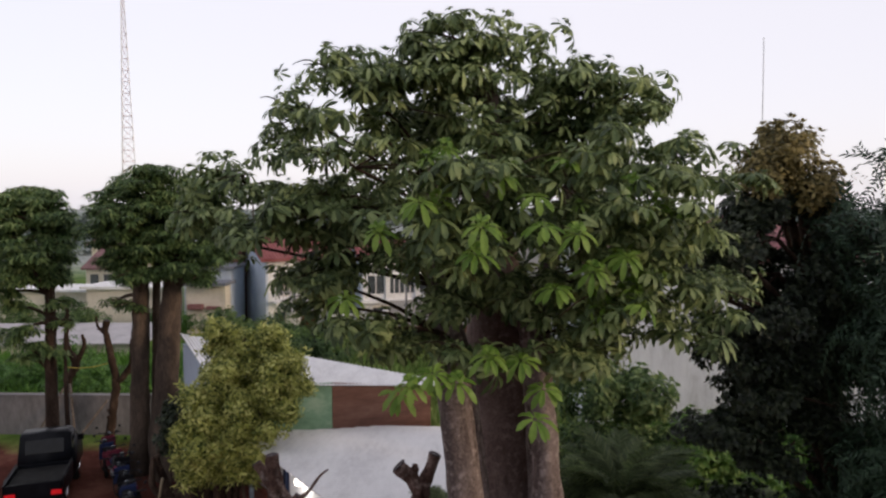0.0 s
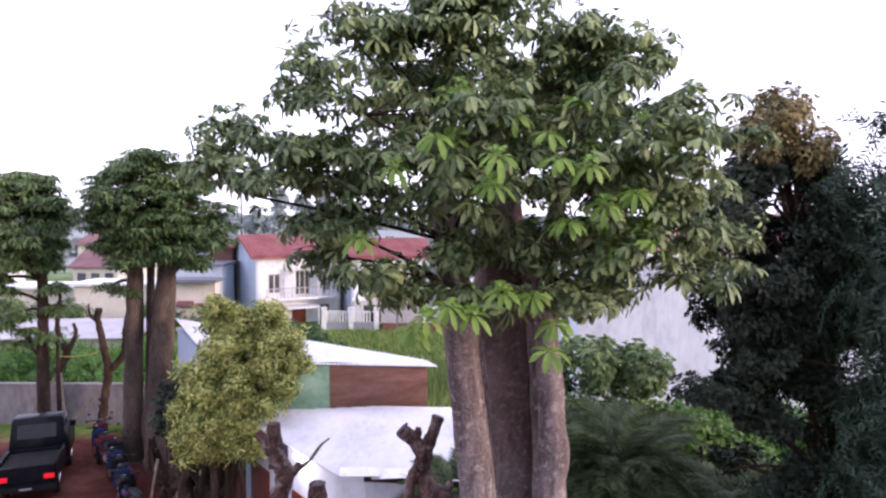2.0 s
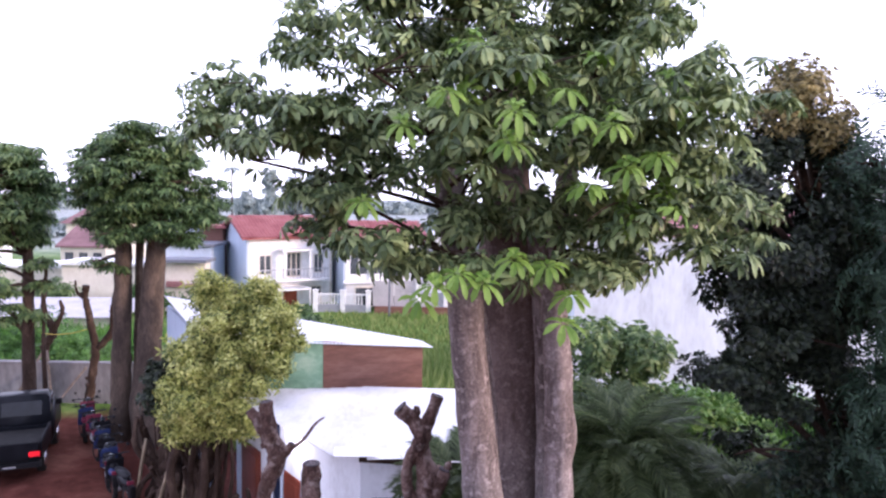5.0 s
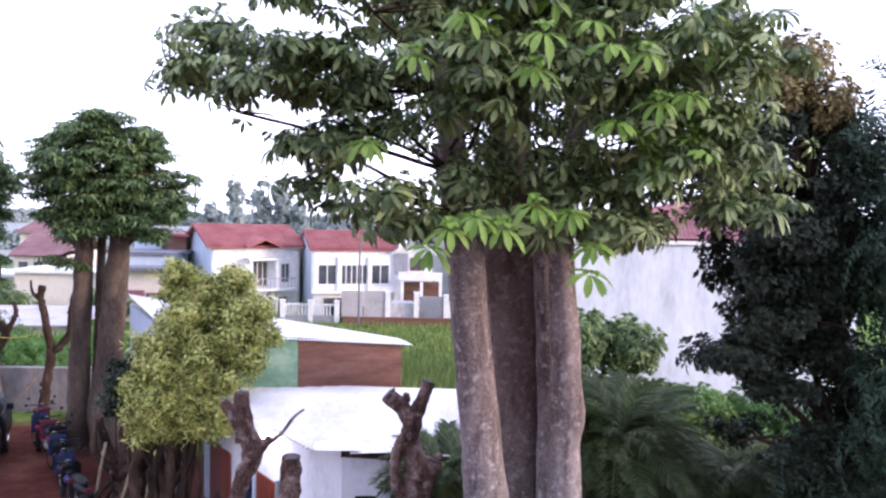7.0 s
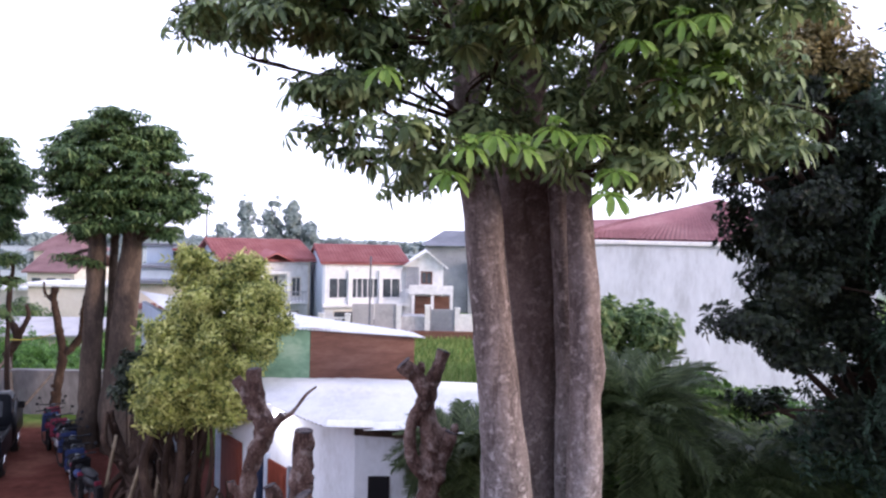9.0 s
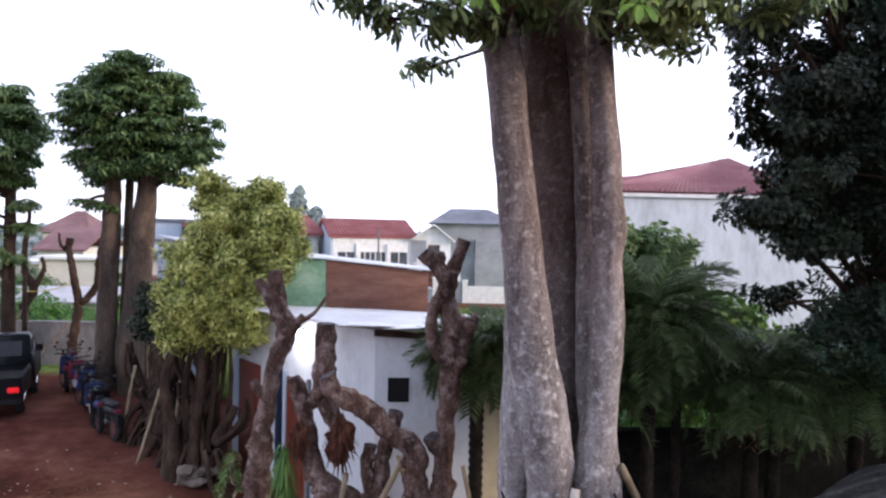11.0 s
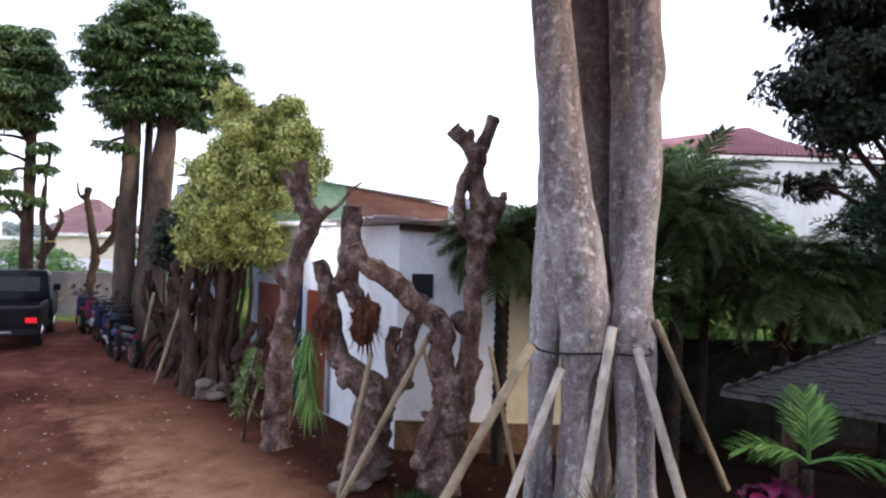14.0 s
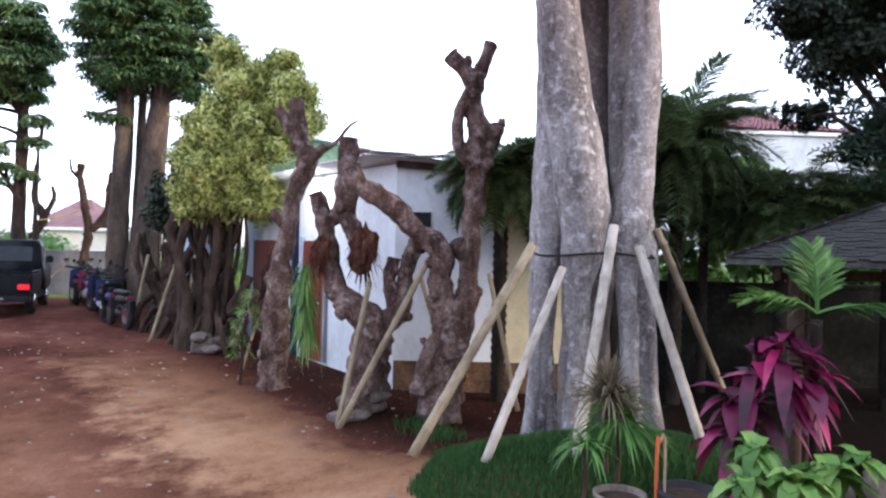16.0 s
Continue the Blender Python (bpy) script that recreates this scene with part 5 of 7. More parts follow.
# ---- palms ----
def frond_form(rng, length=1.3, pairs=24, leaf_len=0.26, leaf_wid=0.034, droop=0.5, rise=0.5):
    """A feather leaf along x with its stalk; the tip bends down."""
    verts, faces = [], []
    n = 8
    line = [Vector((length * s * (1 - 0.15 * s), 0, length * (rise * s - droop * s * s))) for s in np.linspace(0, 1, n)]
    for k in range(n):
        r = 0.014 * (1 - 0.8 * k / n)
        p = line[k]
        verts += [p + Vector((0, -r, 0)), p + Vector((0, 0, r)), p + Vector((0, r, 0))]
        if k:
            a = 3 * k
            faces += [(a - 3, a - 2, a + 1, a), (a - 2, a - 1, a + 2, a + 1)]
    for k in range(pairs):
        s = 0.18 + 0.82 * k / pairs
        u = s * (n - 1)
        i = min(int(u), n - 2)
        p = line[i].lerp(line[i + 1], u - i)
        size = leaf_len * (0.55 + 0.9 * math.sin(math.pi * min(1, 0.15 + 0.85 * s)) * 0.6)
        for sgn in (-1, 1):
            way = Vector((0.75, sgn * rng.uniform(0.75, 1.0), rng.uniform(-0.05, 0.35))).normalized()
            leaf(verts, faces, p, way, Vector((0, 0, 1)), size * rng.uniform(0.85, 1.1), leaf_wid, 0.4, rng.uniform(0.15, 0.5), (0.0, 0.5, 1.0), (0.5, 1.0, 0.06))
    return [tuple(v) for v in verts], faces


def palm(label, at, height, count, length, rng, trunk_r=0.1, tilt=(-0.5, 1.1), mat=None, trunk=True, wid=0.026, skirt=0, leaf_len=0.3):
    t = thing("palm", label, "palm", at, rng.uniform(0, 360))
    if trunk:
        bm = bmesh.new()
        prof = []
        k, z = 0, -0.3
        while z < height:
            prof += [(trunk_r * (1.12 if k % 2 else 0.92), z)]
            z += 0.06
            k += 1
        turned(bm, prof, (0, 0, 0), 10)
        part("trunk", bm, BARK_PALM, t, "", True)
    forms = [mesh_of("frond", *frond_form(rng, length, 42, leaf_len, wid, d, r), mat or LEAF_PALM) for d, r in ((0.45, 0.5), (0.7, 0.45), (0.9, 0.6))]
    for k in range(count):
        f = new("frond", forms[k % 3])
        f.parent = t
        e = rng.uniform(*tilt)
        f.matrix_local = pose(0, 0, height, 0, 0, k * 137.5) @ pose(0, 0, 0, rng.uniform(-15, 15), -math.degrees(e) * 0.8, 0) @ Matrix.Diagonal((rng.uniform(0.8, 1.1),) * 3 + (1,))
    if skirt:
        dead = mesh_of("dead_frond", *frond_form(rng, length * 0.7, 18, 0.2, 0.02, 0.5, 0.2), LEAF_DRY)
        for k in range(skirt):
            f = new("frond", dead)
            tagged(f, "dry brown hanging frond")
            f.parent = t
            f.matrix_local = pose(0, 0, height - 0.05, 0, 0, k * 61) @ pose(0, 0, 0, 0, 72 + rng.uniform(-8, 10), 0)
    return t


def build_palms():
    rng = random.Random(21)
    palm("date palm with a full head of feathery fronds", (2.9, 10.2, 0), 3.5, 104, 1.5, rng, 0.1, (-0.85, 1.15))
    palm("date palm crowding behind its neighbour", (3.6, 10.9, 0), 2.8, 56, 1.2, rng, 0.07, (-0.7, 1.2))
    palm("date palm with a skirt of dry fronds by the dark wall", (4.45, 10.2, 0), 2.6, 64, 1.4, rng, 0.11, (-0.7, 0.6), skirt=9)
    palm("date palm in front of the shed wall", (0.38, 10.2, 0), 3.05, 84, 1.08, rng, 0.1, (-0.9, 1.0), skirt=5)
    palm("low date palm with arching fronds", (5.9, 10.0, 0), 2.5, 54, 1.5, rng, 0.1)
    palm("young date palm with arching fronds", (2.1, 10.5, 0), 2.3, 36, 1.3, rng, 0.09)
    palm("date palm with flat spreading fronds", (4.95, 10.5, 0), 2.95, 62, 1.4, rng, 0.1, (-0.8, 0.6))
    small = palm("small areca palm with pale green fronds", (1.84, 4.95, 0.15), 1.49, 0, 0.7, rng, 0.035)
    forms = [mesh_of("frond", *frond_form(rng, 0.52, 34, 0.21, 0.018, d, r), m) for d, r, m in ((0.5, 0.45, LEAF_FERN), (0.2, 0.25, LEAF_BUSH), (0.6, 0.4, LEAF_STRAP))]
    for k, (turn, up, s) in enumerate(((95, 76, 1.05), (174, 18, 1.05), (-16, 0, 1.2), (140, 70, 0.85), (50, 66, 0.9), (160, 4, 0.75))):
        f = new("frond", forms[(1, 2, 0)[k % 3]])
        f.parent = small
        f.matrix_world = pose(1.84, 4.95, 1.63, 0, 0, turn) @ pose(0, 0, 0, 0, -up, 0) @ Matrix.Diagonal((s, s, s, 1))


build_palms()


# ---- bushes, ferns and bedding plants ----
def bush(label, at, lobes, count, kinds, mat, rng, size=(0.8, 1.3), stems=5):
    t = thing("bush", label, "bush", at)
    o = Vector(at)
    for l in lobes[:8]:
        part("stem", limb_to(bmesh.new(), (rng.uniform(-0.15, 0.15), rng.uniform(-0.15, 0.15), -0.1), Vector(l[:3]) - o, 0.035, 0.012, rng), BARK_DARK, t)
    scattered("foliage", kinds, [Matrix.Translation(-o) @ p for p in in_lobes(rng, lobes, count, 0.45, 0.7, size)], mat, t)
    return t


def build_bushes():
    rng = random.Random(31)
    broad = [whorl(rng, 7, 0.17, 0.07, 0.2, 0.4, 2, 0.04, (0, 0.5, 1), (0.2, 1, 0.15)) for _ in range(3)]
    feather = [spray(rng, 0.5, 8, 0.1, 0.03, 0.5) for _ in range(3)]
    bush("bright green shrub lit beyond the garden wall", (3.9, 12.4, 0), [(3.6, 12.3, 2.0, 0.5, 0.4, 0.5), (4.2, 12.3, 2.1, 0.5, 0.4, 0.5), (3.9, 12.1, 1.5, 0.8, 0.4, 0.4)], 90, broad, LEAF_LIME, rng, (0.8, 1.3))
    bush("tall green shrub behind the palms", (3.4, 13.2, 0), [(3.0, 13.2, 4.5, 0.8, 0.7, 0.6), (4.0, 13.2, 4.45, 0.7, 0.7, 0.5), (3.3, 12.9, 3.5, 0.9, 0.6, 0.6), (2.4, 13.0, 3.2, 0.7, 0.7, 0.6), (4.4, 13.0, 3.3, 0.7, 0.7, 0.5)], 640, broad, LEAF_PAD, rng)
    bush("bright green leafy shrub", (5.2, 12.6, 0), [(4.85, 12.6, 3.3, 0.5, 0.5, 0.4), (5.3, 12.6, 3.0, 0.6, 0.5, 0.45), (4.5, 12.4, 2.8, 0.5, 0.5, 0.5), (5.1, 12.3, 2.3, 0.7, 0.5, 0.6), (6.2, 12.6, 2.5, 0.6, 0.5, 0.5)], 520, broad, LEAF_LIME, rng, (1.0, 1.6))
    bush("bright green leafy shrub", (7.2, 12.6, 0), [(6.8, 12.4, 2.2, 0.8, 0.6, 0.5), (7.8, 12.4, 2.1, 0.9, 0.6, 0.5), (7.2, 12.2, 1.5, 1.0, 0.6, 0.5)], 300, broad, LEAF_BUSH, rng, (1.0, 1.6))
    bush("dark green undergrowth below the trees", (5.9, 9.3, 0), [(6.7, 9.0, 2.1, 0.8, 0.6, 0.5), (7.4, 8.9, 2.0, 0.8, 0.6, 0.6), (7.2, 8.5, 1.2, 0.9, 0.5, 0.5)], 240, feather, LEAF_BLUE, rng, (0.8, 1.3))
    bush("dark-leaved shrub among old trunks", (-6.3, 15.8, 0.1), [(-6.35, 15.7, 3.15, 0.38, 0.35, 0.35), (-6.45, 15.6, 2.6, 0.32, 0.3, 0.3), (-6.15, 15.6, 2.35, 0.3, 0.3, 0.25), (-5.9, 15.4, 3.0, 0.35, 0.3, 0.4)], 230, broad, LEAF_DARK, rng, (0.8, 1.2))
    for x, y, s in ((-9.0, 20.0, 0.6), (-10.5, 23.6, 0.7), (-14.5, 24.0, 0.8)):
        bush("low green bush beside the yard", (x, y, 0.2), [(x, y, 0.2 + s * 0.6, s, s * 0.8, s * 0.6)], 90, broad, LEAF_PAD, rng)
    for x, y, s, m in ((-17.5, 27.0, 1.3, LEAF_BUSH), (-13.5, 27.5, 1.2, LEAF_BUSH), (-20.5, 29, 1.2, LEAF_BUSH), (-16.5, 28, 2.1, LEAF_BUSH), (-14.4, 26, 1.7, LEAF_BUSH), (-9.8, 27, 1.3, LEAF_PAD), (-8.0, 29, 1.4, LEAF_PAD), (-6.6, 33, 1.6, LEAF_PAD), (-10.0, 38, 1.6, LEAF_PAD), (-14, 41, 1.5, LEAF_PAD), (-23, 41, 1.7, LEAF_PAD), (-28, 43, 1.8, LEAF_PAD), (-18, 42, 1.6, LEAF_BUSH), (6.3, 20.5, 1.5, LEAF_LIME), (7.6, 20.0, 1.6, LEAF_LIME), (9.0, 20.5, 1.5, LEAF_LIME), (10.6, 20.5, 1.5, LEAF_BUSH), (2.2, 21.5, 1.0, LEAF_BUSH), (3.6, 20.0, 1.1, LEAF_PAD), (-3.6, 45.6, 0.9, LEAF_DARK)):
        bush("rounded green shrub in the field", (x, y, 0.0), [(x - s * 0.4, y, s * 0.55, s * 0.7, s * 0.6, s * 0.5), (x + s * 0.5, y, s * 0.5, s * 0.7, s * 0.6, s * 0.45), (x, y, s * 0.85, s * 0.6, s * 0.6, s * 0.4)], 420 if m is LEAF_BUSH else 260, broad, m, rng, (0.6, 1.1) if m is LEAF_BUSH else (0.9, 1.5))


build_bushes()


def strap_plant(name, label, at, leaves, length, width, mat, rng, lift=(0.2, 1.3), droop=(0.6, 1.4), stem=0.0, category="plant"):
    """Long narrow leaves from one heart; each is bent over."""
    t = thing(name, label, category, at)
    verts, faces = [], []
    for k in range(leaves):
        a, e = rng.uniform(0, 6.28), rng.uniform(*lift)
        way = Vector((math.cos(a) * math.cos(e), math.sin(a) * math.cos(e), math.sin(e)))
        up = Vector((-math.cos(a) * math.sin(e), -math.sin(a) * math.sin(e), math.cos(e)))
        leaf(verts, faces, way * 0.02 + Vector((0, 0, stem)), way, up, length * rng.uniform(0.7, 1.15), width * rng.uniform(0.8, 1.2), 0.35, rng.uniform(*droop), (0.0, 0.2, 0.45, 0.7, 1.0), (0.5, 0.9, 1.0, 0.75, 0.05))
    ob = new("leaves", mesh_of("leaves", verts, faces, mat))
    ob.parent = t
    if stem:
        part("stem", tube(bmesh.new(), [(0, 0, -0.1, 0.02), (0, 0, stem, 0.016)], 8, 3), BARK_DARK, t)
    return t


def pot(at, r, h, mat, label="round black plant pot with a rolled rim"):
    t = thing("plant_pot", label, "pot", at, 0, "plant pots")
    part("body", turned(bmesh.new(), [(r * 0.7, 0), (r * 0.92, h * 0.9), (r, h * 0.92), (r, h), (r * 0.88, h), (r * 0.85, h * 0.88)], (0, 0, 0), 18), mat, t, "", True)
    part("soil", turned(bmesh.new(), [(r * 0.84, h * 0.8), (r * 0.84, h * 0.9)], (0, 0, 0), 14), BARK_DARK, t)
    return t


def cordyline(label, at, stem, per_tier, length, rng):
    """Broad arching leaves in tiers round an upright cane."""
    t = thing("cordyline", label, "plant", at)
    part("cane", tube(bmesh.new(), [(0, 0, -0.1, 0.022), (0.01, 0, stem * 0.5, 0.018), (0, 0, stem, 0.014)], 8, 8), BARK_DARK, t)
    for tier in range(3):
        verts, faces = [], []
        for k in range(per_tier):
            z = stem - 0.1 * tier - rng.uniform(0.0, 0.12)
            a = rng.uniform(0, 2 * math.pi)
            e = 0.95 - 0.45 * tier + rng.uniform(-0.4, 0.35)
            way = Vector((math.cos(a) * math.cos(e), math.sin(a) * math.cos(e), math.sin(e)))
            up = Vector((-math.cos(a) * math.sin(e), -math.sin(a) * math.sin(e), math.cos(e)))
            leaf(verts, faces, Vector((0, 0, z)), way, up, length * rng.uniform(0.75, 1.25), 0.1 * rng.uniform(0.6, 1.3), 0.3, rng.uniform(0.3, 1.2), (0.0, 0.15, 0.4, 0.65, 0.85, 1.0), (0.15, 0.4, 0.95, 1.0, 0.6, 0.04))
        ob = new("leaf_tier", mesh_of("leaf_tier", verts, faces, LEAF_MAGENTA, True))
        ob.parent = t
    return t


def build_bedding():
    rng = random.Random(41)
    for lab, at, stem, n, length in (("cordyline with broad magenta and purple leaves", (1.6, 4.92, 0.15), 1.3, 9, 0.36), ("cordyline with drooping dark red leaves", (1.45, 4.98, 0.15), 1.2, 8, 0.34), ("cordyline with magenta leaf tips", (1.75, 4.9, 0.15), 1.24, 8, 0.32), ("small cordyline with deep pink leaves", (1.36, 5.1, 0.15), 0.9, 8, 0.3)):
        cordyline(lab, at, stem, n, length, rng)
    strap_plant("spiky_plant", "spiky plant with reddish-brown narrow leaves", (0.66, 5.6, 0.46), 260, 0.42, 0.02, LEAF_SPIKE, rng, (0.1, 1.5), (0.1, 0.9), 0.45)
    strap_plant("spiky_plant", "spiky plant with pale green narrow leaves", (0.76, 5.65, 0.38), 190, 0.42, 0.022, LEAF_FERN, rng, (0.1, 1.4), (0.2, 0.9), 0.35)
    strap_plant("spider_plant", "tuft of arching striped green leaves", (0.4, 5.2, 0.35), 44, 0.3, 0.022, LEAF_BUSH, rng, (0.3, 1.4), (0.5, 1.3), 0.3)
    for x, y, s, z in ((1.05, 4.3, 0.26, 0.62), (1.3, 4.2, 0.28, 0.66), (1.55, 4.3, 0.27, 0.64), (1.2, 4.45, 0.24, 0.72), (1.75, 4.35, 0.24, 0.66)):
        pot((x, y, 0.0), 0.14, 0.3, POT)
        strap_plant("potted_plant", "potted plant with broad pale green leaves", (x, y, 0.26), 26, s * rng.uniform(0.75, 1.0), rng.uniform(0.08, 0.13), LEAF_LIME, rng, (-0.1, 1.2), (0.5, 1.4), z - rng.uniform(0.08, 0.2))
    pot((0.95, 4.8, 0.1), 0.2, 0.42, POT)
    pot((0.55, 4.9, 0.1), 0.17, 0.36, STONE, "square-rimmed grey pot with a leafy tuft")
    t = thing("garden_hoop", "orange painted pipe and bamboo hoop stuck in the ground", "pipe", (0.75, 4.8, 0.0), 0)
    part("pipe", tube(bmesh.new(), [(0, 0, 0, 0.012), (0, 0, 0.78, 0.012), (0.02, 0, 0.82, 0.012)], 8, 8), ORANGE, t)
    part("pipe", tube(bmesh.new(), [(0.05, 0, 0.0, 0.009), (0.05, 0, 0.8, 0.009), (0.02, 0, 0.825, 0.009)], 8, 8), BAMBOO, t)
    t = thing("boulder", "smooth grey garden boulder among pots", "stone", (2.05, 4.6, 0.35))
    part("rock", blob(bmesh.new(), (0, 0, 0.1), (0.22, 0.2, 0.3), 0.2), STONE, t, "", True)
    # hanging ferns and husks on the old trunks
    fern = thing("hanging_fern", "long bright green strap fern hanging in tiers on a trunk", "fern", (-2.33, 9.85, 1.6))

    def hang(x, y, z):
        return Matrix.Translation((x, y, z)) @ pose(0, 0, 0, 0, rng.uniform(20, 85), rng.uniform(0, 360)) @ pose(0, 0, 0, rng.uniform(-40, 40), 0, 0)

    for k in range(5):
        verts, faces = [], []
        for _ in range(40):
            a, e = rng.uniform(0, 6.28), rng.uniform(-0.7, 0.9)
            way = Vector((math.cos(a) * math.cos(e), math.sin(a) * math.cos(e), math.sin(e)))
            up = Vector((-math.cos(a) * math.sin(e), -math.sin(a) * math.sin(e), math.cos(e)))
            leaf(verts, faces, way * 0.03 + Vector((0, 0, rng.uniform(-0.1, 0.1))), way, up, rng.uniform(0.14, 0.27), rng.uniform(0.018, 0.028), 0.3, rng.uniform(1.0, 2.4), (0.0, 0.25, 0.5, 0.75, 1.0), (0.6, 1.0, 1.0, 0.8, 0.1))
        tier = new("frond_tier", mesh_of("frond_tier", verts, faces, LEAF_STRAP))
        tier.parent = fern
        tier.location = (rng.uniform(-0.05, 0.05) + 0.02 * k, 0, 0.05 - 0.2 * k)
    droopy = thing("drooping_plant", "drooping plant with curling yellow-green fronds beside a stake", "plant", (-3.3, 10.8, 0.0))
    part("stem", tube(bmesh.new(), [(-0.1, 0, -0.15, 0.03), (-0.05, 0, 0.6, 0.025), (0.05, 0, 1.3, 0.015)], 8, 8, 0.2, 5), BARK_DARK, droopy)
    sprigs = [mesh_of("frond", v.tolist(), f, LEAF_LIME if k % 2 else LEAF_SPIKE) for k, (v, f) in enumerate(spray(rng, 0.34, 8, 0.1, 0.035, 0.6) for _ in range(4))]
    for k, (x, z, n) in enumerate(((0.05, 1.35, 6), (-0.02, 1.12, 5), (-0.08, 0.9, 6), (-0.14, 0.7, 5))):
        for j in range(n):
            f = new("frond", sprigs[(j + k) % 4])
            f.parent = droopy
            f.matrix_local = hang(x + rng.uniform(-0.1, 0.1), rng.uniform(-0.1, 0.1), z)
    for x, y, z, s, lab in ((-1.5, 9.42, 1.95, 0.27, "dark brown shaggy fern root ball on a trunk"), (-2.85, 10.72, 1.75, 0.24, "orange-brown fibre husk tied to a trunk"), (-2.08, 9.66, 1.9, 0.2, "orange-brown fibre husk tied to a trunk")):
        t = thing("fern_husk", lab, "root ball", (x, y, z))
        part("ball", blob(bmesh.new(), (0, 0, 0), (s * 0.62, s * 0.5, s * 1.05), 0.8, 4.0, 3), FIBRE, t)
        verts, faces = [], []
        for k in range(110):
            a, e = rng.uniform(0, 6.28), rng.uniform(-1.4, 0.9)
            way = Vector((math.cos(a) * math.cos(e), math.sin(a) * math.cos(e), math.sin(e)))
            leaf(verts, faces, way * s * 0.4 + Vector((0, 0, rng.uniform(-0.6, 0.6) * s)), way, Vector((0, 0, 1)), s * rng.uniform(0.3, 0.85), s * 0.13, 0.2, 0.8, (0.0, 0.5, 1.0), (1, 0.8, 0.1))
        ob = tagged(new("fibre", mesh_of("fibre", verts, faces, FIBRE)), kind="stuff")
        ob.parent = t


build_bedding()


# ---- bamboo props and stakes ----
def bamboo(label, a, b, r, mat, name="bamboo_prop", group="bamboo props"):
    a, b = Vector(a), Vector(b)
    n = (b - a).length
    q = (b - a).to_track_quat("Z", "Y").to_matrix().to_4x4()
    prof, z, k = [], 0.0, 0
    while z < n - 0.3:
        prof += [(r * 1.0, z), (r * 0.96, z + 0.13), (r * 1.0, z + 0.25), (r * 1.14, z + 0.262), (r * 1.0, z + 0.275)]
        z += 0.28
    prof.append((r * 0.95, n))
    ob = part(name, turned(bmesh.new(), prof, (0, 0, 0), 12), mat, None, "", True)
    ob.matrix_world = Matrix.Translation(a) @ q
    return tagged(ob, label, "pole", group)


for a, b, r, m in (((-0.79, 6.6, 0.16), (0.31, 7.05, 2.05), 0.048, BAMBOO), ((-0.17, 6.36, 0.18), (0.59, 6.98, 1.84), 0.043, BAMBOO_PALE), ((0.58, 6.25, 0.25), (1.07, 6.98, 2.25), 0.05, BAMBOO_PALE), ((1.80, 6.5, 0.22), (1.32, 7.0, 2.06), 0.046, BAMBOO_PALE), ((2.85, 8.3, 0.25), (1.72, 7.65, 2.25), 0.042, BAMBOO)):
    bamboo("thick bamboo prop leaning against the great trunk", a, b, r, m)
for a, b, r in (((-1.72, 8.9, -0.2), (-1.4, 9.35, 1.55), 0.035), ((-1.7, 8.85, -0.22), (-0.66, 9.05, 1.85), 0.04), ((-6.85, 15.3, 0.1), (-6.6, 15.4, 1.72), 0.035), ((-6.02, 14.1, 0.0), (-5.6, 14.4, 1.75), 0.04), ((-5.3, 13.85, 0.0), (-5.14, 14.05, 1.8), 0.04), ((-0.2, 9.9, -0.1), (-0.75, 9.9, 1.6), 0.03), ((0.5, 9.0, 0.0), (0.12, 9.2, 1.7), 0.03), ((-3.5, 11.1, -0.1), (-3.25, 11.2, 0.85), 0.022), ((-7.35, 16.7, 0.2), (-7.3, 17.0, 1.3), 0.03)):
    bamboo("thin bamboo stake leaning on an old trunk", a, b, r, BAMBOO, "bamboo_stake", "bamboo stakes")
for a, b in (((-12.2, 20.9, 0.2), (-11.3, 21.9, 1.7)), ((-13.9, 22.0, 0.3), (-13.2, 22.8, 2.0)), ((-12.5, 22.0, 0.3), (-13.1, 22.8, 2.0))):
    bamboo("weathered dark grey bamboo stake propping a far trunk", a, b, 0.04, STONE, "bamboo_stake", "bamboo stakes")
line = [Vector((-13.22, 22.75, 2.6)).lerp(Vector((-11.2, 21.93, 2.95)), f) - Vector((0, 0, 0.1 * math.sin(math.pi * f))) for f in np.linspace(0, 1, 9)]
tagged(part("string", tube(bmesh.new(), [(*p, 0.014) for p in line], 6, 16), plain("string_yellow", (0.62, 0.5, 0.1), 0.8), None), "yellow string tied between two far trunks", "string")
band = bmesh.new()
ring = [(1.03 + 0.605 * math.cos(a), 7.56 + 0.53 * math.sin(a), 1.97 + 0.02 * math.sin(3 * a), 0.012) for a in np.linspace(0, 2 * math.pi, 41)]
tube(band, ring, 8, 90, 0.1, 8)
tagged(part("strap", band, RUBBER, None), "dark grey rope band tied round the great trunk", "rope")


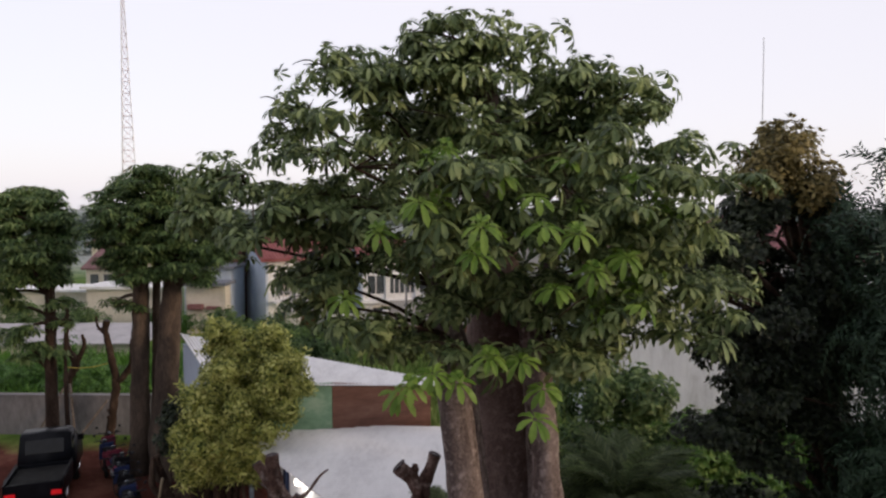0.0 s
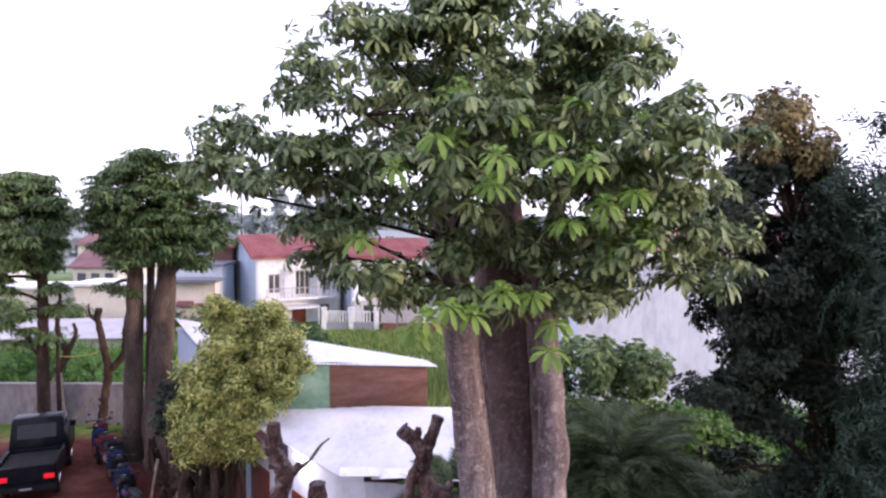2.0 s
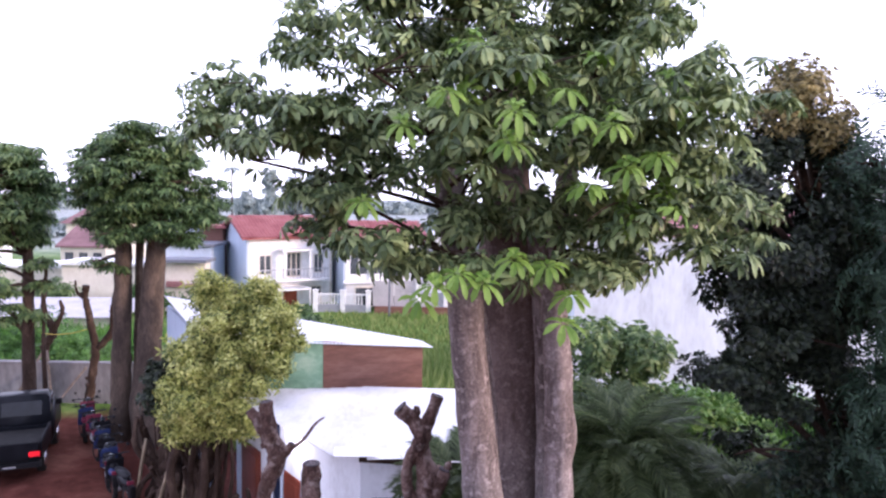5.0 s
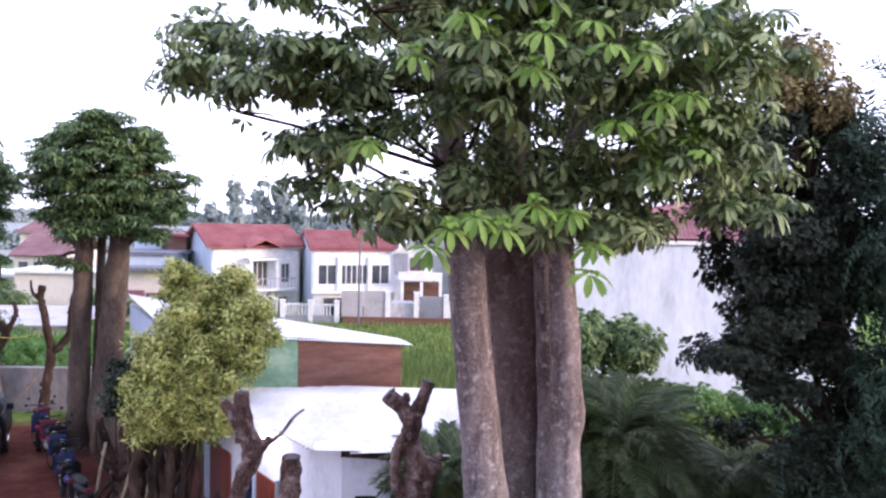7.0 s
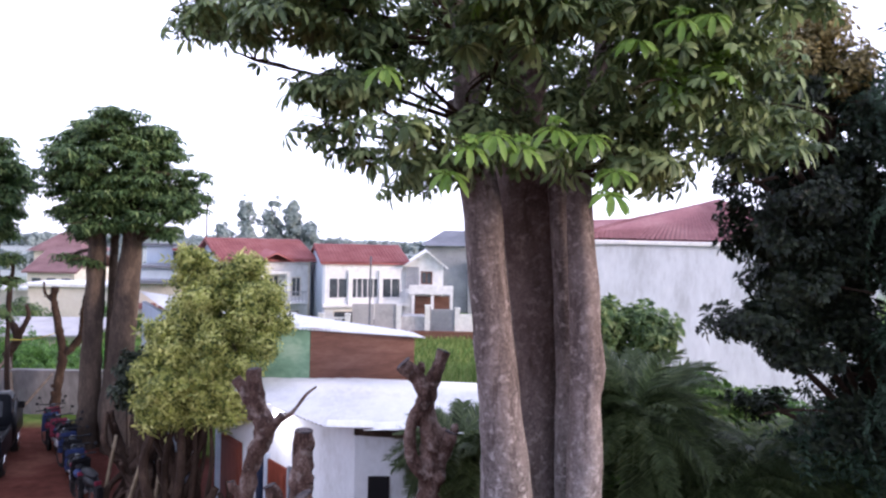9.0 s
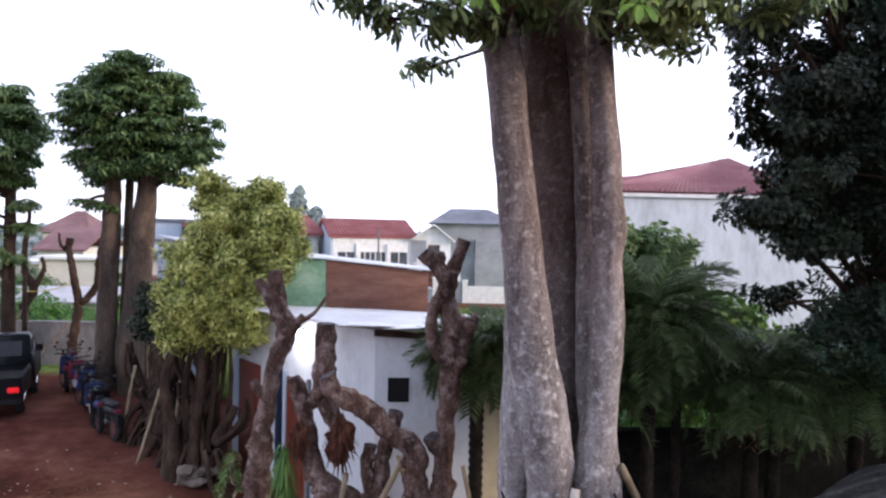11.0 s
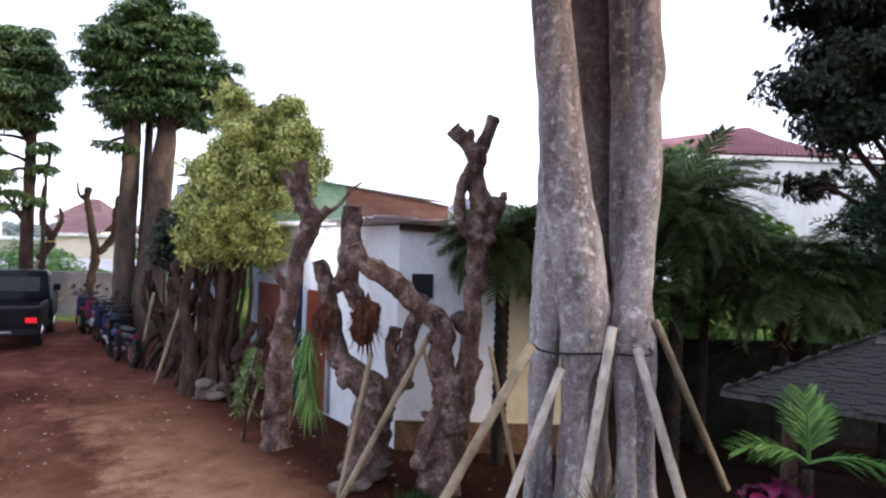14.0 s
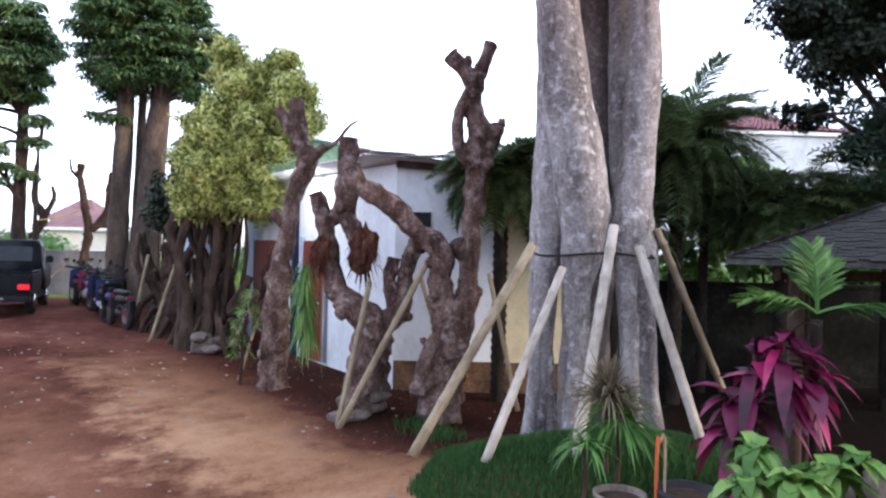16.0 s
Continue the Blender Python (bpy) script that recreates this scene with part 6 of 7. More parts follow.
# ---- old trunks behind the motorbikes ----
def build_old_trunks():
    rng = random.Random(51)
    for x, y, top, lean, r in ((-6.5, 15.6, 2.0, 0.1, 0.26), (-5.7, 14.9, 2.6, -0.15, 0.3), (-5.1, 14.2, 3.0, 0.2, 0.26), (-4.6, 13.6, 2.8, -0.1, 0.22), (-6.0, 15.2, 1.7, 0.3, 0.2), (-5.35, 14.45, 1.5, -0.2, 0.22), (-4.75, 13.85, 1.6, 0.15, 0.2), (-6.25, 15.4, 1.3, 0.1, 0.24), (-4.4, 13.2, 1.4, 0.25, 0.18)):
        t = thing("old_trunk", "gnarled dark pollarded trunk with twisted roots", "tree trunk", (x, y, 0), 0, "old trunks")
        path = [(0, 0, -0.2, r * 1.1)] + [(lean * 1.8 * f + rng.uniform(-0.16, 0.16), 0.1 * f + rng.uniform(-0.1, 0.1), top * f, r * (0.75 - 0.45 * f) * rng.uniform(0.8, 1.25)) for f in (0.2, 0.4, 0.6, 0.8, 1.0)]
        part("trunk", tube(bmesh.new(), path, 12, 36, 0.7, 4.0, 3, 0.15, True, x), BARK_DARK, t, "", True)
        for k in range(3):
            a, w = rng.uniform(3.0, 6.4), rng.uniform(0.2, 0.32)
            part("root", tube(bmesh.new(), [(lean * 0.4, 0, top * rng.uniform(0.15, 0.5), r * w * 1.2), (w * math.cos(a) + rng.uniform(-0.12, 0.12), w * math.sin(a), 0.6, r * w * 0.8), (0.75 * math.cos(a), 0.5 * math.sin(a), -0.1, r * w)], 7, 14, 0.5, 6, 0, 0, True, k + x), BARK_DARK, t, "", True)
        for k in range(3):
            d = rng.choice((-1, 1)) * rng.uniform(0.25, 0.5)
            part("branch", tube(bmesh.new(), [(lean * 0.8, 0, top * 0.5, r * 0.4), (lean + d, rng.uniform(-0.2, 0.2), top * 0.75, r * 0.3), (lean + d * 1.1, 0, top * rng.uniform(0.85, 1.1), r * 0.2)], 8, 14, 0.4, 4, 0, 0, True, y + k), BARK_DARK, t, "", True)
    for lab, tubes in (("far pollarded trunk with short forked arms", [[(-11.35, 22.0, 0.1, 0.22), (-11.2, 22.0, 1.2, 0.15), (-11.05, 22.0, 2.2, 0.15), (-11.2, 22, 3.2, 0.13), (-11.35, 22.0, 4.0, 0.12), (-11.3, 22, 4.35, 0.12)], [(-11.35, 22, 3.9, 0.06), (-11.6, 22, 4.15, 0.05), (-11.65, 22, 4.5, 0.03)], [(-10.95, 22, 2.3, 0.12), (-10.5, 22, 2.9, 0.13), (-10.45, 22, 3.6, 0.11), (-10.35, 22, 4.1, 0.1)]]),
                       ("far pollarded trunk with a twisted stem", [[(-13.2, 22.9, 0.2, 0.24), (-13.1, 22.9, 1.2, 0.16), (-13.2, 22.9, 2.0, 0.15), (-12.9, 22.9, 2.7, 0.16), (-13.2, 22.9, 3.3, 0.11), (-13.15, 22.9, 4.4, 0.08)], [(-12.9, 22.9, 2.7, 0.12), (-12.6, 22.9, 3.3, 0.08), (-12.65, 22.9, 3.7, 0.06)]])):
        stump(lab, tubes, tubes[0][0][:3], True, 0.85, BARK_DARK)
    for lab, at, k in (("pile of rough grey stones at the yard's edge", (-4.6, 13.0, 0.0), 6), ("low heap of stones under the trunks", (-1.55, 9.35, -0.25), 4)):
        t = thing("stone_pile", lab, "stones", at)
        for i in range(k):
            part("stone", blob(bmesh.new(), (rng.uniform(-0.3, 0.3), rng.uniform(-0.2, 0.2), 0.1 + 0.1 * (i % 3)), (rng.uniform(0.14, 0.24), rng.uniform(0.12, 0.2), rng.uniform(0.08, 0.13)), 0.35, 2.0, 2), STONE, t)


build_old_trunks()


# ---- vehicles ----
def wheel(parent, at, r, w, name="wheel"):
    """A wheel whose axle lies along x."""
    hub = new(name)
    hub.parent = parent
    hub.location = at
    m = Matrix.Rotation(radians(90), 4, "Y")
    bm = turned(bmesh.new(), [(r * 0.62, -w / 2), (r * 0.93, -w / 2), (r, -w * 0.32), (r, w * 0.32), (r * 0.93, w / 2), (r * 0.62, w / 2)], (0, 0, 0), 24)
    bmesh.ops.transform(bm, matrix=m, verts=bm.verts)
    part("tyre", bm, RUBBER, hub, "", True)
    bm = turned(bmesh.new(), [(r * 0.6, -w * 0.52), (r * 0.63, -w * 0.54), (r * 0.5, -w * 0.35), (r * 0.15, -w * 0.45), (r * 0.15, w * 0.45), (r * 0.5, w * 0.35), (r * 0.63, w * 0.54)], (0, 0, 0), 18)
    bmesh.ops.transform(bm, matrix=m, verts=bm.verts)
    part("rim", bm, CHROME, hub, "bright metal rim", True)


def build_pickup():
    t = thing("pickup", "small black pickup truck parked tail-on on the earth", "car", (-10.9, 17.8, 0.2), 21)
    t.scale = (0.93, 0.95, 1.03)
    part("chassis", boxes(((-0.66, -1.55, 0.32), (0.66, 1.6, 0.5)), bevel=0.03), BLACK, t)
    part("bed", boxes(((-0.72, -1.6, 0.5), (0.72, -0.12, 0.58)), ((-0.74, -1.6, 0.58), (-0.68, -0.12, 0.95)), ((0.68, -1.6, 0.58), (0.74, -0.12, 0.95)), ((-0.68, -0.18, 0.58), (0.68, -0.12, 0.95)), bevel=0.015), CAR_BLACK, t)
    part("tailgate", boxes(((-0.67, -1.63, 0.56), (0.67, -1.57, 0.93)), bevel=0.015), CAR_BLACK, t)
    part("bed_cover", boxes(((-0.66, -1.55, 0.84), (0.66, -0.2, 0.87)), bevel=0.01), RUBBER, t, "dull black load cover")
    part("bumper", boxes(((-0.72, -1.72, 0.34), (0.72, -1.62, 0.46)), bevel=0.02), BLACK, t)
    bm = bmesh.new()
    prof = [(-0.1, 0.5), (-0.1, 1.1), (0.02, 1.68), (0.12, 1.72), (0.62, 1.7), (1.2, 1.15), (1.72, 1.0), (1.75, 0.5)]
    a = [bm.verts.new((-0.72 + (0.08 if z > 1.2 else 0), y, z)) for y, z in prof]
    b = [bm.verts.new((0.72 - (0.08 if z > 1.2 else 0), y, z)) for y, z in prof]
    bm.faces.new(a)
    bm.faces.new(b[::-1])
    for i in range(8):
        bm.faces.new((a[i], b[i], b[(i + 1) % 8], a[(i + 1) % 8]))
    bmesh.ops.bevel(bm, geom=bm.edges[:], offset=0.03, segments=2, affect="EDGES")
    part("cab", bm, CAR_BLACK, t, "", True)
    part("rear_window", boxes(((-0.5, 0.0, 0.0), (0.5, 0.012, 0.36), Matrix.Translation((0, -0.105, 1.2)) @ Matrix.Rotation(radians(-12.5), 4, "X"))), GLASS_CAR, t)
    for s in (-1, 1):
        part("side_window", boxes(((s * 0.655 - 0.006, 0.15, 1.2), (s * 0.655 + 0.03 * s, 0.72, 1.58))), GLASS_DARK, t)
        part("tail_light", boxes(((s * 0.56 - 0.13, -1.67, 0.6), (s * 0.56 + 0.13, -1.632, 0.72)), bevel=0.012), RED_LAMP, t, "glowing red tail light")
        part("mirror", boxes(((s * 0.74 - 0.05, 1.0, 1.15), (s * 0.74 + 0.12, 1.06, 1.32)), bevel=0.015), BLACK, t)
        part("bed_rail", tube(bmesh.new(), [(s * 0.71, -1.55, 1.0, 0.018), (s * 0.71, -0.15, 1.0, 0.018)], 8, 4), BLACK, t)
    part("number_plate", boxes(((-0.2, -1.735, 0.36), (0.2, -1.722, 0.45))), BLACK, t, "dark plate with pale bars")
    part("plate_bar", boxes(((-0.15, -1.742, 0.39), (0.15, -1.736, 0.425))), IRON, t)
    for x in (-0.62, 0.62):
        for y in (-0.95, 1.1):
            wheel(t, (x, y, 0.3), 0.3, 0.18)


def build_motorbike(at, turn, colour):
    t = thing("motorbike", "parked motorbike with %s panels and a black seat" % {"blue_plastic": "blue", "red_paint": "red", "white_paint": "white", "black_plastic": "black"}[colour.name], "motorbike", at, turn, "parked motorbikes")
    for y in (-0.62, 0.62):
        wheel(t, (0, y, 0.28), 0.28, 0.1)
    part("frame", tube(bmesh.new(), [(0, -0.62, 0.28, 0.03), (0, -0.2, 0.4, 0.04), (0, 0.2, 0.38, 0.04), (0, 0.45, 0.8, 0.03)], 8, 18), BLACK, t)
    part("engine", blob(bmesh.new(), (0, 0.05, 0.38), (0.13, 0.2, 0.14), 0.2), IRON, t, "", True)
    part("side_panel", blob(bmesh.new(), (0, -0.35, 0.62), (0.13, 0.36, 0.12), 0.15, 2, 3), colour, t, "", True)
    part("seat", blob(bmesh.new(), (0, -0.25, 0.77), (0.12, 0.4, 0.06), 0.12, 2, 3), BLACK, t, "black padded seat", True)
    part("leg_shield", boxes(((-0.2, 0.36, 0.4), (0.2, 0.42, 0.9), Matrix.Rotation(radians(8), 4, "X")), bevel=0.025), colour, t)
    part("front_mudguard", blob(bmesh.new(), (0, 0.62, 0.5), (0.07, 0.22, 0.08), 0.1), colour, t, "", True)
    part("handlebar", tube(bmesh.new(), [(-0.33, 0.3, 1.02, 0.016), (0, 0.42, 0.98, 0.018), (0.33, 0.3, 1.02, 0.016)], 8, 12), BLACK, t)
    part("headlight", blob(bmesh.new(), (0, 0.5, 0.93), (0.075, 0.08, 0.07), 0.05), GLASS_DARK, t, "", True)
    part("tail_lamp", boxes(((-0.07, -0.76, 0.62), (0.07, -0.7, 0.7)), bevel=0.01), RED, t)
    part("rear_mudguard", boxes(((-0.06, -0.92, 0.35), (0.06, -0.7, 0.62)), bevel=0.02), BLACK, t)
    for s in (-1, 1):
        part("mirror", tube(bmesh.new(), [(s * 0.22, 0.35, 1.0, 0.007), (s * 0.3, 0.32, 1.18, 0.007), (s * 0.31, 0.32, 1.2, 0.045), (s * 0.31, 0.33, 1.24, 0.03)], 8, 12), BLACK, t)


build_pickup()
for k, c in enumerate((BLACK, BLUE, BLACK, BLUE, BLACK, RED, BLUE, RED)):
    f = k * 0.78
    x, y = -7.35 - 0.5 * f + 0.08 * math.sin(5.0 * k), 15.65 + 0.72 * f
    build_motorbike((x, y, level(x, y)), 34 + 11 * math.sin(2.3 * k + 1), c)


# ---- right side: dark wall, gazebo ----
structure(part("garden_wall", boxes(((1.95, 11.3, -0.4), (14, 11.5, 1.5)), ((1.95, 11.27, 1.5), (14, 11.53, 1.57))), WALL_DARK), "mossy garden wall coloured near-black for the shade on it", "wall")


def build_gazebo():
    t = thing("gazebo", "open garden gazebo with a weathered shingle roof", "gazebo", (3.5, 5.75, 0.0))
    o = Vector((3.5, 5.75, 0.0))
    W, S, E_, N, A = (Vector(p) - o for p in ((1.5, 5.55, 1.97), (4.1, 3.3, 1.97), (7.4, 6.0, 1.97), (4.9, 8.4, 1.97), (4.7, 5.88, 3.05)))
    bm = bmesh.new()
    v = [bm.verts.new(p) for p in (W, S, E_, N, A)]
    low = [bm.verts.new(p - Vector((0, 0, 0.035))) for p in (W, S, E_, N)]
    for i in range(4):
        bm.faces.new((v[i], v[(i + 1) % 4], v[4]))
        bm.faces.new((low[i], low[(i + 1) % 4], v[(i + 1) % 4], v[i]))
    bm.faces.new(low[::-1])
    part("roof_deck", bm, SHINGLE, t)
    rng = random.Random(61)
    verts = [(-0.037, 0, 0), (0.039, 0.008, 0), (0.037, 0.1, 0), (-0.037, 0.1, 0), (-0.037, 0, 0.006), (0.039, 0.008, 0.006), (0.037, 0.1, 0.004), (-0.037, 0.1, 0.004)]
    faces = [(3, 2, 1, 0), (4, 5, 6, 7), (0, 1, 5, 4), (1, 2, 6, 5), (2, 3, 7, 6), (3, 0, 4, 7)]
    form = mesh_of("shingle", verts, faces, SHINGLE)
    places = []
    for a, b in ((W, S), (N, W)):
        along = (b - a).normalized()
        mid = a.lerp(b, 0.5)
        rise = (A - mid)
        slope = rise.normalized()
        nor = along.cross(slope).normalized()
        n = int(rise.length / 0.052)
        for r in range(n):
            k = r / n
            width = (b - a).length * (1 - k)
            c = int(width / 0.076)
            for j in range(c):
                p = mid + rise * k + along * ((j + 0.5 + 0.5 * (r % 2) * (c > 2)) * width / max(c, 1) - width / 2) + nor * (0.01 + rng.uniform(0, 0.006)) + slope * rng.uniform(-0.018, 0.018)
                places.append(Matrix(((along.x, slope.x, nor.x, p.x), (along.y, slope.y, nor.y, p.y), (along.z, slope.z, nor.z, p.z), (0, 0, 0, 1))) @ pose(0, 0, 0, rng.uniform(-6, -2), rng.uniform(-3, 3), rng.uniform(-9, 9)))
    places.sort(key=lambda m: (m.translation - W).length)
    for m in places[:300]:
        s = new("shingle", form)
        s.parent = t
        s.matrix_local = m
    scattered("shingle_rest", [(np.array(verts), faces)], places[300:], SHINGLE, t)
    for p in (W, S, E_, N):
        q = p.lerp(A, 0.18)
        part("post", tube(bmesh.new(), [(q.x, q.y, -0.1, 0.06), (q.x, q.y, 2.0, 0.055)], 10, 6, 0.1, 5), BARK_DARK, t, "", True)
    part("rafter", boxes(((-1.5, -0.05, 1.82), (1.5, 0.05, 1.9))), BARK_DARK, t)


build_gazebo()


# ---- left side background ----
def build_background():
    rng = random.Random(71)
    structure(part("field_wall", boxes(((-30, 22.6, -0.2), (-9.6, 22.8, 1.6)), ((-30, 22.57, 1.6), (-9.6, 22.83, 1.66))), WALL_FIELD), "weathered pale grey plaster wall along the field", "wall")
    t = thing("low_building", "long low building with a pale grey roof behind the field", "building")
    part("wall", boxes(((-26, 35, -0.3), (-16.2, 35.2, 0.9))), WALL_CREAM, t)
    bm = bmesh.new()
    slab(bm, [(-26.3, 34.6, 0.85), (-15.9, 34.6, 1.0), (-15.9, 38, 1.5), (-26.3, 38, 1.4)], 0.08)
    part("roof", bm, GATE_GREY, t)
    maroon = mottled("roof_tile_maroon", (0.13, 0.075, 0.077), (0.2, 0.115, 0.118), (0.27, 0.165, 0.168), 0.6, 8, 0.85)
    t = thing("house", "distant house with a long maroon tile roof", "house")
    part("wall", boxes(((-32.0, 58, -0.5), (-28.2, 66, 2.9))), WALL_CREAM, t)
    bm = bmesh.new()
    gable_roof(bm, -32.0, -28.2, 58, 66, 2.9, 1.8, 0.3)
    part("roof", bm, maroon, t)
    for x in (-31.6, -30.4, -29.2):
        part("window", boxes(((x, 57.94, 1.2), (x + 0.7, 57.99, 2.2))), GLASS_DARK, t)
    t = thing("house", "distant house with a maroon hipped roof", "house")
    part("wall", boxes(((-38, 70, -0.5), (-33.5, 76, 4.2))), WALL_CREAM, t)
    bm = bmesh.new()
    p = [bm.verts.new(q) for q in ((-38.5, 69.5, 4.1), (-33.0, 69.5, 4.1), (-33.0, 76.5, 4.1), (-38.5, 76.5, 4.1), (-36.2, 73, 6.3), (-35.3, 73, 6.3))]
    for f in ((0, 1, 5, 4), (1, 2, 5), (2, 3, 4, 5), (3, 0, 4), (3, 2, 1, 0)):
        bm.faces.new([p[i] for i in f])
    part("roof", bm, maroon, t)
    for x0, x1, y, z, m, lab in ((-24.5, -19.2, 44.5, 2.6, WALL_CREAM, "long pale garden wall of a distant plot"), (-40, -33, 50, 3.6, WHITE, "white distant house end"), (-19.3, -17.4, 50, 5.2, WALL_BLUE, "pale blue distant two-storey house"), (-16.9, -15.5, 49.4, 4.9, BOARD_BROWN, "brick-red distant house end"), (-18.6, -15.3, 46.2, 3.8, WALL_BLUE, "pale blue distant wall block"), (-36.5, -24.6, 46, 2.2, WALL_CREAM, "pale distant boundary wall")):
        t = thing("distant_building", lab, "building")
        part("wall", boxes(((x0, y, -0.5), (x1, y + 3, z))), m, t)
        part("roof", boxes(((x0 - 0.3, y - 0.3, z), (x1 + 0.3, y + 3.3, z + 0.18))), TILE_RED if "brick" in lab else ROOF_GREY if "blue" in lab else WHITE, t)
    t = thing("street_stall", "low stall with a pale awning and red goods", "stall")
    part("wall", boxes(((-17.4, 43.6, -0.3), (-14.8, 44.6, 3.0))), WALL_CREAM, t)
    part("awning", boxes(((-17.6, 42.8, 3.0), (-14.5, 44.8, 3.2))), ROOF_GREY, t, "grey-blue awning")
    faded = plain("cloth_faded_red", (0.26, 0.13, 0.13), 0.8)
    part("cloth_bundle", boxes(((-17.2, 43.2, 1.4), (-16.2, 43.58, 1.75)), bevel=0.03), faded, t)
    part("cloth_bundle", boxes(((-16.0, 43.25, 1.4), (-15.1, 43.58, 1.6)), bevel=0.03), faded, t)
    t = thing("car", "silver car parked behind the street gate", "car", (-0.1, 45.3, -0.3), 90)
    bm = bmesh.new()
    prof = [(-1.9, 0.3), (-1.9, 0.8), (-1.1, 0.9), (-0.6, 1.4), (0.7, 1.4), (1.3, 0.9), (1.9, 0.75), (1.9, 0.3)]
    a = [bm.verts.new((-0.75, y, z)) for y, z in prof]
    b = [bm.verts.new((0.75, y, z)) for y, z in prof]
    bm.faces.new(a)
    bm.faces.new(b[::-1])
    for i in range(8):
        bm.faces.new((a[i], b[i], b[(i + 1) % 8], a[(i + 1) % 8]))
    part("body", bm, IRON, t)
    for x in (-0.7, 0.7):
        for y in (-1.2, 1.2):
            wheel(t, (x, y, 0.3), 0.3, 0.18)
    t = thing("utility_pole", "thin dark grey street pole before the houses", "pole", (-2.9, 43.0, -0.3))
    part("pole", tube(bmesh.new(), [(0, 0, 0, 0.07), (0, 0, 5.3, 0.05)], 8, 4), ROOF_GREY, t)
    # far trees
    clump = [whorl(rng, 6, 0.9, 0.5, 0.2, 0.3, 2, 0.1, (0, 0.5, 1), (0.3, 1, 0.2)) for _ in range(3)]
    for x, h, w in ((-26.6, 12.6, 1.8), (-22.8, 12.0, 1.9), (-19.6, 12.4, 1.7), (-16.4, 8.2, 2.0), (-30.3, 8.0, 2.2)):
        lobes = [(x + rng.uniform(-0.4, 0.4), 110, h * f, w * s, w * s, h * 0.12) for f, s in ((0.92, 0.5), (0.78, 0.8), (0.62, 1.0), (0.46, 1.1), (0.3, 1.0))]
        simple_tree("far_tree", "hazy distant tree with an airy upright crown", (x, 110, -0.5), [[(x, 110, -0.5, 0.3), (x, 110, h * 0.9, 0.08)]], lobes, 105, clump, LEAF_HAZED, BARK_STEM, rng, 0.2, 0.5, (0.7, 1.2))
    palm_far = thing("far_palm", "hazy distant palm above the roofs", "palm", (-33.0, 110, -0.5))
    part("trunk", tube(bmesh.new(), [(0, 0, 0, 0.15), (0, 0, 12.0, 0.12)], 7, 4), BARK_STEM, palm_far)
    scattered("crown", [whorl(rng, 12, 1.8, 0.4, 0.1, 0.6)], [Matrix.Translation((0, 0, 12.2)), Matrix.Translation((0, 0, 12.0))], LEAF_HAZED, palm_far)
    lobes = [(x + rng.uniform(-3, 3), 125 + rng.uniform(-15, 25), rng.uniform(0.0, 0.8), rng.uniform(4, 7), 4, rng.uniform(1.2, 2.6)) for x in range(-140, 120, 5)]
    w = scattered("distant_woods", clump, in_lobes(rng, lobes, 5200, 0.6, 0.6, (0.9, 1.5)), LEAF_HAZED)
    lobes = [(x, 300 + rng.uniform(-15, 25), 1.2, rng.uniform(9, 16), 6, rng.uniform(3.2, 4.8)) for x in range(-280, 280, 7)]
    far_row = scattered("far_woods", clump, in_lobes(rng, lobes, 4200, 0.6, 0.6, (1.5, 2.4), -0.2), LEAF_HAZED)
    tagged(far_row, "faint far line of woods at the horizon", "trees", "", "stuff")
    tagged(w, "hazy line of distant trees along the horizon", "trees", "", "stuff")
    # lattice mast and aerial
    t = thing("lattice_mast", "tall red and white lattice radio mast far off", "mast", (-58.5, 120, 0))
    for k in range(3):
        a = k * 2.094 + 0.5
        part("leg", tube(bmesh.new(), [(1.9 * math.cos(a), 1.9 * math.sin(a), 0, 0.09), (0.25 * math.cos(a), 0.25 * math.sin(a), 46, 0.07)], 6, 4), WHITE, t)
    bm = bmesh.new()
    for j in range(23):
        for k in range(3):
            a, b = k * 2.094 + 0.5, (k + 1) * 2.094 + 0.5
            r0, r1 = 1.9 - 1.65 * j / 23, 1.9 - 1.65 * (j + 1) / 23
            z0, z1 = 2.0 * j, 2.0 * (j + 1)
            tube(bm, [(r0 * math.cos(a), r0 * math.sin(a), z0, 0.05), (r1 * math.cos(b), r1 * math.sin(b), z1, 0.05)], 4, 2)
            tube(bm, [(r1 * math.cos(a), r1 * math.sin(a), z1, 0.05), (r1 * math.cos(b), r1 * math.sin(b), z1, 0.05)], 4, 2)
    part("bracing", bm, plain("mast_red", (0.5, 0.38, 0.38), 0.7), t)
    t = thing("aerial", "thin distant aerial pole", "mast", (53.5, 120, 0))
    part("pole", tube(bmesh.new(), [(0, 0, 0, 0.12), (-0.4, 0, 37, 0.06)], 6, 4), IRON, t)


build_background()


# ---- grass ----
def blades(name, label, spots, height, width, mat, rng, lean=0.5):
    verts, faces = [], []
    for x, y in spots:
        z = level(x, y)
        a = rng.uniform(0, 6.28)
        h = height * rng.uniform(0.5, 1.2)
        dx, dy = math.cos(a) * width, math.sin(a) * width
        lx, ly = rng.uniform(-lean, lean) * h, rng.uniform(-lean, lean) * h
        n = len(verts)
        verts += [(x - dx, y - dy, z - 0.02), (x + dx, y + dy, z - 0.02), (x + dx * 0.7 + lx * 0.4, y + dy * 0.7 + ly * 0.4, z + h * 0.6), (x - dx * 0.7 + lx * 0.4, y - dy * 0.7 + ly * 0.4, z + h * 0.6), (x + lx, y + ly, z + h)]
        faces += [(n, n + 1, n + 2, n + 3), (n + 3, n + 2, n + 4)]
    tagged(new(name, mesh_of(name, verts, faces, mat)), label, "grass", "", "stuff")


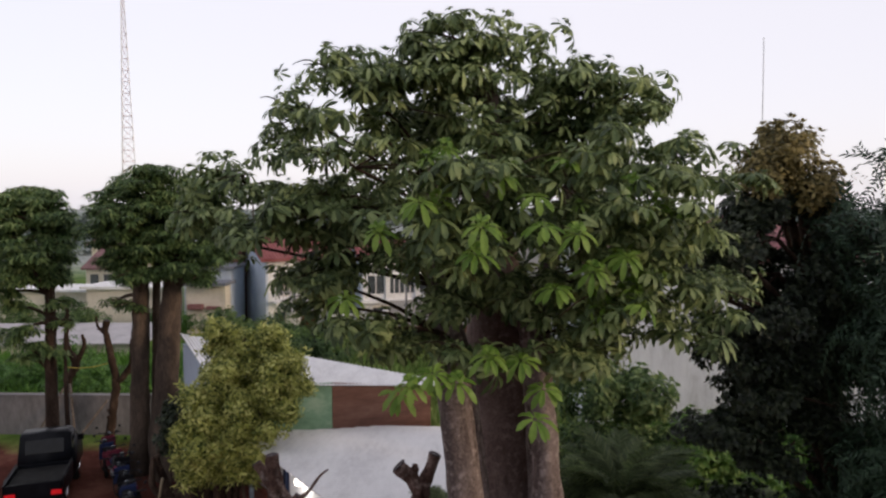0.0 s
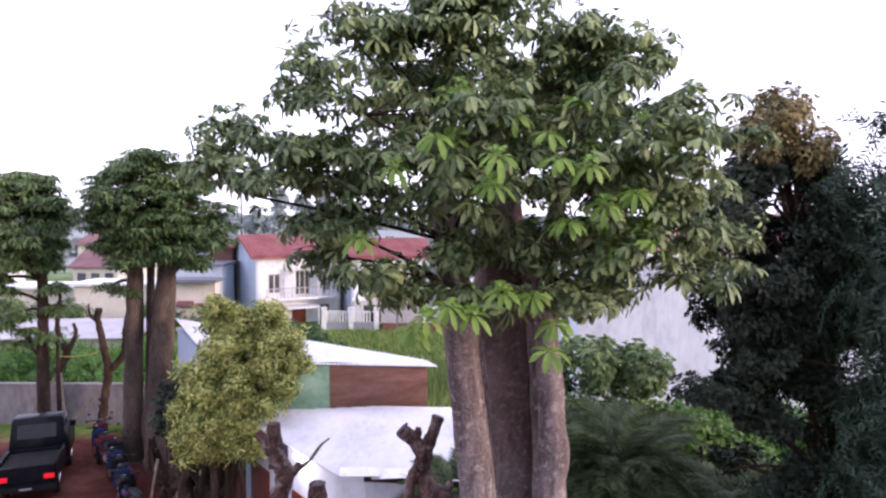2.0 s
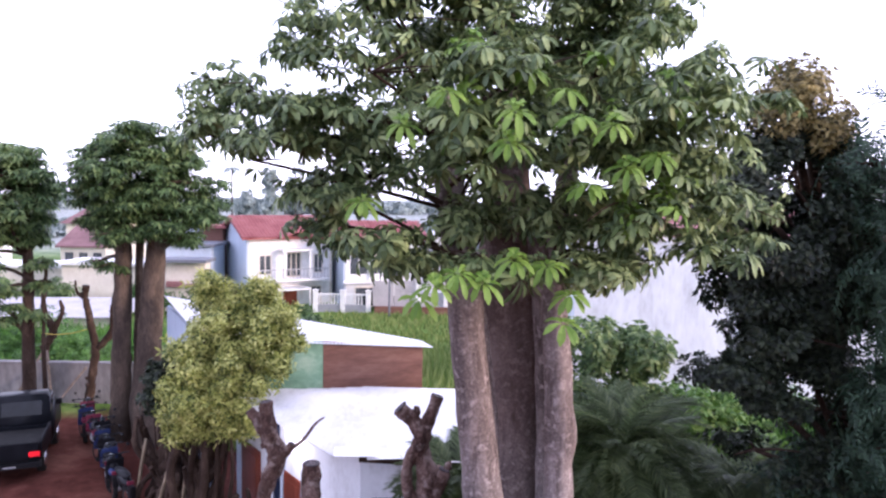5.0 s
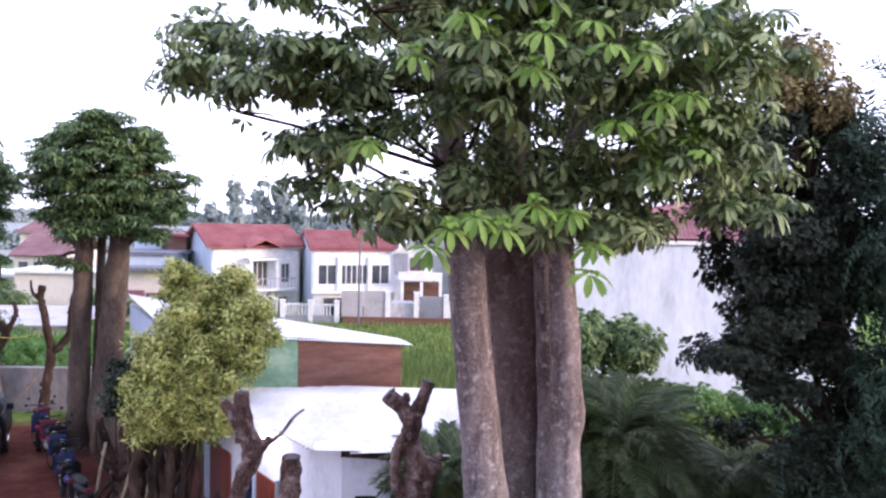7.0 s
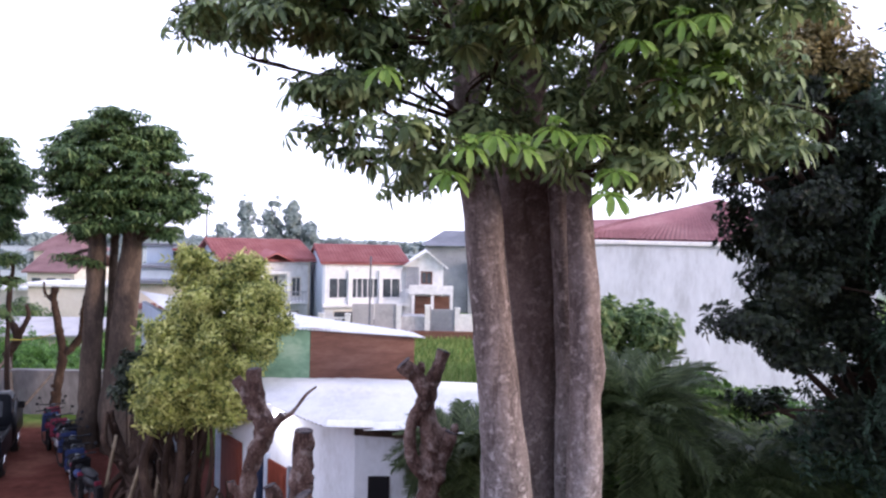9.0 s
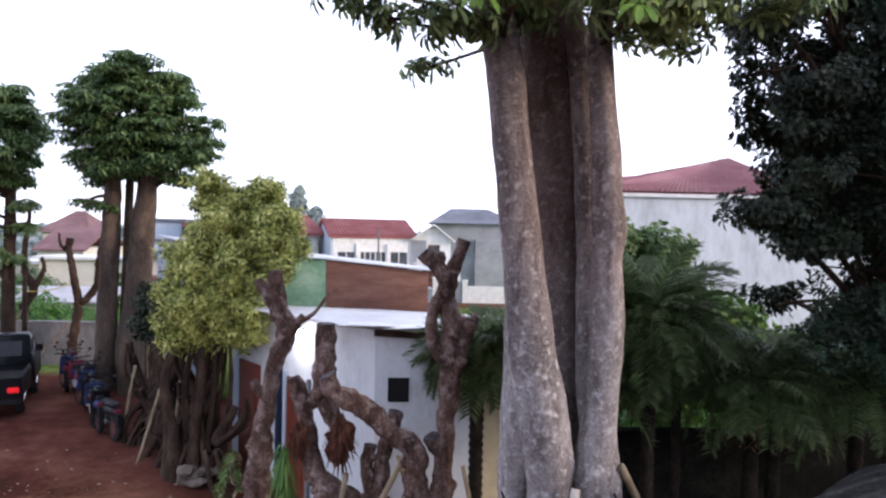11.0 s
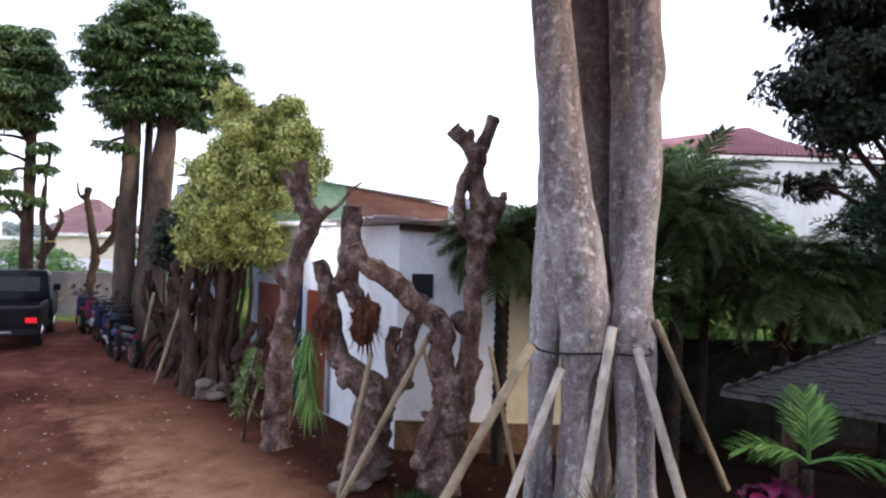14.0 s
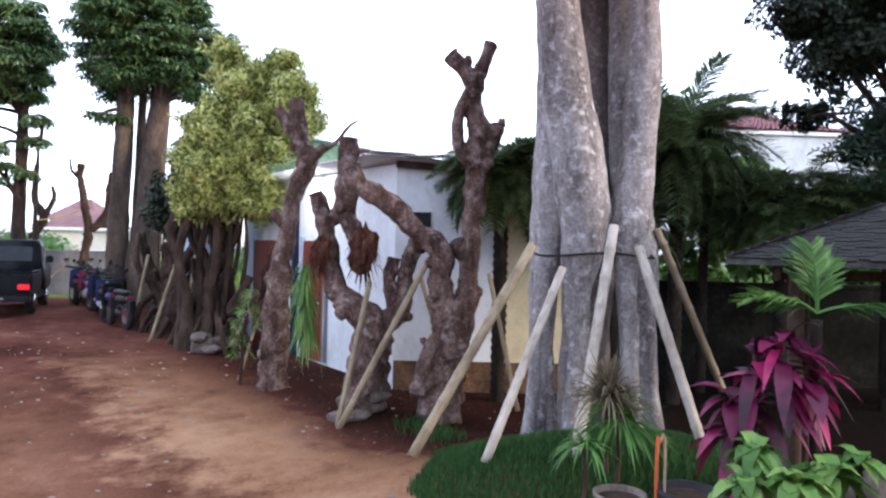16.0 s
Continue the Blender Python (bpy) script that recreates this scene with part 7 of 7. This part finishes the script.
def build_grass():
    rng = random.Random(81)
    spots = []
    while len(spots) < 52000:
        x, y = rng.uniform(-1.2, 2.8), rng.uniform(4.7, 8.3)
        if ((x - 1.0) / 1.72) ** 2 + ((y - 6.4) / 1.5) ** 2 < 1 + 0.4 * noise.noise(Vector((x * 2, y * 2, 0))):
            spots.append((x, y))
    blades("lawn", "short green lawn round the great tree", spots, 0.08, 0.004, LAWN, rng)
    spots = [(rng.uniform(-7, 8), 18.5 + 25 * rng.random() ** 1.3) for _ in range(14000)]
    blades("tall_grass", "tall yellowish green grass behind the sheds", [p for p in spots if p[1] < 30], 0.8, 0.028, GRASS_DRY, rng, 0.35)
    blades("meadow_grass", "short green meadow grass before the houses", [p for p in spots if p[1] >= 30], 0.35, 0.04, GRASS_DRY, rng, 0.5)
    spots = [(rng.uniform(-32, -7.5), rng.uniform(23.2, 34.5)) for _ in range(12000)]
    blades("field_grass", "lush bright green field grass", spots, 0.9, 0.05, GRASS, rng, 0.4)
    spots = [(rng.uniform(2.2, 16), rng.uniform(11.7, 22.5)) for _ in range(9000)]
    blades("garden_grass", "rough bright green grass behind the garden wall", spots, 0.7, 0.03, GRASS, rng, 0.5)
    for cx, cy, n in ((-0.7, 8.85, 260), (-0.45, 8.4, 160)):
        tuft = [(cx + rng.gauss(0, 0.13), cy + rng.gauss(0, 0.13)) for _ in range(n)]
        blades("weed_tuft", "small tuft of green weeds on the red soil", tuft, 0.13, 0.007, LAWN, rng)
    verts, faces = [], []
    for _ in range(1700):
        x, y = rng.uniform(-8, 1.5), rng.uniform(5.5, 14)
        if 0.8 * x + 0.6 * y < 3.9 and rng.random() < 0.55:
            continue
        a, s = rng.uniform(0, 6.28), rng.uniform(0.015, 0.05)
        way = Vector((math.cos(a), math.sin(a), rng.uniform(-0.1, 0.35))).normalized()
        leaf(verts, faces, Vector((x, y, level(x, y) + 0.008)), way, Vector((0, 0, 1)), s, s * 0.45, 0.3, 0.1, (0.0, 0.5, 1.0), (0.2, 1.0, 0.1))
    tagged(new("leaf_litter", mesh_of("leaf_litter", verts, faces, LEAF_DRY)), "dry brown fallen leaves on the earth", "leaves", "", "stuff")
    bits = bmesh.new()
    for _ in range(420):
        x, y = rng.uniform(-9, 0.2), rng.uniform(4.5, 15)
        s = 0.006 + 0.022 * rng.random() ** 2.5
        blob(bits, (x, y, level(x, y) + s * 0.3), (s * 1.4, s, s * 0.6), 0.4, 3, 1)
    tagged(part("pebbles", bits, plain("pebble_pale", (0.28, 0.22, 0.18), 0.9), None), "pale pebbles and litter on the earth", "pebbles", "", "stuff")


build_grass()
